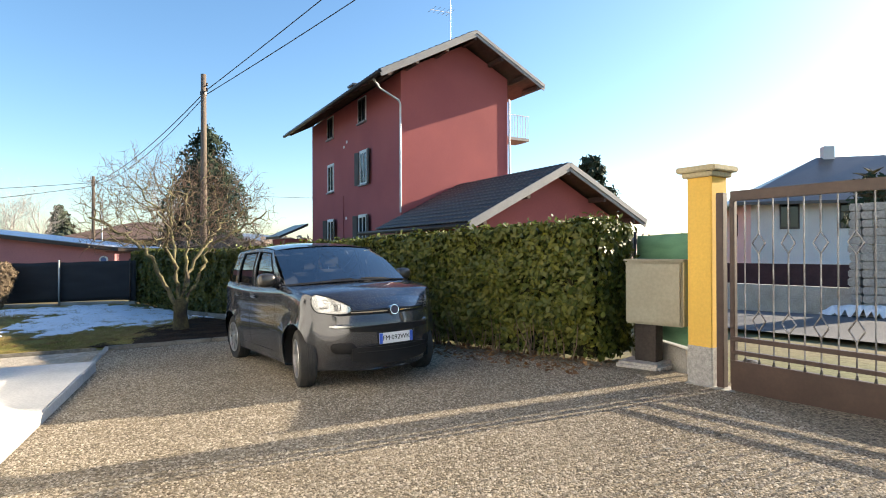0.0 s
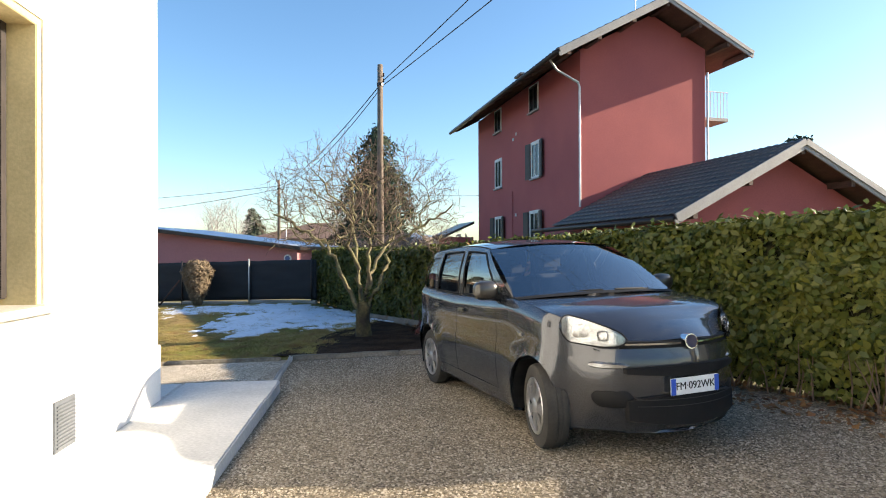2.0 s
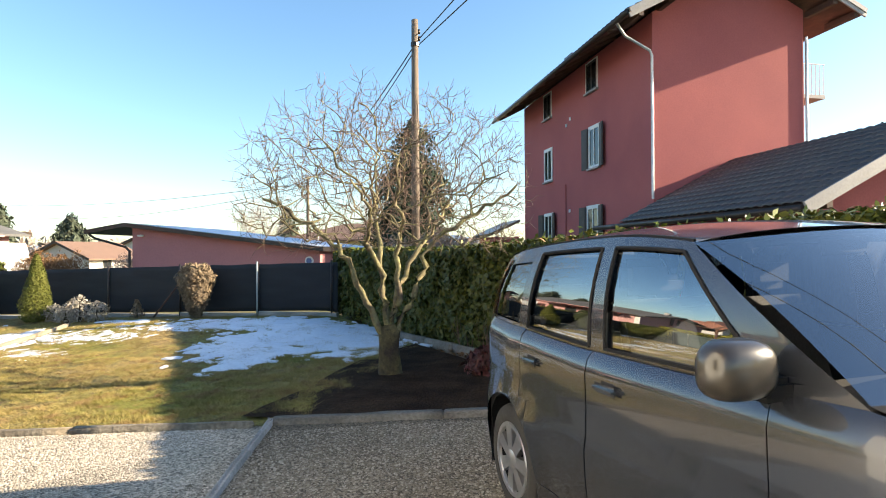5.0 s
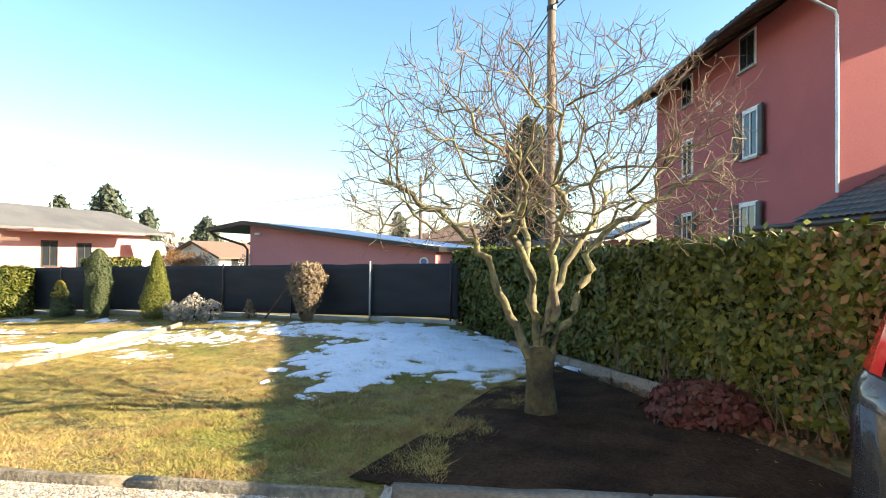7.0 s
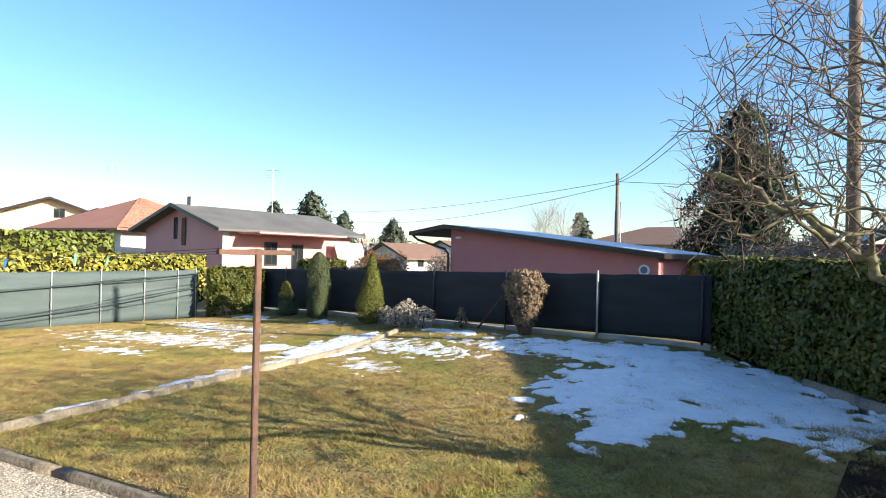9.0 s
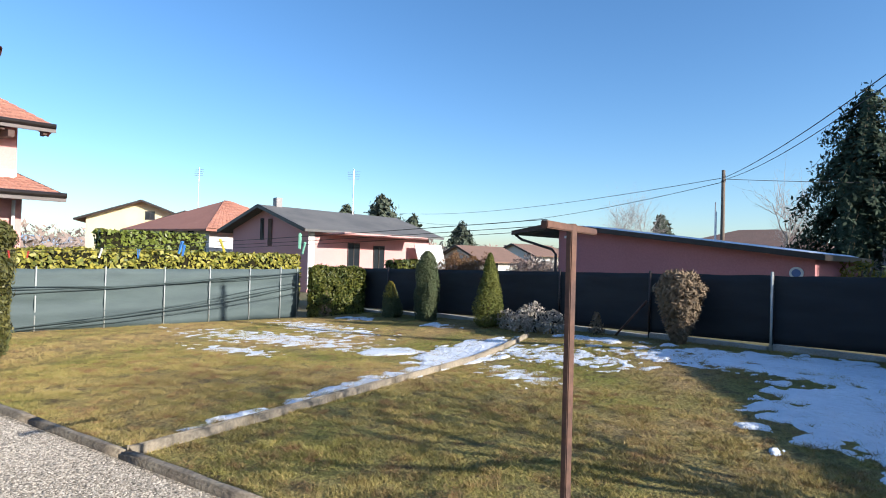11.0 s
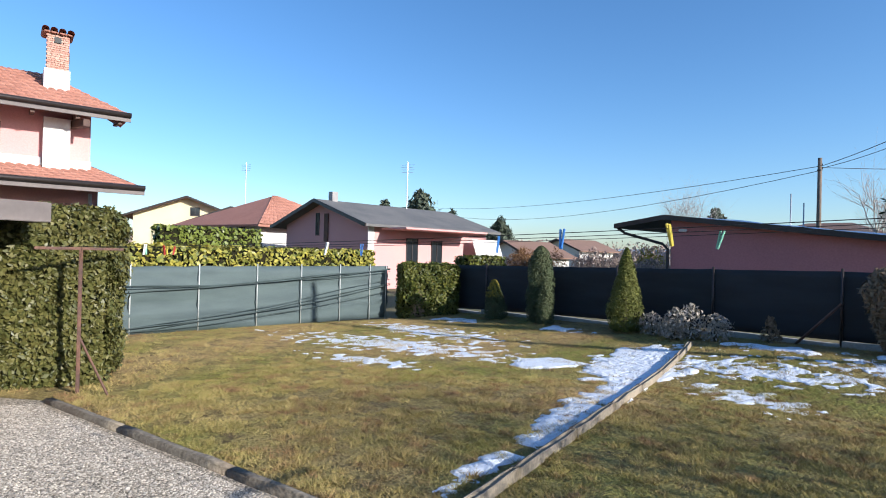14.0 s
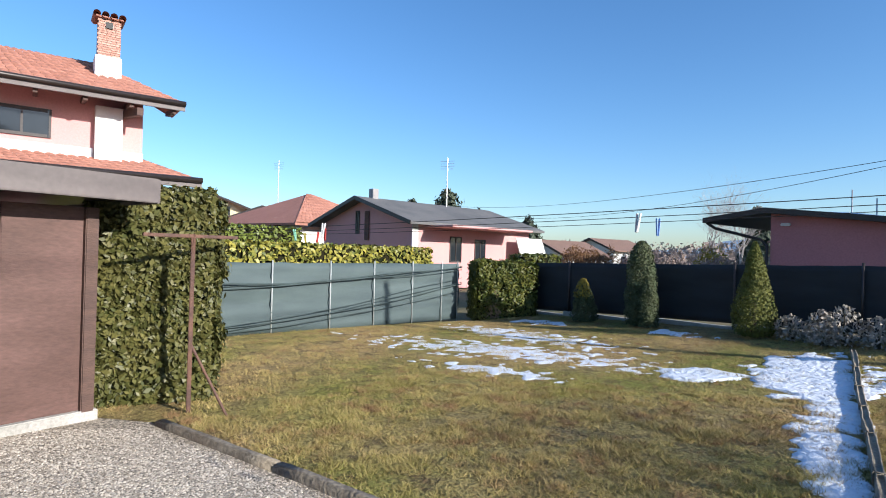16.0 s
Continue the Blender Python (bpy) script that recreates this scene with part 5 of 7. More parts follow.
for a, b in ((G[0], G[1]), (G[1], G[2])):
    beam("barge_board", rp(a[0], GV0 - 0.03, a[1] - 0.02), rp(b[0], GV0 - 0.03, b[1] - 0.02), 0.05, 0.17, M_FASCIA, gar, "light grey barge board")
    beam("barge_board", rp(a[0], GV0 + 0.01, a[1] - 0.16), rp(b[0], GV0 + 0.01, b[1] - 0.16), 0.05, 0.14, M_FASCIA, gar, "light grey barge board")
for u, z in ((-0.55, 2.28), (1.2, 3.2), (2.95, 4.1), (4.7, 3.25), (6.2, 2.5)):
    beam("purlin", rp(u, GV0 + 0.05, z - 0.05), rp(u, -6.2, z - 0.05), 0.14, 0.18, M_TIMBER, gar)
part("gutter", rod(bmesh.new(), rp(-1.28, GV0, 2.12), rp(-1.28, 1.6, 2.12), 0.08, 10), M_DMETAL, gar, smooth=True)
for k in range(3):
    fitted_window(gar, SF @ Matrix.Translation((-5.4 + k * 1.9, 0.5, 1.35)), 0.6, 0.7, 0, M_FASCIA)
# small lean-to behind the red house
low = thing("lean_to_roof", rp(-2, 13, 0).x, rp(-2, 13, 0).y, RZ, 0, "low dark roof behind the red house", "roof")
slab(low, "roof", [rp(-2.0, 12.6, 2.3), rp(-0.2, 12.6, 3.1), rp(-0.2, 16, 3.1), rp(-2.0, 16, 2.3)], 0.15, M_TILE_D)
part("wall", boxed((-0.9, 14.3, 0.9), (1.4, 3, 2.5), RF), M_RED, low)

# ---- pink shed beyond the black fence ----
PF = frame_m((-18.89, 17.09), (0.975, 0.224))
pk = thing("pink_shed", -18.89, 17.09, float(H(-18.89, 17.09)), 0, "long pink rendered shed with a sloping dark roof", "shed")
PL, PD = 6.6, 5.0
part("wall", prism(bmesh.new(), [(0, -0.9), (PL, -0.9), (PL, 1.42), (0, 2.20)], PD, PF), M_PINK, pk)


def pp(x, y, z):
    return PF @ Vector((x, y, z))


slab(pk, "roof", [pp(-0.05, -0.35, 2.34), pp(PL + 0.25, -0.35, 1.50), pp(PL + 0.25, PD + 0.4, 1.50), pp(-0.05, PD + 0.4, 2.34)], 0.13, M_DMETAL, "dark bitumen roof")
slab(pk, "roof", [pp(-1.55, -0.35, 2.12), pp(-0.05, -0.35, 2.34), pp(-0.05, PD + 0.4, 2.34), pp(-1.55, PD + 0.4, 2.12)], 0.13, M_DMETAL)
_V, _F = [], []
for i in range(41):
    for j in range(25):
        x, y = 0.6 + i * 0.152, 0.1 + j * 0.19
        e = min(i, 40 - i, j, 24 - j)
        z = 2.34 - (x + 0.05) / (PL + 0.3) * 0.84
        _V.append(pp(x, y + 0.12 * noise.noise(Vector((x * 2, 3, 1))), z + (0.035 + 0.02 * noise.noise(Vector((x * 1.5, y * 1.5, 6))) if e else 0.002)))
for i in range(40):
    for j in range(24):
        k = i * 25 + j
        _F.append((k, k + 25, k + 26, k + 1))
swift("snow_cover", _V, _F, M_SNOW, pk, "thin layer of snow on the roof", smooth=True)
v_, f_ = tubes([[(pp(-1.5, -0.2, 2.0), 0.04), (pp(-1.3, -0.15, 1.85), 0.04), (pp(-0.2, -0.06, 1.55), 0.04), (pp(-0.06, -0.06, 1.4), 0.04), (pp(-0.06, -0.06, -0.8), 0.04)]], 8)
swift("downpipe", v_, f_, M_DMETAL, pk, smooth=True)
bm = bmesh.new()
bmesh.ops.create_cone(bm, cap_ends=True, segments=20, radius1=0.14, radius2=0.14, depth=0.03, matrix=PF @ Matrix.Translation((6.25, -0.02, 1.08)) @ Euler((radians(90), 0, 0)).to_matrix().to_4x4())
ring = part("round_sign", bm, M_FRAME_W, pk, "white framed round sign on the wall")
bm = bmesh.new()
bmesh.ops.create_cone(bm, cap_ends=True, segments=20, radius1=0.09, radius2=0.09, depth=0.03, matrix=PF @ Matrix.Translation((6.25, -0.032, 1.08)) @ Euler((radians(90), 0, 0)).to_matrix().to_4x4())
part("sign_face", bm, mat("sign_blue", (0.10, 0.16, 0.35), 0.5, None, 4, 20, 0.1, 0), ring)
part("outdoor_lamp", boxed((0.35, -0.06, 1.92), (0.22, 0.1, 0.07), PF, 0.02), M_FRAME_W, pk, "small white wall lamp")

# ---- brown shed beside the tall hedge ----
BF = frame_m((-15.66, 2.98), (0.454, -0.89))           # x along its front, y back of it
bs = thing("brown_shed", -15.66, 2.98, float(H(-15.66, 2.98)), 0, "brown panelled garden shed with a flat overhanging roof", "shed")
bz = float(H(-15.6, 2.9))
part("base", boxed((1.3, -1.0, bz + 0.02), (2.7, 2.1, 0.16), BF, 0.01), M_CONC, bs, "pale concrete base")
for k in range(4):
    part("panel", boxed((0.32 + k * 0.62, -0.03, (bz + 1.31) / 2 + 0.05), (0.615, 0.05, 1.21 - bz), BF, 0.006), M_BROWNP, bs)
part("wall", boxed((1.3, -1.03, (bz + 1.3) / 2 + 0.05), (2.56, 1.9, 1.2 - bz), BF), M_BROWNP, bs)
part("corner_post", boxed((0.03, 0.01, (bz + 1.31) / 2), (0.10, 0.07, 1.31 - bz), BF, 0.008), M_TIMBER, bs)
part("roof", boxed((1.2, -0.85, 1.42), (3.0, 2.5, 0.06), BF, 0.01), M_DMETAL, bs)
part("fascia", boxed((1.2, 0.42, 1.46), (3.0, 0.03, 0.20), BF, 0.006), M_SHEDTRIM, bs, "grey-brown roof fascia")
part("fascia", boxed((-0.32, -0.85, 1.46), (0.03, 2.5, 0.20), BF, 0.006), M_SHEDTRIM, bs, "grey-brown roof fascia")


# ---- two-storey neighbour with brick chimney ----
NF = frame_m((-26.6, 3.3), (0.16, -0.987))             # x along its front (to the left), y away behind... towards the viewer is -y
n2 = thing("chimney_house", -26.6, 3.3, -0.7, 0, "pink and white two-storey house with terracotta roofs", "house")


def np_(x, y, z):
    return NF @ Vector((x, -y, z))


part("wall", boxed((4.0, -3.0, 1.0), (8.0, 6.0, 3.6), NF), M_ROSE, n2)
part("wall", boxed((4.1, -3.6, 3.63), (8.0, 5.0, 3.06), NF), M_ROSE, n2, "rose upper storey wall")
slab(n2, "roof", [np_(-0.9, -1.2, 2.62), np_(9.5, -1.2, 2.62), np_(9.5, 2.2, 3.47), np_(0.05, 2.2, 3.47)], 0.08, M_TIMBER)
tiled("roof_tiles", np_(9.5, -1.2, 2.65), np_(-0.9, -1.2, 2.65), np_(9.5, 2.2, 3.50), np_(0.07, 2.2, 3.50), 42, 8, 0.05, M_TILE_R, n2, "terracotta tiles")
beam("verge_board", np_(-0.9, -1.2, 2.62), np_(0.03, 2.2, 3.47), 0.06, 0.14, M_TIMBER, n2, "dark verge board")
slab(n2, "roof", [np_(-0.7, 0.1, 4.78), np_(9.5, 0.1, 4.78), np_(8.0, 3.2, 6.25), np_(1.1, 3.2, 6.25)], 0.08, M_TIMBER)
tiled("roof_tiles", np_(9.5, 0.05, 4.82), np_(-0.7, 0.05, 4.82), np_(8.0, 3.2, 6.30), np_(1.1, 3.2, 6.30), 42, 9, 0.05, M_TILE_R, n2, "terracotta tiles")
slab(n2, "roof", [np_(-0.7, 1.5, 4.78), np_(-0.7, 0.1, 4.78), np_(1.1, 3.2, 6.25), np_(1.2, 3.3, 6.25)], 0.08, M_TILE_R)
for y, z, x0, x1 in ((-1.24, 2.56, -0.93, 9.5), (0.02, 4.70, -0.75, 9.5)):
    beam("fascia", np_(x0, y, z), np_(x1, y, z), 0.05, 0.17, M_SHEDTRIM, n2, "grey-brown roof fascia")
    part("gutter", rod(bmesh.new(), np_(x0, y - 0.07, z + 0.1), np_(x1, y - 0.07, z + 0.1), 0.07, 8), M_DMETAL, n2, smooth=True)
for k in range(10):
    beam("rafter", np_(-0.5 + k * 1.0, 0.1, 4.6), np_(-0.5 + k * 1.0, 1.1, 4.7), 0.10, 0.13, M_TIMBER, n2)
M_WHITEBAND = mat("white_band_paint", (0.78, 0.75, 0.72), 0.85, None, 1.5, 30, 0.08, 0.2, 0.004)
part("pilaster", boxed((0.92, -1.0, 3.75), (0.62, 0.35, 1.7), NF), M_WHITEBAND, n2, "white chimney breast")
for x0, x1 in ((0.09, 0.60), (1.25, 8.0)):
    part("parapet_band", boxed(((x0 + x1) / 2, -1.06, 3.32), (x1 - x0, 0.08, 0.36), NF), M_WHITEBAND, n2, "white painted band")
    part("ledge", boxed(((x0 + x1) / 2, -1.02, 3.11), (x1 - x0, 0.18, 0.06), NF), M_FASCIA, n2)
fitted_window(n2, frame_m(np_(2.75, 1.1, 0), (0.16, -0.987), 4.0), 1.2, 0.72, 0, M_SHUTTER, False)
fitted_window(n2, frame_m(np_(6.1, 1.1, 0), (0.16, -0.987), 4.0), 1.2, 0.72, 0, M_SHUTTER, False)
ch = part("chimney", boxed((0.92, -1.75, 5.60), (0.62, 0.62, 1.0), NF), M_WHITEBAND, n2, "white chimney base")
part("brick_core", boxed((0.92, -1.75, 6.595), (0.50, 0.50, 1.05), NF), M_MORTAR, ch)
# flue holes are black slabs standing for the shade inside
part("flue_shade", boxed((0.92, -1.46, 6.94), (0.16, 0.02, 0.16), NF), M_CABLE, ch)
part("flue_shade", boxed((0.63, -1.75, 6.55), (0.02, 0.14, 0.3), NF), M_CABLE, ch)
part("chimney_cap", boxed((0.92, -1.75, 7.14), (0.66, 0.66, 0.05), NF, 0.01), M_TILE_R, ch)
for sx in (0.0, 1.0):
    part("downpipe", rod(bmesh.new(), np_(0.2 + sx * 0.02, -0.15 + sx, 2.5 - sx), np_(0.2 + sx * 0.02, -0.1 + sx, -0.5), 0.045, 8), M_DMETAL if sx else M_FRAME_W, n2, smooth=True)
beam("bracket", np_(0.3, 0.1, 4.45), np_(0.6, 1.2, 4.5), 0.16, 0.2, M_TIMBER, n2)
_bm = boxed((0, 0, 0), (0.098, 0.02, 0.052))
_me = bpy.data.meshes.new("brick")
_bm.to_mesh(_me)
_bm.free()
_me.materials.append(M_BRICK)
for face in range(2):
    for row in range(16):
        for k in range(5):
            o = new("brick", _me)
            a = -0.212 + 0.106 * k + (0.014 if row % 2 else -0.014)
            z = 6.13 + row * 0.062
            if 6.85 < z < 7.03 and abs(a) < 0.12 and face == 0:
                o.scale = (0.3, 1, 1)
                a = 0.13 if a > 0 else -0.13
            o.parent = ch
            o.matrix_basis = (NF @ Matrix.Translation((0.92 + a, -1.75 + 0.262, z)) if face == 0 else
                              NF @ Matrix.Translation((0.92 - 0.262, -1.75 + a, z)) @ Euler((0, 0, radians(90))).to_matrix().to_4x4()) @ Matrix.Diagonal((*o.scale, 1))
for k in range(4):
    v_, f_ = tubes([[(np_(0.62 + k * 0.2, 1.38, 7.19), 0.09), (np_(0.62 + k * 0.2, 2.1, 7.19), 0.09)]], 10)
    swift("cap_tile", v_, f_, M_TILE_R, ch, smooth=True)


# ---- farther houses ----
def simple_house(name, corner, along, length, depth, z0, eave, ridge, wall_m, roof_m, label, hip=False, over=0.6, windows=(), tiles=None):
    """A house with its near corner at corner; along: plan way of the long side; the gable runs to its left."""
    m = frame_m(corner, along)
    h = thing(name, corner[0], corner[1], z0, 0, label, "house")
    if hip:
        part("wall", boxed((length / 2, depth / 2, (z0 + eave) / 2), (length, depth, eave - z0), m), wall_m, h)
    else:
        mm = m @ Euler((0, 0, radians(90))).to_matrix().to_4x4()
        part("wall", prism(bmesh.new(), [(0, z0), (depth, z0), (depth, eave), (depth / 2, ridge - 0.12), (0, eave)], -length, mm), wall_m, h)
    inset = depth / 2 if hip else -over
    def q(x, y, z):
        return m @ Vector((x, y, z))
    drop = (ridge - eave) / (depth / 2) * over
    a, b = q(-over, -over, eave - drop), q(length + over, -over, eave - drop)
    c, d = q(length - inset, depth / 2, ridge), q(inset, depth / 2, ridge)
    e, f = q(length + over, depth + over, eave - drop), q(-over, depth + over, eave - drop)
    slab(h, "roof", [a, b, c, d], 0.14, roof_m)
    slab(h, "roof", [e, f, d, c], 0.14, roof_m)
    if hip:
        slab(h, "roof", [f, a, d, d + Vector((0.01, 0.01, 0))], 0.14, roof_m)
        slab(h, "roof", [b, e, c, c + Vector((0.01, 0.01, 0))], 0.14, roof_m)
    if tiles:
        up = Vector((0, 0, 0.03))
        tiled("roof_tiles", a + up, b + up, d + up, c + up, int(length / 0.33), int(depth / 0.8), 0.05, tiles, h)
    elif not hip:
        beam("barge_board", q(-over - 0.02, -over, eave - drop - 0.08), q(-over - 0.02, depth / 2, ridge - 0.08), 0.05, 0.2, M_DMETAL, h)
        beam("barge_board", q(-over - 0.02, depth + over, eave - drop - 0.08), q(-over - 0.02, depth / 2, ridge - 0.08), 0.05, 0.2, M_DMETAL, h)
    for side, x, z, w, hh in windows:
        wm = m @ Matrix.Translation((x, 0, z)) @ Euler((0, 0, radians(180))).to_matrix().to_4x4() if side == "long" else \
            m @ Matrix.Translation((0, x, z)) @ Euler((0, 0, radians(90))).to_matrix().to_4x4()
        fitted_window(h, wm, w, hh, 0, M_SHUTTER, False)
    return h, m


rose, RM = simple_house("rose_house", (-36.0, 14.9), (-0.30, 0.954), 9.8, 8.0, -0.9, 2.75, 4.0, M_ROSE, M_ROOFING,
                        "single-storey rose house with a grey roof and awning", False, 0.7,
                        (("gable", 4.6, 2.6, 0.35, 1.3), ("long", 3.2, 1.2, 0.9, 1.4), ("long", 5.2, 0.8, 0.9, 2.0)))
part("awning", boxed((4.2, -1.0, 2.35), (6.6, 2.0, 0.10), RM @ Matrix.Translation((0, 0, 0)), 0.02), M_ROSE, rose, "pale porch roof")
part("side_awning", boxed((9.0, -0.9, 1.2), (2.6, 0.06, 1.7), RM @ Matrix.Translation((0, -0.9, 1.2)) @ Euler((-0.35, 0, 0)).to_matrix().to_4x4() @ Matrix.Translation((0, 0.9, -1.2)), 0.01), M_AWN, rose, "white drop awning")
part("corner_band", boxed((0.2, -0.02, 1.0), (0.4, 0.05, 3.4), RM), M_WHITEBAND, rose, "white painted corner")
part("chimney", boxed((0.6, 4.0, 4.15), (0.4, 0.4, 0.7), RM, 0.02), M_FASCIA, rose)
part("ladder", boxed((-0.05, 3.7, 2.4), (0.05, 0.4, 1.6), RM, 0.01), M_RUST, rose)
rw, _m = simple_house("white_house_red_roof", (-47.0, 11.6), (-0.45, 0.89), 9.0, 8.5, -0.9, 3.1, 5.15, M_OFFWHITE, M_TILE_R,
                      "white house with a terracotta hipped roof", True, 0.9, (("gable", 2.0, 2.0, 0.7, 1.3), ("gable", 4.4, 2.0, 0.7, 1.3), ("gable", 6.8, 2.0, 0.7, 1.3)), M_TILE_R)
ye, YM = simple_house("pale_yellow_house", (-69.5, 13.5), (-0.98, 0.12), 8.0, 9.5, -1.0, 4.3, 6.1, M_YELLOWR, M_TILE_R,
                      "pale yellow house with shallow gables far off", False, 0.9, (("gable", 4.0, 4.6, 0.9, 0.9), ("gable", 2.0, 1.8, 0.9, 1.4)))
y2, _m = simple_house("pale_yellow_house", (-63.5, 15.3), (-0.98, 0.12), 6.0, 6.5, -1.0, 3.6, 4.9, M_YELLOWR, M_TILE_R,
                      "smaller pale yellow gabled wing far off", False, 0.9, (("gable", 3.5, 1.8, 1.2, 1.8),))
br, _m = simple_house("brown_roof_house", (-37.0, 47.5), (0.98, 0.2), 11.0, 8.0, -1.2, 2.9, 4.3, M_YELLOWR, M_TILE_B,
                      "low house with a brown tiled roof behind the shed", True, 0.9, (("long", 3.0, 1.4, 1.0, 1.2), ("long", 7.0, 1.4, 1.0, 1.2)))
sm, _m = simple_house("small_far_house", (-50.0, 36.5), (-0.2, 0.98), 6.0, 6.0, -1.4, 1.2, 2.5, M_OFFWHITE, M_TILE_B,
                      "small low house with a reddish roof", False, 0.6, (("long", 2.0, 0.6, 0.9, 1.0),))
sm2, _m = simple_house("small_far_house", (-58.0, 50.0), (-0.2, 0.98), 7.0, 6.0, -1.5, 2.0, 3.2, M_OFFWHITE, M_TILE_B,
                       "small low house with a reddish roof", False, 0.6, (("long", 2.0, 0.6, 0.9, 1.0),))


def mast(x, y, z0, z1, label):
    bm = rod(bmesh.new(), (x, y, z0), (x, y, z1), 0.035, 6)
    for k in range(4):
        rod(bm, (x - 0.4 + 0.05 * k, y - 0.3, z1 - 0.2 - 0.16 * k), (x + 0.4 - 0.05 * k, y + 0.3, z1 - 0.2 - 0.16 * k), 0.012, 5)
    return tagged(part("antenna_mast", bm, M_ZINC), label, "antenna")


mast(-41.5, 19.7, -0.9, 7.0, "tall thin television mast behind the rose house")
mast(-57.0, 12.2, -0.9, 8.2, "thin television mast above the red roof")


# ---- trees in the distance ----
def conifer(name, x, y, top, radius, count, leaf, material, label, seed, base=0.4, droop=0.4, taper=0.5):
    z = float(H(x, y))
    t = thing(name, x, y, z, 0, label, "conifer")
    rng = np.random.default_rng(seed)
    v, f = tubes([[((x, y, z - 0.2), radius * 0.09), ((x, y, (z + top) / 2), radius * 0.055), ((x, y, top - 0.2), 0.02)]], 8)
    swift("trunk", v, f, M_BARK_D, t, smooth=True)
    paths, C, N = [], [], []
    h = top - z
    for k in range(int(200 * h / 8)):
        fr = base / h + (1 - base / h) * rng.random() ** 1.1
        a = rng.uniform(0, 6.28)
        L = radius * (1 - fr) ** taper * rng.uniform(0.5, 1.15) + 0.15
        d = np.array((math.cos(a), math.sin(a), 0))
        p0 = np.array((x, y, z + fr * h))
        pts = [(p0 + d * L * s + np.array((0, 0, -droop * L * s * s + 0.12 * s)), 0.03 * (1 - s) + 0.006) for s in (0, 0.35, 0.7, 1.0)]
        paths.append(pts)
        m = max(6, int(count * L / radius / 130))
        s = rng.random(m) ** 0.7
        c = p0 + d * L * s[:, None] + np.stack([0 * s, 0 * s, -droop * L * s * s], 1) + rng.normal(0, 0.075 * radius / 2, (m, 3)) * (1, 1, 1.3) - np.array((0, 0, 0.08))
        C.append(c)
        N.append(np.tile((d[0], d[1], 0.6), (m, 1)))
    v, f = tubes(paths, 4)
    swift("branchwork", v, f, M_BARK_D, t, kind="stuff")
    v, f = leaf_mesh(np.concatenate(C), np.concatenate(N), leaf, rng, 2.4, 0.5, 0.5)
    swift("foliage", v, f, material, t, kind="stuff")
    return t


conifer("fir_tree", -18.9, 37.6, 10.2, 3.9, 22000, 0.13, M_FIR, "tall dark fir behind the hedge with drooping branches", 1, 0.6, 0.75, 0.34)
conifer("fir_tree", 8.7, 43.0, 8.5, 2.7, 12000, 0.2, M_FIR, "dark columnar conifer behind the red house", 2, 0.6, 0.1, 0.4)
conifer("cedar_tree", -84.0, 42.0, 10.4, 5.2, 9000, 0.34, M_FROST, "distant cedar behind the rose house", 3, 0.4, 0.3, 0.5)
conifer("cedar_tree", -84.0, 36.2, 8.6, 3.4, 6000, 0.3, M_FROST, "distant rounded dark evergreen tree", 4)
conifer("cedar_tree", -84.0, 47.5, 7.8, 3.4, 6000, 0.3, M_FROST, "distant rounded dark evergreen tree", 5)
conifer("cedar_tree", -46.0, 58.0, 6.5, 2.4, 6000, 0.3, M_FROST, "distant cedar near the pole", 6)
conifer("cedar_tree", -82.0, 55.5, 7.0, 4.2, 6000, 0.3, M_FROST, "distant rounded dark evergreen tree", 7)
for k, (x, y, s) in enumerate(((-46.0, 51.0, 1.0), (-44.5, 53.0, 0.9), (-24.5, 41.0, 0.7))):
    bare_tree("birch_tree", x, y, [((0.1, 0.05, 1.0), 4.2 * s, 0.10), ((-0.25, 0.1, 1.0), 3.4 * s, 0.07), ((0.3, -0.1, 1.0), 3.0 * s, 0.06)], 0.14, 1.2, (6, 6, 4), 3,
              "bare pale birch in the distance", 40 + k, 0.07, 0.06, M_BIRCH, M_BIRCH)


def thicket(name, x, y, rx, ry, h, count, leaf, material, label, seed):
    """A bare scrubby crown of fine slivers on many stems, uneven and open."""
    z = float(H(x, y))
    t = thing(name, x, y, z, 0, label, "shrub")
    rng = np.random.default_rng(seed)
    a, r = rng.uniform(0, 6.28, count), np.sqrt(rng.random(count))
    zz = rng.random(count)
    k = 1 - 0.45 * zz ** 2
    c = np.stack([x + np.cos(a) * r * rx * k, y + np.sin(a) * r * ry * k, z + zz * h * (0.75 + 0.35 * np.array([noise.noise(Vector((i * 0.9, j * 0.9, seed))) for i, j in zip(np.cos(a) * r * rx, np.sin(a) * r * ry)]))], 1)
    v, f = leaf_mesh(c, np.stack([np.cos(a), np.sin(a), 0.3 + 0 * a], 1), leaf, rng, 5.0, 0.9, -0.6)
    swift("twig_work", v, f, material, t, kind="stuff")
    v, f = tubes([[((x + rng.uniform(-0.5, 0.5) * rx, y + rng.uniform(-0.5, 0.5) * ry, z - 0.1), 0.05), ((x + rng.uniform(-0.6, 0.6) * rx, y + rng.uniform(-0.6, 0.6) * ry, z + h * 0.7), 0.015)] for _ in range(7)], 5)
    swift("stems", v, f, M_TWIG, t)
    return t


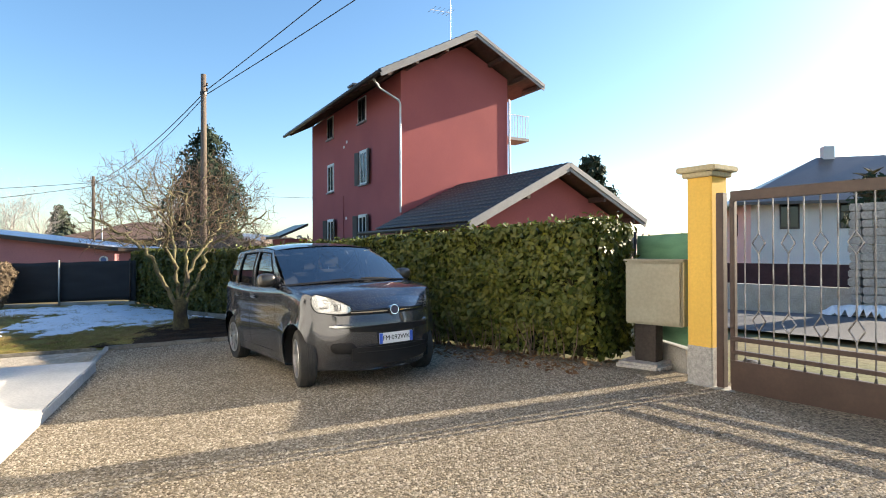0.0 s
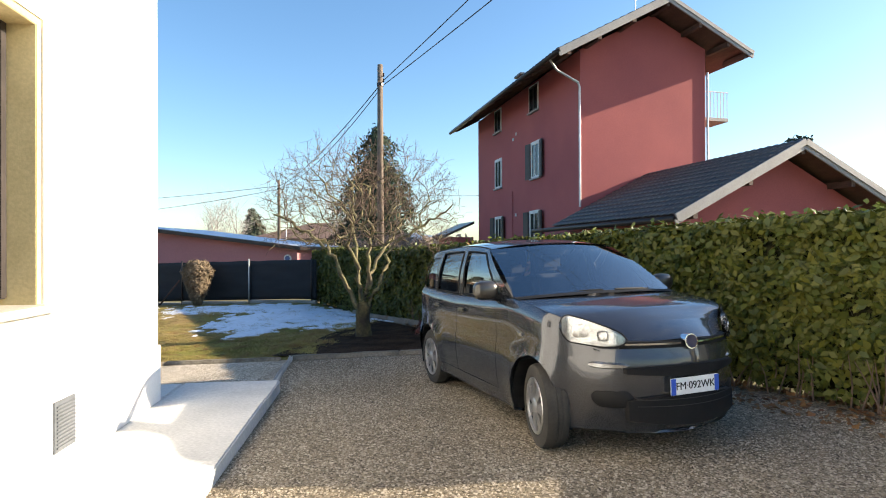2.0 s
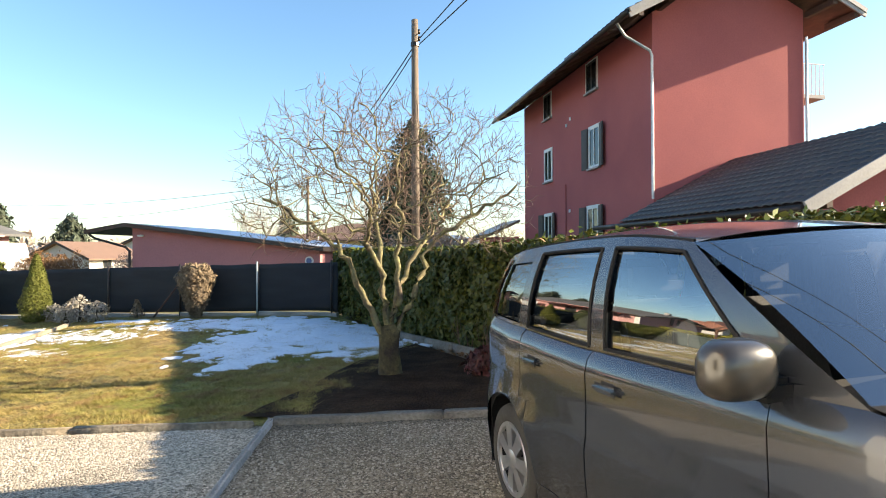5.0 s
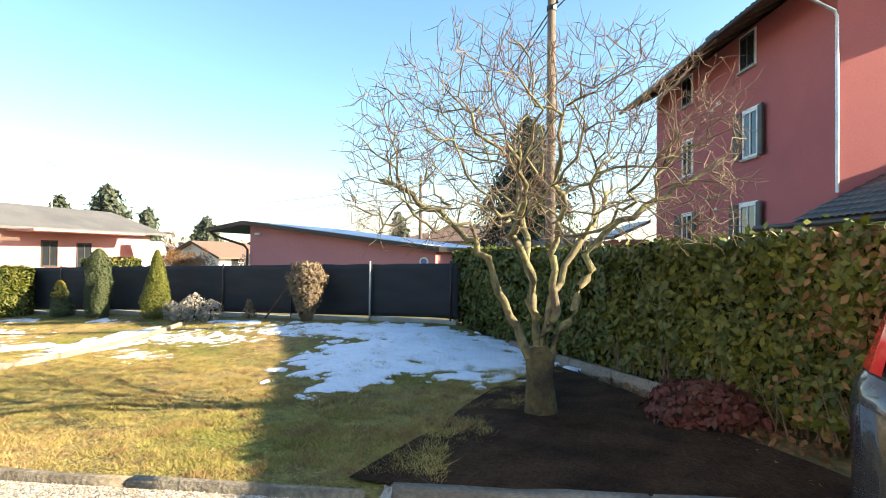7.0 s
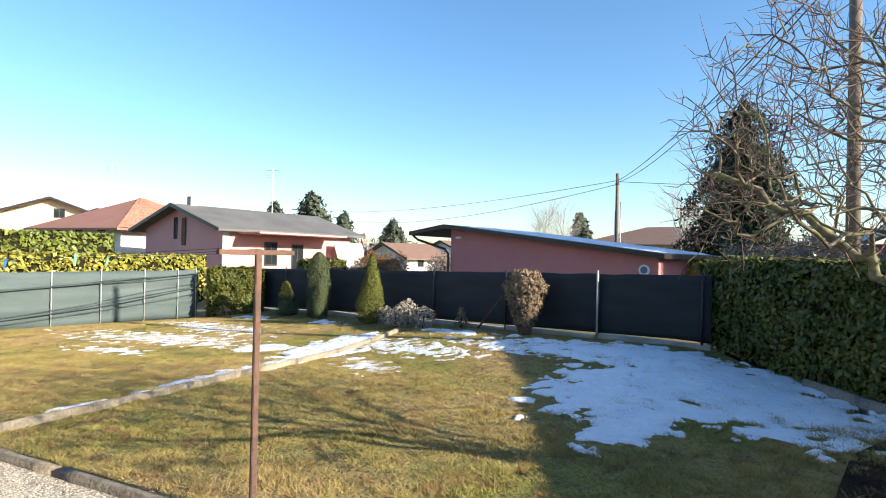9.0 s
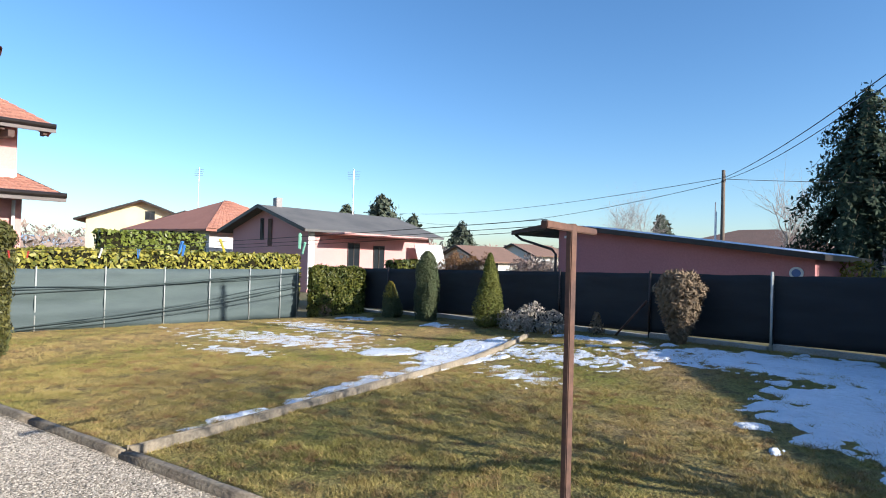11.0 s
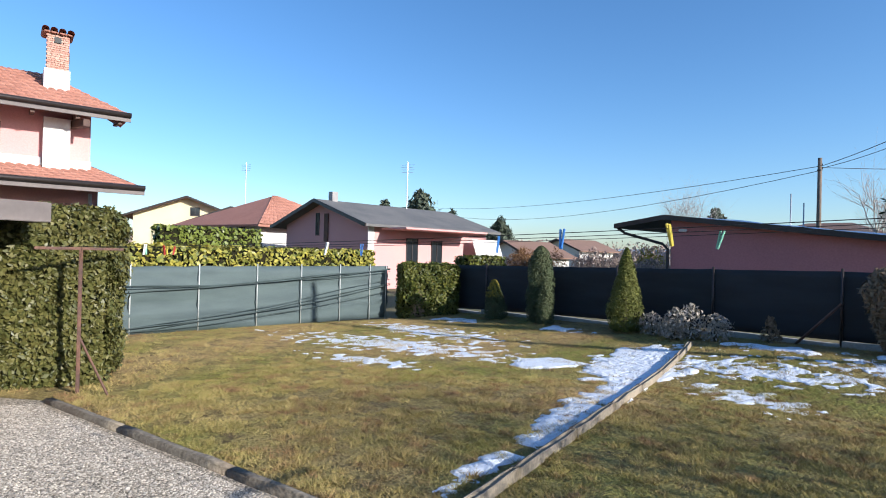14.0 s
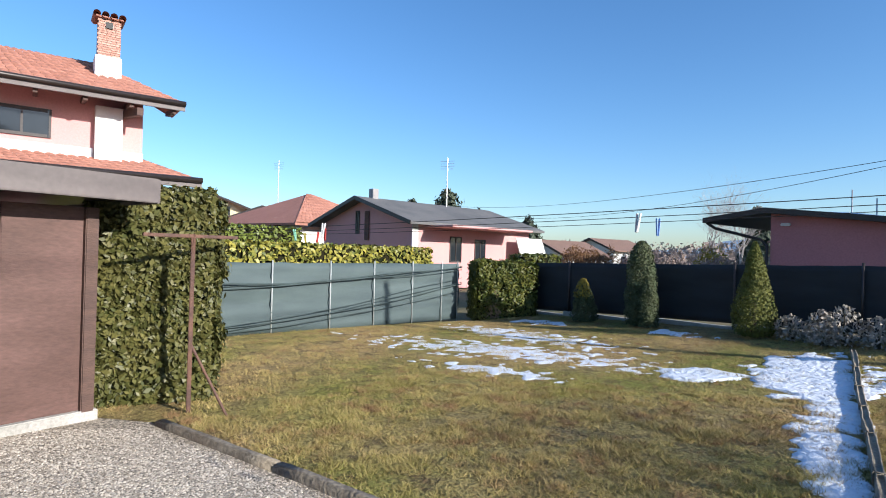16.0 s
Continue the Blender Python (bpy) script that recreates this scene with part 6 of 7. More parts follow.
thicket("brown_shrub", -30.5, 21.5, 2.0, 2.0, 2.6, 12000, 0.035, M_BROWNL, "rounded reddish-brown bare shrub beyond the fence", 1)
thicket("brown_shrub", -24.5, 23.5, 2.2, 1.6, 1.9, 7000, 0.04, M_WOODS, "tangled bare brush beyond the fence", 2)
thicket("brown_shrub", -33.5, 29.0, 3.0, 2.0, 2.6, 8000, 0.05, M_WOODS, "tangled bare brush beyond the fence", 3)
thicket("brown_shrub", -27.0, 34.0, 3.5, 2.0, 2.6, 7000, 0.06, M_WOODS, "tangled bare brush beyond the fence", 4)
thicket("brown_shrub", -10.5, 22.5, 3.0, 1.6, 2.6, 7000, 0.05, M_WOODS, "tangled bare brush beyond the hedge", 5)
thicket("olive_shrub", -27.5, 26.5, 1.1, 1.1, 2.6, 1400, 0.06, M_GOLD, "yellowish evergreen shrub beyond the fence", 6)
thicket("olive_shrub", -12.4, 20.8, 1.2, 0.9, 2.0, 900, 0.05, M_GOLD, "yellowish shrub beside the pink shed", 7)
# far belt of woods and hills, distance haze put into their colours
rng_w = np.random.default_rng(77)
WOODS = 60000
_a = rng_w.uniform(radians(40), radians(205), WOODS)
_d = rng_w.uniform(95, 330, WOODS)
_h = 5.0 + 3.5 * np.array([noise.noise(Vector((math.cos(t) * 9, math.sin(t) * 9, d / 60))) + 0.5 * noise.noise(Vector((math.cos(t) * 40, math.sin(t) * 40, d / 20))) for t, d in zip(_a, _d)])
_c = np.stack([np.cos(_a) * _d, np.sin(_a) * _d + 5, -1.6 + np.abs(_h) * rng_w.random(WOODS) * (0.6 + _d / 330)], 1)
_v, _f = leaf_mesh(_c, np.tile((0, -1.0, 0.2), (WOODS, 1)), 0.55, rng_w, 2.6, 0.9, -0.5)
tagged(swift("far_woods", _v, _f, M_WOODS), "distant belt of bare winter woods, lightened in colour for haze", "woods", kind="stuff")
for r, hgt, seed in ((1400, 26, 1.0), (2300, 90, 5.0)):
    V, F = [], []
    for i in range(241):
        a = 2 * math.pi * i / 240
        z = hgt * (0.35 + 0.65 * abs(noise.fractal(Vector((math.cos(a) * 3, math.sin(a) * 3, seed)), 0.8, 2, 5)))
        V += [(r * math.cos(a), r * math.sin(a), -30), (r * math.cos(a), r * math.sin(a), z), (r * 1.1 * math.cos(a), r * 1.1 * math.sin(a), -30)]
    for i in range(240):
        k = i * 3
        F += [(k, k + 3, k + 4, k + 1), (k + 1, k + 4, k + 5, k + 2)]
    tagged(swift("backdrop", V, F, M_HILL_HAZE, smooth=True), "low hills on the horizon, coloured blue for distance haze", "hills", kind="structure")

# ---- gate, pillar and meter box ----
GO, GD = Vector((2.62, 5.27, 0)), Vector((0.6, -0.8, 0))
GF = frame_m(GO, GD)
pil = thing("gate_pillar", 2.55, 5.5, 0.02, 0, "yellow painted gate pillar with stone cap and granite foot", "pillar", kind="structure")
PM = frame_m((2.555, 5.40), GD)
part("shaft", boxed((-0.02, 0.06, 1.22), (0.25, 0.25, 1.62), PM, 0.008), M_PILLAR, pil)
part("foot", boxed((-0.02, 0.06, 0.20), (0.262, 0.262, 0.46), PM, 0.01), M_GRANITE, pil)
bm = boxed((-0.02, 0.06, 2.05), (0.32, 0.32, 0.05), PM, 0.008)
block(bm, (-0.02, 0.06, 2.10), (0.40, 0.40, 0.055), PM, 0.01)
part("cap", bm, M_CAP, pil)
gate = thing("metal_gate", GO.x, GO.y, 0.03, 0, "dark brown metal gate with galvanised bars and diamonds", "gate")
GL, GZ0, GZ1 = 4.2, 0.07, 1.86
for c, s in (((0.035, 0, (GZ0 + GZ1) / 2), (0.07, 0.07, GZ1 - GZ0)), ((0.14, 0.01, (GZ0 + GZ1) / 2), (0.045, 0.05, GZ1 - GZ0 - 0.1)), ((GL, 0, (GZ0 + GZ1) / 2), (0.07, 0.07, GZ1 - GZ0))):
    part("stile", boxed(c, s, GF, 0.004), M_GATE, gate)
for z, h in ((GZ1 - 0.04, 0.09), (0.53, 0.04), (0.41, 0.035), (0.20, 0.27)):
    part("rail", boxed((GL / 2 + 0.08, 0, z), (GL - 0.1, 0.05, h), GF, 0.004), M_GATE, gate)
_i = 0
for k in range(32):
    x = 0.25 + k * 0.122
    if x > GL - 0.1:
        break
    bm = bmesh.new()
    if k % 2:
        for z0, z1 in ((0.34, 0.62), (0.80, 1.30), (1.48, 1.80)):
            rod(bm, GF @ Vector((x, 0, z0)), GF @ Vector((x, 0, z1)), 0.0065, 6)
        for zc in (0.71, 1.39):
            for p, q in (((x, zc - 0.09), (x + 0.055, zc)), ((x + 0.055, zc), (x, zc + 0.09)), ((x, zc + 0.09), (x - 0.055, zc)), ((x - 0.055, zc), (x, zc - 0.09))):
                rod(bm, GF @ Vector((p[0], 0, p[1])), GF @ Vector((q[0], 0, q[1])), 0.0065, 6)
    else:
        rod(bm, GF @ Vector((x, 0, 0.34)), GF @ Vector((x, 0, 1.80)), 0.0065, 6)
    bar = part("bar", bm, M_BARS, gate, "bright galvanised bar")
    part("spear_tip", rod(bmesh.new(), GF @ Vector((x, 0, 0.325)), GF @ Vector((x, 0, 0.385)), 0.014, 6, 0.004), M_CABLE, bar)
part("latch", boxed((0.27, 0.05, 0.335), (0.12, 0.05, 0.035), GF, 0.008), M_BARS, gate, "bright metal gate latch")
part("gate_track", boxed((GL / 2, 0.02, 0.035), (GL + 0.6, 0.20, 0.05), GF, 0.006), M_CONC, gate, "concrete threshold strip")
mb = thing("meter_box", 2.3, 6.15, 0.03, 0, "olive-grey utility meter box on a dark pedestal", "meter box")
MB = frame_m((2.045, 6.36), (0.77, -0.64))
part("body", boxed((0.32, 0.16, 0.865), (0.64, 0.32, 0.70), MB, 0.015), M_BOX, mb)
part("door", boxed((0.32, -0.006, 0.865), (0.60, 0.02, 0.66), MB, 0.01), M_BOX, mb)
part("lid", boxed((0.32, 0.15, 1.225), (0.67, 0.36, 0.02), MB, 0.006), M_BOX, mb)
part("edge_strip", boxed((0.645, 0.02, 0.865), (0.012, 0.04, 0.68), MB, 0.003), M_CAP, mb)
part("pedestal", boxed((0.20, 0.16, 0.30), (0.24, 0.2, 0.46), MB, 0.01), M_PEDESTAL, mb)
part("foot", boxed((0.18, 0.10, 0.05), (0.5, 0.45, 0.10), MB, 0.03), M_GRANITE, mb, "rough stone footing")
vg = net_fence("fence_bright", (2.42, 7.25), (2.72, 5.85), lambda t: 1.52, M_NET_V, M_DMETAL, (0.02, 0.98), "bright green shade-net fence behind the meter box", 0.25, 0.02, False)
part("low_wall", boxed((0.6, 0, 0.1), (1.25, 0.16, 0.34), frame_m((2.42, 7.25), (0.3, -1.4)), 0.012), M_CONC, vg, "low rough concrete wall")

# ---- street beyond the gate ----
tagged(part("road", patch([(5.2, 8.2), (2.4, 12.0), (-2, 17.0), (-1.0, 18.5), (30, -12), (20, -14)], 1.5, 0.0), M_ASPHALT), "grey asphalt street beyond the gate", "road", kind="structure")
snow("snow", [(7.4, 10.4, 0.9, 0.35, -50), (9.2, 8.6, 0.5, 0.3, -50)], 0.16, 6, 0.08, 0.3)
snow("snow", [(15.5, 26.0, 3.0, 0.8, -40)], 0.1, 7, 0.15, 0.4)
st = thing("street_wall", 7.2, 11.8, 0.1, 0, "low concrete street wall with a dark fence behind", "wall", kind="structure")
SW = frame_m((4.6, 14.4), (0.66, -0.75))
part("wall", boxed((5, 0, 0.25), (10, 0.2, 0.7), SW, 0.01), M_CONC, st)
part("hedge_base", boxed((4, 9.0, 0.45), (14, 0.2, 0.8), SW), mat("dark_red_fence", (0.06, 0.03, 0.035), 0.8, None, 3, 20, 0.3, 0.3, 0.006), st, "dark fence behind the wall")
sp = thing("stone_pillar", 7.4, 10.55, 0.15, 0, "rough stone gate pillar across the street", "pillar", kind="structure")
SP = frame_m((7.3, 10.64), (0.66, -0.75))
rs = random.Random(9)
for r in range(14):
    for k in range(3):
        part("stone", boxed((k * 0.2 + rs.uniform(-0.02, 0.02), rs.uniform(0, 0.03), 0.15 + r * 0.15), (0.19, 0.5, 0.14), SP, 0.02), M_GRANITE, sp)
conifer("topiary_tree", 8.75, 12.5, 3.05, 0.8, 2600, 0.07, M_FIR, "clipped dark round evergreen across the street", 21, 1.7, 0.1)
nb, _m = simple_house("street_house", (12.9, 26.9), (0.98, -0.2), 11.0, 8.0, -0.2, 4.0, 6.1, M_OFFWHITE, M_TILE_D,
                      "white house with a dark blue-grey hipped roof across the street", True, 0.9, (("long", 1.6, 2.9, 0.8, 1.2), ("long", 4.0, 2.9, 0.8, 1.2), ("long", 6.4, 2.9, 0.8, 1.2), ("gable", 3.0, 2.6, 1.0, 1.1)))
for x, z in ((4.5, 6.2), (7.5, 6.1)):
    part("chimney", boxed((x, 4.0, z), (0.5, 0.5, 0.9), _m, 0.02), M_OFFWHITE, nb, "small white chimney")


# ---- parked car ----
M_PAINT = mat("grey_metallic_paint", (0.052, 0.057, 0.070), 0.27, (0.043, 0.048, 0.060), 0.8, 400, 0.06, 0, metal=0.6, coat=1.0)
M_PLASTIC = mat("black_plastic", (0.010, 0.010, 0.011), 0.65, None, 6, 80, 0.2, 0.2, 0.002, spec=0.2)
M_MIRROR = mat("mirror_housing", (0.030, 0.026, 0.022), 0.3, None, 3, 60, 0.1, 0, coat=0.6)
M_TYRE = mat("tyre_rubber", (0.022, 0.021, 0.020), 0.85, (0.04, 0.036, 0.032), 5, 60, 0.3, 0.4, 0.003)
M_ALLOY = mat("silver_hubcap", (0.55, 0.55, 0.56), 0.3, (0.45, 0.45, 0.46), 4, 40, 0.12, 0.05, 0.002, metal=0.85)
M_CHROME = mat("chrome", (0.75, 0.75, 0.76), 0.12, None, 4, 20, 0.05, 0, metal=1.0)
M_SEAT = mat("grey_seat_cloth", (0.07, 0.075, 0.085), 0.9, (0.10, 0.10, 0.11), 4, 80, 0.3, 0.3, 0.003)
M_INSIDE = mat("dark_trim", (0.02, 0.02, 0.021), 0.8, None, 4, 40, 0.3, 0.2, 0.003)
M_TAIL = mat("red_tail_lens", (0.45, 0.02, 0.02), 0.12, None, 6, 60, 0.15, 0, coat=1.0)
M_PLATEW = mat("plate_white", (0.75, 0.76, 0.77), 0.35, None, 6, 60, 0.05, 0)
M_PLATEB = mat("plate_blue", (0.02, 0.09, 0.50), 0.35, None, 6, 60, 0.05, 0)
M_BOWL = mat("lamp_bowl", (0.5, 0.51, 0.53), 0.25, (0.25, 0.25, 0.26), 14, 40, 0.4, 0, metal=0.9, coat=1.0)
M_LENS = mat("headlight_inner", (0.42, 0.43, 0.45), 0.22, (0.22, 0.23, 0.24), 9, 30, 0.3, 0, metal=0.8, coat=1.0)


def pane_mat(name, tint, ior):
    m = bpy.data.materials.new(name)
    m.use_nodes = True
    n, l = m.node_tree.nodes, m.node_tree.links
    n.remove(n["Principled BSDF"])
    tr, gl, fr, mx = n.new("ShaderNodeBsdfTransparent"), n.new("ShaderNodeBsdfGlossy"), n.new("ShaderNodeFresnel"), n.new("ShaderNodeMixShader")
    tr.inputs[0].default_value, gl.inputs[0].default_value = (*tint, 1), (0.95, 0.97, 1.0, 1)
    gl.inputs["Roughness"].default_value, fr.inputs[0].default_value = 0.01, ior
    l.new(fr.outputs[0], mx.inputs[0])
    l.new(tr.outputs[0], mx.inputs[1])
    l.new(gl.outputs[0], mx.inputs[2])
    l.new(mx.outputs[0], n["Material Output"].inputs[0])
    return m


M_CARGLASS = pane_mat("car_glass", (0.45, 0.50, 0.52), 3.0)
M_CLEAR = pane_mat("clear_lens", (0.93, 0.94, 0.95), 1.5)

CX, CY = -1.604, 6.914
_ux, _uy = Vector((0.643, -0.766, 0.0217)).normalized(), Vector((0.766, 0.643, 0.0176))
_uz = _ux.cross(_uy).normalized()
_uy = _uz.cross(_ux)
CM = Matrix(((_ux.x, _uy.x, _uz.x, CX), (_ux.y, _uy.y, _uz.y, CY), (_ux.z, _uy.z, _uz.z, float(H(CX, CY)) + 0.005), (0, 0, 0, 1)))
car = new("parked_car")
car.matrix_basis = CM
tagged(car, "dark grey metallic small hatchback parked on gravel by the hedge", "car")


STRAIGHT = {"number_plate", "plate_band", "badge", "badge_face", "lettering"}
WHEELS = {"tyre", "rim", "rim_ring", "hub", "spoke"}


def rounded(name, x, y):
    """Draws the nose and tail of the car in to their short, round-cornered plan."""
    if name in WHEELS:
        return x, y
    if name in STRAIGHT:
        return x - 0.15, y
    x += 0.08 * float(smooth01((-1.35 - x) / 0.3))
    t = float(smooth01((x - 1.24) / 0.62))
    return x - t * (0.15 + 0.12 * (y / 0.7) ** 2), y * (1 - 0.20 * t)


def car_part(name, bm, material, parent=None, label="", smooth=True):
    """A part modelled in the car's own axes (x ahead, y left, z up)."""
    for v in bm.verts:
        v.co.x, v.co.y = rounded(name, v.co.x, v.co.y)
    me = bpy.data.meshes.new(name)
    bmesh.ops.recalc_face_normals(bm, faces=bm.faces)
    bm.to_mesh(me)
    bm.free()
    me.materials.append(material)
    if smooth:
        me.polygons.foreach_set("use_smooth", [True] * len(me.polygons))
        me.set_sharp_from_angle(angle=radians(38))
    ob = new(name, me)
    ob.parent = parent or car
    return tagged(ob, label)


SX = [1.90, 1.86, 1.78, 1.66, 1.50, 1.15, 0.80, 0.40, -0.40, -1.15, -1.45, -1.60, -1.69, -1.73]
SW_ = [0.60, 0.68, 0.735, 0.775, 0.795, 0.808, 0.812, 0.812, 0.812, 0.812, 0.80, 0.77, 0.72, 0.66]
SE = [0.765, 0.805, 0.85, 0.89, 0.935, 0.995, 1.035, 1.02, 1.005, 1.03, 1.045, 1.05, 1.05, 1.04]
SC = [0.80, 0.84, 0.885, 0.93, 0.975, 1.03, 1.06, 1.07, 1.07, 1.07, 1.07, 1.07, 1.07, 1.07]


def along(x, table):
    return float(np.interp(-x, [-s for s in SX], table))


AX, AR = 1.15, 0.345


def skin(x, k):
    """A point of the body's side and hood: station x, row k from the sill up and over to the middle."""
    w, ze, zc = along(x, SW_), along(x, SE), along(x, SC)
    rows_ = [(w - 0.12, 0.185), (w - 0.035, 0.20), (w - 0.02, 0.30), (w - 0.002, 0.42), (w + 0.004, 0.52), (w + 0.004, 0.60), (w - 0.008, 0.68),
             (w - 0.012, 0.76 + 0.2 * (ze - 0.96)), (w - 0.012, ze - 0.085), (w - 0.026, ze - 0.03), (w - 0.055, ze)]
    if k < len(rows_):
        y, z = rows_[k]
        z = min(z, ze - 0.012 * (10 - k)) if k >= 3 else z
    else:
        f = (0.88, 0.7, 0.5, 0.25, 0.0)[k - len(rows_)]
        y = (w - 0.055) * f
        z = ze + (zc - ze) * (1 - f ** 2.2)
    fr = smooth01((x - 1.45) / 0.45)
    xx = x - float(fr) * (0.10 * max(0.0, (0.36 - z) / 0.18) + 0.045 * max(0.0, (z - 0.66) / 0.15)) + float(fr) * 0.07 * (1 - min(1, abs(y) / 0.6) ** 2)
    bk = smooth01((-1.45 - x) / 0.28)
    xx += float(bk) * 0.05 * max(0.0, (0.34 - z) / 0.15)
    # wheel arch: rows near the opening are drawn onto its rim
    if k <= 8 and abs(abs(x) - AX) < AR + 0.08:
        dx, dz = x - math.copysign(AX, x), z - 0.31
        r = math.hypot(dx, dz)
        if AR - 0.06 < r < AR + 0.035:
            s = AR / r
            xx, z = math.copysign(AX, x) + dx * s + (xx - x), 0.31 + dz * s
        if 0.2 < r < AR + 0.16:
            y += 0.018 * (1 - abs(r - AR) / 0.16) if r > AR - 0.14 else 0
    return Vector((xx, y, z))


XS = sorted(set(np.round(np.concatenate([np.linspace(1.90, 1.5, 11), np.linspace(1.5, 0.80, 25), np.linspace(0.80, -0.8, 28), np.linspace(-0.8, -1.5, 25), np.linspace(-1.5, -1.73, 7)]), 4)), reverse=True)


def region(x, k):
    if k >= 11:
        return "hood" if 0.62 < x < 1.74 else ("front_bumper" if x >= 1.74 else None)
    if x > 1.45 and (k < 6 or x > 1.80):
        return "front_bumper"
    if k == 10:
        return "hood" if x > 0.66 else None
    if x < -1.42 and k < 5:
        return "rear_bumper"
    if x > 0.56:
        return "front_wing"
    if x > -0.30:
        return "front_door" if k >= 2 else "sill"
    if x > -0.98 + 0.10 * (k < 6) * 1.0:
        return "rear_door" if k >= 2 else "sill"
    return "rear_quarter" if x > -1.66 else "tailgate"


cells = {}
for i in range(len(XS) - 1):
    for k in range(15):
        xm = (XS[i] + XS[i + 1]) / 2
        a = [skin(XS[i], k), skin(XS[i + 1], k), skin(XS[i + 1], k + 1), skin(XS[i], k + 1)]
        c = sum(a, Vector()) / 4
        if math.hypot(c.x - math.copysign(AX, c.x), c.z - 0.31) < AR - 0.012 and k <= 8 and abs(xm) > 0.6:
            continue
        rg = region(xm, k)
        if rg:
            cells.setdefault(rg, []).append(a)
LABELS = {"hood": "sloping grey bonnet", "front_door": "grey front door", "rear_door": "grey rear door"}
bodies = {}
for rg, quads in cells.items():
    for sides in ((1, -1),) if rg in ("hood", "front_bumper", "rear_bumper", "tailgate") else ((1,), (-1,)):
        bm = bmesh.new()
        for sg in sides:
            for a in quads:
                vs = [bm.verts.new((p.x, p.y * sg, p.z)) for p in a]
                bm.faces.new(vs if sg > 0 else vs[::-1])
        if rg == "front_bumper":
            x0, lim = XS[0], 11
            for k in range(15):
                p, q = skin(x0, k), skin(x0, k + 1)
                n = 12
                for j in range(n):
                    f0, f1 = -1 + 2 * j / n, -1 + 2 * (j + 1) / n
                    def bulge(v, f):
                        return Vector((v.x + 0.06 * (1 - f * f), v.y * f, v.z))
                    bm.faces.new([bm.verts.new(bulge(p, f0)), bm.verts.new(bulge(p, f1)), bm.verts.new(bulge(q, f1)), bm.verts.new(bulge(q, f0))])
                if k >= 10:
                    break
        if rg in ("rear_bumper", "tailgate"):
            x0 = XS[-1]
            for k in (range(0, 5) if rg == "rear_bumper" else range(5, 10)):
                p, q = skin(x0, k), skin(x0, k + 1)
                bm.faces.new([bm.verts.new(v) for v in (p, q, Vector((q.x, -q.y, q.z)), Vector((p.x, -p.y, p.z)))])
        bmesh.ops.remove_doubles(bm, verts=bm.verts, dist=0.0008)
        if rg in ("front_door", "rear_door", "hood"):      # a hair smaller all round, so that a shut line shows
            for v in bm.verts:
                if v.is_boundary:
                    c = Vector((0.13, v.co.y, 0.6)) if rg == "front_door" else Vector((-0.63, v.co.y, 0.6)) if rg == "rear_door" else Vector((1.15, 0, v.co.z))
                    v.co += (c - v.co).normalized() * 0.005
        bodies[rg, sides[0]] = car_part(rg, bm, M_PAINT, None, LABELS.get(rg, ""))
# dark shell just inside the panels, seen in the shut lines
bm = bmesh.new()
for i in range(len(XS) - 1):
    for k in range(0, 10):
        for sg in (1, -1):
            a = [skin(XS[i], k), skin(XS[i + 1], k), skin(XS[i + 1], k + 1), skin(XS[i], k + 1)]
            c = sum(a, Vector()) / 4
            if math.hypot(c.x - math.copysign(AX, c.x), c.z - 0.31) < AR - 0.012 and k <= 8 and abs(c.x) > 0.6:
                continue
            bm.faces.new([bm.verts.new((p.x * 0.985, (p.y - 0.022) * sg, p.z - 0.004)) for p in a])
bmesh.ops.remove_doubles(bm, verts=bm.verts, dist=0.0008)
block(bm, (0.0, 0, 0.24), (2.9, 1.15, 0.06))
car_part("inner_shell", bm, M_INSIDE)
# wheel housings
for sx in (1, -1):
    for sg in (1, -1):
        bm = bmesh.new()
        n = 16
        pr = [(math.copysign(AX, sx) + (AR + 0.002) * math.cos(t), 0.31 + (AR + 0.002) * math.sin(t)) for t in np.linspace(-0.35, math.pi + 0.35, n)]
        for j in range(n - 1):
            bm.faces.new([bm.verts.new((x, y * sg, z)) for (x, z), y in ((pr[j], 0.79), (pr[j + 1], 0.79), (pr[j + 1], 0.50), (pr[j], 0.50))])
        c = bm.verts.new((math.copysign(AX, sx), 0.50 * sg, 0.31))
        for j in range(n - 1):
            bm.faces.new([bm.verts.new((pr[j][0], 0.50 * sg, pr[j][1])), bm.verts.new((pr[j + 1][0], 0.50 * sg, pr[j + 1][1])), c])
        car_part("wheel_housing", bm, M_PLASTIC)


# glasshouse: bands between the belt and the roof edge; (belt x, roof x) of each pillar line
LINES = [(0.80, 0.16), (0.57, 0.09), (-0.24, -0.26), (-0.36, -0.36), (-0.96, -0.90), (-1.07, -1.0), (-1.42, -1.27), (-1.66, -1.45)]


def roof_z(x):
    return 1.53 - (0.065 * ((x + 0.35) / 0.65) ** 2 if x > -0.35 else 0.055 * ((x + 0.35) / 1.1) ** 2)


def flank(xb, xr, h):
    zb = along(xb, SE) - 0.002
    yb = along(xb, SW_) - 0.057
    yr = 0.655 - 0.05 * max(0, (-1.2 - xr)) / 0.3
    zr = roof_z(xr) - 0.062
    x = xb + (xr - xb) * h
    return Vector((x, yb + (yr - yb) * h + 0.045 * math.sin(math.pi * h) * 0.6, zb + (zr - zb) * h))


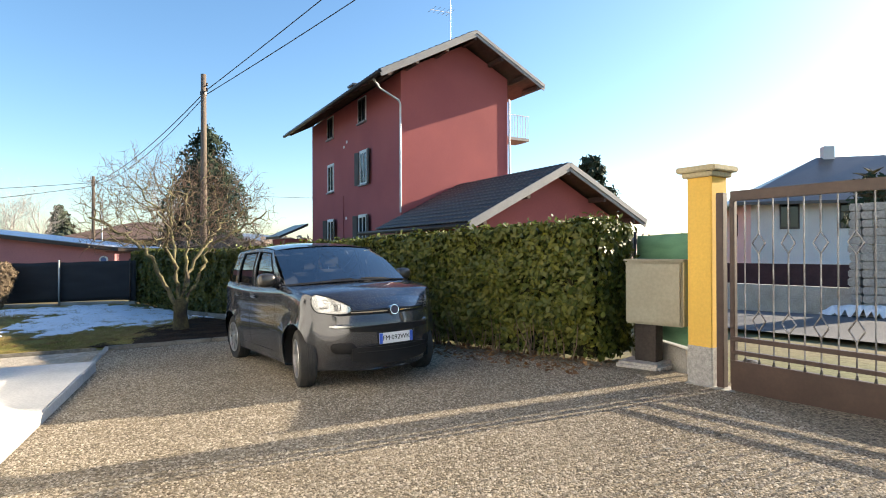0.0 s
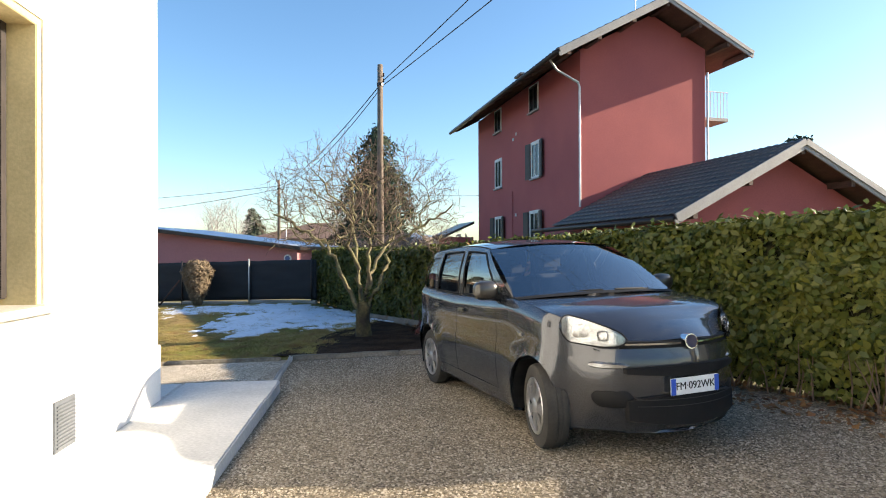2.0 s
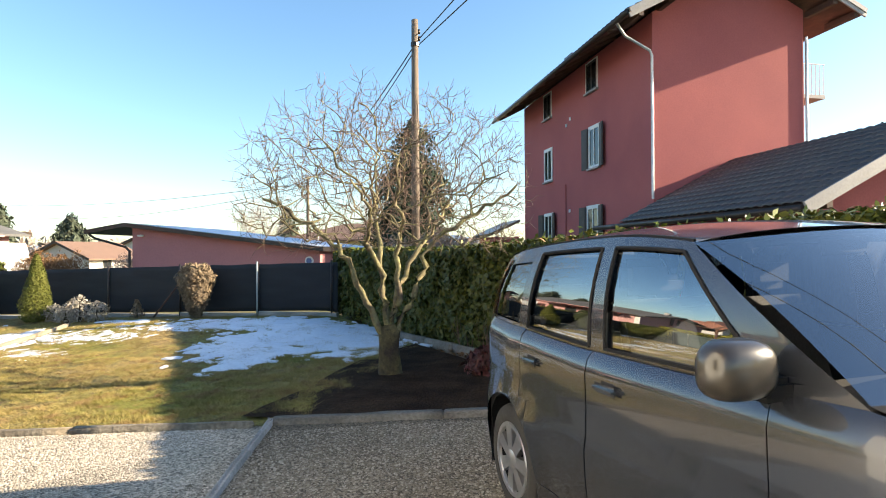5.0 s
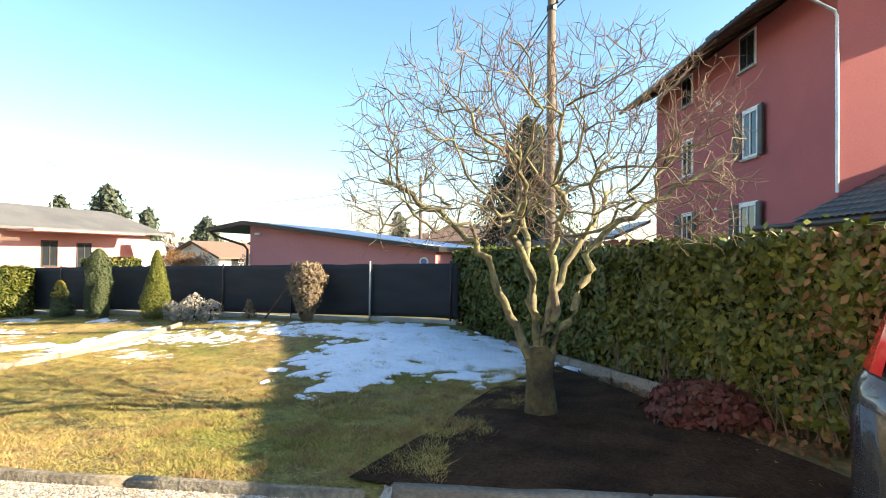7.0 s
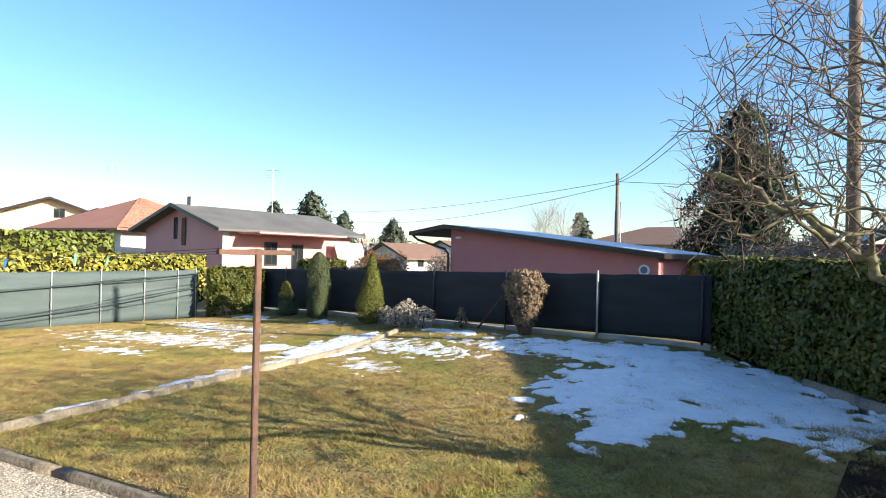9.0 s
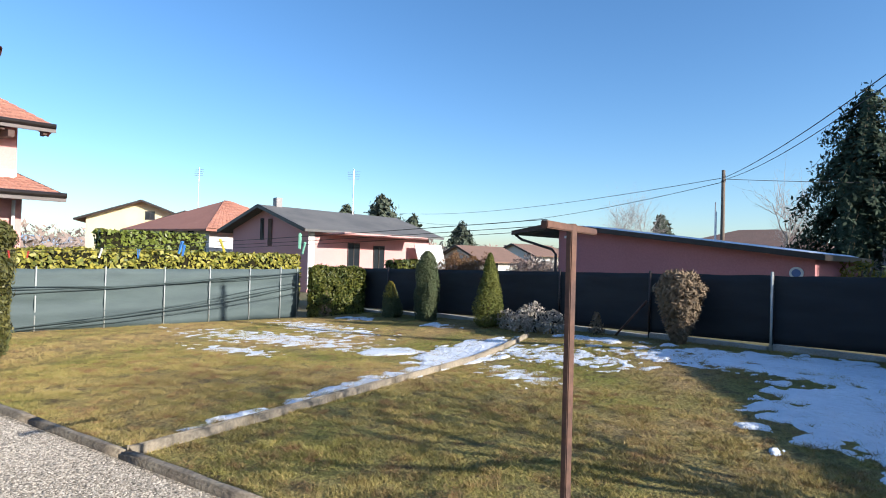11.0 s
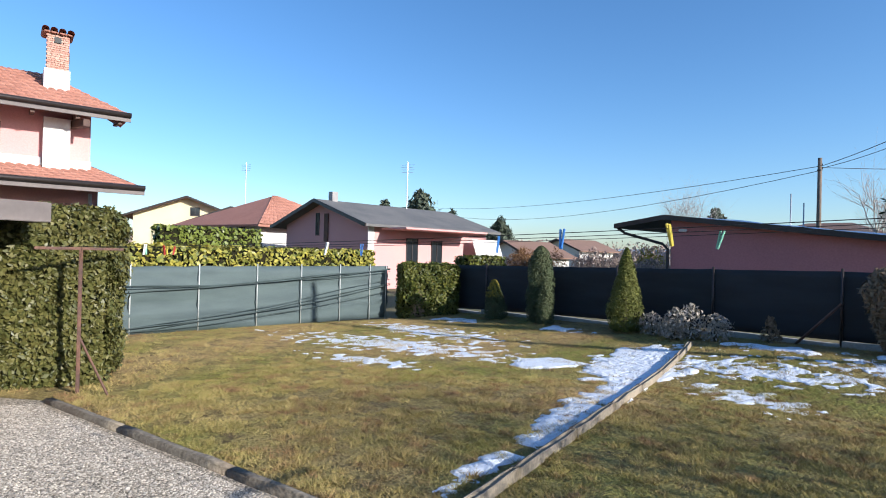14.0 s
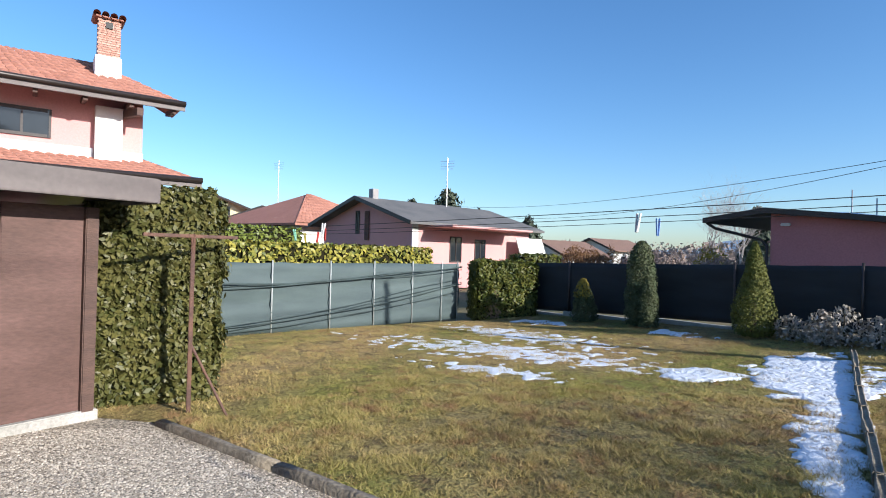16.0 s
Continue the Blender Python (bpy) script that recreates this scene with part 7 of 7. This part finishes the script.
def band(lo, hi, h0, h1, off=0.0, n=6, m=5):
    out = []
    for i in range(n):
        for j in range(m):
            q = []
            for a, b in ((i, j), (i + 1, j), (i + 1, j + 1), (i, j + 1)):
                s, h = a / n, h0 + (h1 - h0) * b / m
                xb, xr = lo[0] + (hi[0] - lo[0]) * s, lo[1] + (hi[1] - lo[1]) * s
                p = flank(xb, xr, h)
                q.append(Vector((p.x, p.y - off, p.z)))
            out.append(q)
    return out


def panel(name, quads, sg, material, label="", parent=None):
    bm = bmesh.new()
    for q in quads:
        bm.faces.new([bm.verts.new((p.x, p.y * sg, p.z)) for p in q])
    bmesh.ops.remove_doubles(bm, verts=bm.verts, dist=0.0008)
    return car_part(name, bm, material, parent, label)


LAMP_PLAN = [(1.56, 0.795), (1.61, 0.786), (1.68, 0.772), (1.76, 0.745), (1.82, 0.71), (1.865, 0.665), (1.895, 0.60), (1.915, 0.52)]


def lamp_point(s, v, off):
    """A point of the headlight: s from its outer tip to its inner one, v from -1 to 1 across, off out of the bodywork."""
    k = s * (len(LAMP_PLAN) - 1)
    xs, ys = [p[0] for p in LAMP_PLAN], [p[1] for p in LAMP_PLAN]
    x, y = float(np.interp(k, range(len(xs)), xs)), float(np.interp(k, range(len(ys)), ys))
    h = 0.088 * min(1.0, (s / 0.22 + 0.02)) ** 0.5 * max(0.0, 1 - s ** 3) ** 0.45 * (1.02 - 0.12 * s) + 0.004
    z = 0.888 - 0.085 * s + v * h
    nx, ny = 0.25 + 0.7 * s, 0.95 - 0.75 * s
    back = 0.10 * max(0.0, z - 0.74)
    return Vector((x + off * nx - back, y + off * ny - back * 0.4, z))


def lamp_sheet(sg, off, shrink):
    bm = bmesh.new()
    g = [[bm.verts.new((lambda p: (p.x, p.y * sg, p.z))(lamp_point(0.02 + 0.96 * i / 20, shrink * (-1 + j / 4), off * (1 if 0 < j < 8 and 0 < i < 20 else 0.4)))) for j in range(9)] for i in range(21)]
    for i in range(20):
        for j in range(8):
            bm.faces.new((g[i][j], g[i + 1][j], g[i + 1][j + 1], g[i][j + 1]))
    return bm


CORNER_PLAN = [(1.925, 0.47), (1.915, 0.54), (1.90, 0.60), (1.88, 0.645), (1.86, 0.68), (1.82, 0.712), (1.78, 0.738)]


def corner_sheet(sg, s0, s1, z0, z1, off):
    """A round-ended sheet that follows the front corner of the bumper."""
    bm = bmesh.new()
    n, m, k = 14, 4, len(CORNER_PLAN) - 1
    g = []
    for i in range(n + 1):
        f = i / n
        s_ = (s0 + (s1 - s0) * f) * k
        x, y = (float(np.interp(s_, range(k + 1), [p[c] for p in CORNER_PLAN])) for c in (0, 1))
        half = (z1 - z0) / 2 * max(0.25, 1 - abs(2 * f - 1) ** 6)
        g.append([bm.verts.new((x + off * 0.7 * (1 if 0 < j < m and 0 < i < n else -0.6), (y + off * 0.7 * (1 if 0 < j < m and 0 < i < n else -0.6)) * sg,
                                (z0 + z1) / 2 + half * (2 * j / m - 1))) for j in range(m + 1)])
    for a, b in zip(g, g[1:]):
        for j in range(m):
            bm.faces.new((a[j], b[j], b[j + 1], a[j + 1]))
    return bm


for sg in (1, -1):
    wing, fd, rd, rq = (bodies[r, sg] for r in ("front_wing", "front_door", "rear_door", "rear_quarter"))
    q = band(LINES[0], LINES[1], 0, 1)
    panel("a_pillar", q, sg, M_PAINT)
    for lo, hi, dr in ((LINES[1], LINES[2], fd), (LINES[3], LINES[4], rd)):
        panel("window_ledge", band(lo, hi, 0, 0.04), sg, M_PAINT, "", dr)
        panel("window_frame", band(lo, hi, 0.90, 1.0), sg, M_PAINT, "", dr)
    panel("b_pillar", band(LINES[2], LINES[3], 0, 1), sg, M_PAINT)
    panel("c_pillar", band(LINES[4], LINES[5], 0, 1), sg, M_PAINT)
    panel("quarter_frame", band(LINES[6], LINES[7], 0, 1), sg, M_PAINT, "", rq)
    panel("quarter_ledge", band(LINES[5], LINES[6], 0, 0.05), sg, M_PAINT, "", rq)
    panel("quarter_rail", band(LINES[5], LINES[6], 0.82, 1.0), sg, M_PAINT, "", rq)
    g1 = panel("side_window", band(LINES[1], LINES[2], 0.03, 0.91, 0.012), sg, M_CARGLASS, "tinted window reflecting blue sky", fd)
    g2 = panel("side_window", band(LINES[3], LINES[4], 0.03, 0.91, 0.012), sg, M_CARGLASS, "tinted window reflecting blue sky", rd)
    g3 = panel("quarter_window", band(LINES[5], LINES[6], 0.04, 0.83, 0.012), sg, M_CARGLASS, "tinted window reflecting blue sky", rq)
    for ob in (g1, g2, g3):
        ob.visible_shadow = False
    # black rubber round the door windows
    for (lo, hi), dr in (((LINES[1], LINES[2]), fd), ((LINES[3], LINES[4]), rd)):
        edge = []
        for t in np.linspace(0, 1, 9):
            edge.append(flank(lo[0] + (hi[0] - lo[0]) * t, lo[1] + (hi[1] - lo[1]) * t, 0.035))
        for t in np.linspace(0.035, 0.905, 7):
            edge.append(flank(hi[0], hi[1], t))
        for t in np.linspace(1, 0, 9):
            edge.append(flank(lo[0] + (hi[0] - lo[0]) * t, lo[1] + (hi[1] - lo[1]) * t, 0.905))
        for t in np.linspace(0.905, 0.035, 7):
            edge.append(flank(lo[0], lo[1], t))
        v, f = tubes([[((p.x, (p.y + 0.001) * sg, p.z), 0.008) for p in edge]], 5)
        bm = bmesh.new()
        vs = [bm.verts.new(p) for p in v]
        for a in f:
            bm.faces.new([vs[i] for i in a])
        car_part("window_seal", bm, M_PLASTIC, dr)
    # door handles, each with a dark flush box painting the shade of its recess
    for x, dr in ((-0.16, fd), (-0.83, rd)):
        w = along(x, SW_)
        hd = car_part("door_handle", boxed((x, (w + 0.004) * sg, 0.885), (0.16, 0.03, 0.038), None, 0.014), M_PAINT, dr)
        car_part("handle_shade_box", boxed((x, (w - 0.026) * sg, 0.885), (0.11, 0.03, 0.075), None, 0.012), M_INSIDE, hd)
    # mirror
    mr = bmesh.new()
    bmesh.ops.create_uvsphere(mr, u_segments=20, v_segments=12, radius=1.0)
    for v in mr.verts:
        x, y, z = v.co
        sq = lambda t: math.copysign(abs(t) ** 0.7, t)
        v.co = (0.55 + sq(x) * 0.075 * (0.6 if x < 0 else 1.0), (0.885 + sq(y) * 0.105) * sg, 1.095 + sq(z) * 0.078)
    mirror = car_part("wing_mirror", mr, M_MIRROR, None, "rounded dark door mirror")
    car_part("mirror_foot", boxed((0.55, 0.79 * sg, 1.04), (0.11, 0.10, 0.06), None, 0.015), M_PLASTIC, mirror)
    bm = rod(bmesh.new(), (0.50, 0.885 * sg, 1.095), (0.492, 0.885 * sg, 1.095), 0.068, 18)
    car_part("mirror_glass", bm, M_CHROME, mirror)
    # side repeater, headlight, fog light, day light, tail lamp
    car_part("side_repeater", boxed((0.98, (along(0.98, SW_) - 0.004) * sg, 0.79), (0.075, 0.016, 0.028), None, 0.006), M_LENS)
    lamp = car_part("headlight", lamp_sheet(sg, 0.004, 1.0), M_LENS, None, "large clear almond-shaped headlight")
    lens = car_part("lens", lamp_sheet(sg, 0.030, 0.93), M_CLEAR, lamp, "clear lens")
    lens.visible_shadow = False
    for s_, hh, ww in ((0.42, 0.044, 0.075), (0.72, 0.036, 0.040)):
        c = lamp_point(s_, 0.0, 0.0)
        bm = bmesh.new()
        bmesh.ops.create_uvsphere(bm, u_segments=20, v_segments=12, radius=1.0)
        sq = lambda t: math.copysign(abs(t) ** 0.55, t)
        turn = Euler((0, 0, radians(48 * sg))).to_matrix()
        for v in bm.verts:
            v.co = turn @ Vector((sq(v.co.x) * 0.020, sq(v.co.y) * ww * 0.9, sq(v.co.z) * hh)) + Vector((c.x, c.y * sg, c.z))
        car_part("bulb_reflector", bm, M_BOWL, lamp)
    edge = [lamp_point(t, 1.0, 0.014) for t in np.linspace(0, 1, 18)] + [lamp_point(t, -1.0, 0.014) for t in np.linspace(1, 0, 18)]
    v, f = tubes([[((p.x, p.y * sg, p.z), 0.0045) for p in edge]], 5)
    bm = bmesh.new()
    vs = [bm.verts.new(p) for p in v]
    for q_ in f:
        bm.faces.new([vs[i] for i in q_])
    car_part("lamp_rim", bm, M_PLASTIC, lamp)
    car_part("fog_light_recess", corner_sheet(sg, 0.02, 0.92, 0.365, 0.485, 0.010), M_PLASTIC, None, "black recess for the fog light")
    car_part("day_light", corner_sheet(sg, 0.10, 0.98, 0.612, 0.660, 0.012), M_LENS, None, "narrow pale daytime light")
    panel("tail_light", band((-1.50, -1.33), (-1.672, -1.462), 0.03, 0.93, -0.012), sg, M_TAIL, "tall red tail light")
    # wiper and seats
    v, f = tubes([[((0.915 - 0.10 * t * t , (0.10 + 0.52 * t) * sg if sg > 0 else -0.02 - 0.55 * t, 1.066 - 0.03 * t * t + 0.012), 0.010) for t in np.linspace(0, 1, 8)]], 5)
    bm = bmesh.new()
    vs = [bm.verts.new(p) for p in v]
    for a in f:
        bm.faces.new([vs[i] for i in a])
    car_part("wiper", bm, M_PLASTIC)
    st_ = car_part("front_seat", boxed((-0.10, 0.36 * sg, 0.55), (0.50, 0.50, 0.18), None, 0.06), M_SEAT)
    car_part("backrest", boxed((0, 0, 0.30), (0.14, 0.46, 0.62), Matrix.Translation((-0.36, 0.36 * sg, 0.58)) @ Euler((0, radians(-14), 0)).to_matrix().to_4x4(), 0.055), M_SEAT, st_)
    car_part("headrest", boxed((-0.52, 0.36 * sg, 1.29), (0.09, 0.26, 0.17), None, 0.04), M_SEAT, st_)
    car_part("rear_headrest", boxed((-1.25, 0.34 * sg, 1.20), (0.08, 0.24, 0.14), None, 0.04), M_SEAT)
car_part("rear_bench", block(boxed((-0.95, 0, 0.55), (0.48, 1.25, 0.18), None, 0.06), (-1.20, 0, 0.85), (0.14, 1.25, 0.55), None, 0.055), M_SEAT)
car_part("dashboard", boxed((0.62, 0, 0.90), (0.46, 1.36, 0.22), None, 0.07), M_INSIDE)
bm = bmesh.new()
v, f = tubes([[((0.30 - 0.05 * math.sin(t), 0.36 + 0.18 * math.cos(t), 0.93 + 0.17 * math.sin(t)), 0.015) for t in np.linspace(0, 2 * math.pi, 25)]], 6)
vs = [bm.verts.new(p) for p in v]
for a in f:
    bm.faces.new([vs[i] for i in a])
car_part("steering_wheel", bm, M_INSIDE)
car_part("inside_mirror", boxed((0.16, 0, 1.40), (0.03, 0.22, 0.06), None, 0.012), M_INSIDE)


def shell(name, low, high, n, m, bulge, material, label="", mats=None):
    """A curved sheet between two edges given as functions of -1..1."""
    bm = bmesh.new()
    g = []
    for i in range(n + 1):
        f = -1 + 2 * i / n
        a, b = low(f), high(f)
        g.append([bm.verts.new(a.lerp(b, j / m) + bulge * (math.sin(math.pi * j / m))) for j in range(m + 1)])
    for i in range(n):
        for j in range(m):
            bm.faces.new((g[i][j], g[i + 1][j], g[i + 1][j + 1], g[i][j + 1]))
    return car_part(name, bm, material, None, label)


def ws_low(f):
    e = flank(0.80, 0.16, 0.0)
    return Vector((e.x + (0.93 - e.x) * (1 - f * f), e.y * f, e.z + 0.01 + (1.062 - e.z) * (1 - f * f)))


def ws_top(f):
    e = flank(0.80, 0.16, 1.0)
    return Vector((e.x + 0.09 * (1 - f * f), e.y * f, e.z + (roof_z(0.29) - e.z) * (1 - f * f)))


ws = shell("windscreen", ws_low, ws_top, 16, 8, Vector((0.018, 0, 0.014)), M_CARGLASS, "raked windscreen reflecting the sky")
ws.visible_shadow = False
shell("cowl", lambda f: ws_low(f) + Vector((0.06, 0, -0.012)), lambda f: ws_low(f) + Vector((-0.01, 0, 0.004)), 16, 2, Vector(), M_PLASTIC, "black wiper cowl")
# roof
bm = bmesh.new()
RXS, FS = np.linspace(0, 1, 18), np.linspace(-1, 1, 15)
g = []
for t in RXS:
    row = []
    for f in FS:
        a = ws_top(f)
        xr = a.x + (-1.49 - a.x) * t
        e = flank(xr - 0.05, min(0.16, max(-1.45, 0.16 + (-1.45 - 0.16) * t)), 1.0)
        zc = roof_z(xr)
        z = e.z + (zc - e.z) * (1 - abs(f) ** 2.4)
        row.append(bm.verts.new((xr, e.y * f, z)))
    g.append(row)
for i in range(len(RXS) - 1):
    for j in range(len(FS) - 1):
        bm.faces.new((g[i][j], g[i][j + 1], g[i + 1][j + 1], g[i + 1][j]))
car_part("roof", bm, M_PAINT, None, "rounded grey roof")
for sg in (1, -1):
    v, f = tubes([[((x, (flank(x - 0.05, x, 1.0).y - 0.02) * sg, flank(x - 0.05, x, 1.0).z + 0.004), 0.007) for x in np.linspace(0.14, -1.44, 16)]], 5)
    bm = bmesh.new()
    vs = [bm.verts.new(p) for p in v]
    for a in f:
        bm.faces.new([vs[i] for i in a])
    car_part("roof_trim", bm, M_PLASTIC)


def rw_low(f):
    return Vector((-1.715 + 0.05 * f * f, 0.60 * f, 1.03))


def rw_top(f):
    e = flank(-1.66, -1.45, 1.0)
    return Vector((-1.49 + 0.03 * f * f, e.y * f, e.z + (roof_z(-1.49) - e.z) * (1 - abs(f) ** 2.4)))


shell("rear_window", rw_low, rw_top, 12, 5, Vector((-0.02, 0, 0)), M_CARGLASS).visible_shadow = False


# nose: grille slot with chrome bar, badge, lower grille, number plate
def nose(y, z):
    f = max(-1, min(1, y / 0.60))
    base = skin(XS[0], 5).x
    r = 0.045 * max(0.0, (z - 0.66) / 0.15) + 0.10 * max(0.0, (0.36 - z) / 0.18)
    return XS[0] - r + 0.06 * (1 - f * f)


def strip(name, y0, y1, z, h, d, material, label="", n=10, parent=None, taper=0.0):
    bm = bmesh.new()
    pts = [(y0 + (y1 - y0) * i / n) for i in range(n + 1)]
    rows = []
    for y in pts:
        hh = h * (1 - taper * (abs(y) / max(abs(y0), abs(y1))) ** 2)
        x = nose(y, z) + d
        rows.append([bm.verts.new(c) for c in ((x - 0.04, y, z - hh / 2), (x, y, z - hh / 2 + 0.004), (x, y, z + hh / 2 - 0.004), (x - 0.04, y, z + hh / 2))])
    for a, b in zip(rows, rows[1:]):
        for k in range(4):
            bm.faces.new((a[k], a[(k + 1) % 4], b[(k + 1) % 4], b[k]))
    bm.faces.new(rows[0])
    bm.faces.new(rows[-1][::-1])
    return car_part(name, bm, material, parent, label)


strip("upper_grille", -0.56, 0.56, 0.768, 0.050, 0.020, M_PLASTIC, "narrow black upper grille")
strip("chrome_bar", -0.53, -0.09, 0.774, 0.020, 0.026, M_CHROME, "thin chrome bar")
strip("chrome_bar", 0.09, 0.53, 0.774, 0.020, 0.026, M_CHROME, "thin chrome bar")
lg = strip("lower_grille", -0.54, 0.54, 0.355, 0.20, 0.034, M_PLASTIC, "wide black lower grille", 12, None, 0.35)
for k in range(4):
    strip("grille_slat", -0.48, 0.48, 0.30 + k * 0.042, 0.010, 0.040, M_INSIDE, "", 8, lg)
strip("upper_slot", -0.55, 0.55, 0.605, 0.075, 0.034, M_PLASTIC, "black slot above the number plate", 10, None, 0.5)
bx = nose(0, 0.775)
bm = rod(bmesh.new(), (bx - 0.02, 0, 0.776), (bx + 0.042, 0, 0.783), 0.050, 28)
badge = car_part("badge", bm, M_CHROME, None, "round chrome-ringed badge")
car_part("badge_face", rod(bmesh.new(), (bx, 0, 0.779), (bx + 0.046, 0, 0.7835), 0.042, 28), mat("badge_dark", (0.035, 0.03, 0.06), 0.5, None, 4, 20, 0.1, 0), badge)
px = nose(0, 0.5) + 0.022
plate = car_part("number_plate", boxed((px, 0, 0.505), (0.012, 0.39, 0.108), None, 0.004), M_PLATEW, None, "white and blue number plate", False)
for sg in (1, -1):
    car_part("plate_band", boxed((px + 0.005, 0.176 * sg, 0.505), (0.008, 0.036, 0.103), None, 0.002), M_PLATEB, plate, "", False)


def lettering(text, size, m, material, parent):
    """Raised lettering in the built-in font."""
    cu = bpy.data.curves.new("letters", "FONT")
    cu.body, cu.size, cu.extrude, cu.align_x, cu.align_y = text, size, 0.0015, "CENTER", "CENTER"
    tmp = bpy.data.objects.new("letters", cu)
    scene.collection.objects.link(tmp)
    bpy.context.view_layer.update()
    me = bpy.data.meshes.new_from_object(tmp.evaluated_get(bpy.context.evaluated_depsgraph_get()))
    bpy.data.objects.remove(tmp)
    me.transform(m)
    me.materials.append(material)
    ob = new("lettering", me)
    ob.parent = parent
    return ob


lettering("FM·092WK", 0.068, Matrix.Translation((px + 0.0075 - 0.15, 0, 0.505)) @ Matrix(((0, 0, 1, 0), (1, 0, 0, 0), (0, 1, 0, 0), (0, 0, 0, 1))), M_INSIDE, plate)


# wheels
def wheel(x, y, sg, steer):
    m = Matrix.Translation((x, y, 0.295)) @ Euler((0, 0, radians(steer))).to_matrix().to_4x4()
    def lathe(prof, n=40):
        bm = bmesh.new()
        g = []
        for i in range(n):
            a = 2 * math.pi * i / n
            g.append([bm.verts.new(m @ Vector((r * math.cos(a), d * sg, r * math.sin(a)))) for r, d in prof])
        for i in range(n):
            for k in range(len(prof) - 1):
                bm.faces.new((g[i][k], g[(i + 1) % n][k], g[(i + 1) % n][k + 1], g[i][k + 1]))
        return bm
    wh = car_part("tyre", lathe([(0.185, -0.08), (0.25, -0.09), (0.285, -0.075), (0.295, -0.05), (0.290, -0.03), (0.296, -0.026), (0.296, 0.0), (0.290, 0.004), (0.296, 0.008), (0.295, 0.05), (0.285, 0.075), (0.25, 0.09), (0.20, 0.082), (0.188, 0.07)]), M_TYRE, None, "black road tyre")
    rim = car_part("rim", lathe([(0.196, 0.083), (0.188, 0.072), (0.175, 0.05), (0.10, 0.035), (0.02, 0.03)]), M_PLASTIC, wh, "dark inner rim")
    car_part("rim_ring", lathe([(0.200, 0.080), (0.197, 0.088), (0.176, 0.086), (0.172, 0.068)]), M_ALLOY, wh)
    car_part("hub", lathe([(0.055, 0.05), (0.052, 0.085), (0.035, 0.094), (0.001, 0.096)]), M_ALLOY, wh)
    for k in range(7):
        a = 2 * math.pi * k / 7
        bm = bmesh.new()
        sp = [(0.045, -0.028, 0.084), (0.045, 0.028, 0.084), (0.178, 0.040, 0.080), (0.178, -0.040, 0.080)]
        top = [bm.verts.new(m @ Vector((r * math.cos(a) - t * math.sin(a), d * sg, r * math.sin(a) + t * math.cos(a)))) for r, t, d in sp]
        low_ = [bm.verts.new(m @ Vector((r * math.cos(a) - t * math.sin(a), (d - 0.03) * sg, r * math.sin(a) + t * math.cos(a)))) for r, t, d in sp]
        bm.faces.new(top)
        for i in range(4):
            bm.faces.new((top[i], top[(i + 1) % 4], low_[(i + 1) % 4], low_[i]))
        car_part("spoke", bm, M_ALLOY, wh, "silver hubcap spoke")


for sx, st_deg in ((1, -13), (-1, 0)):
    for sg in (1, -1):
        wheel(AX * sx, 0.705 * sg, sg, st_deg)
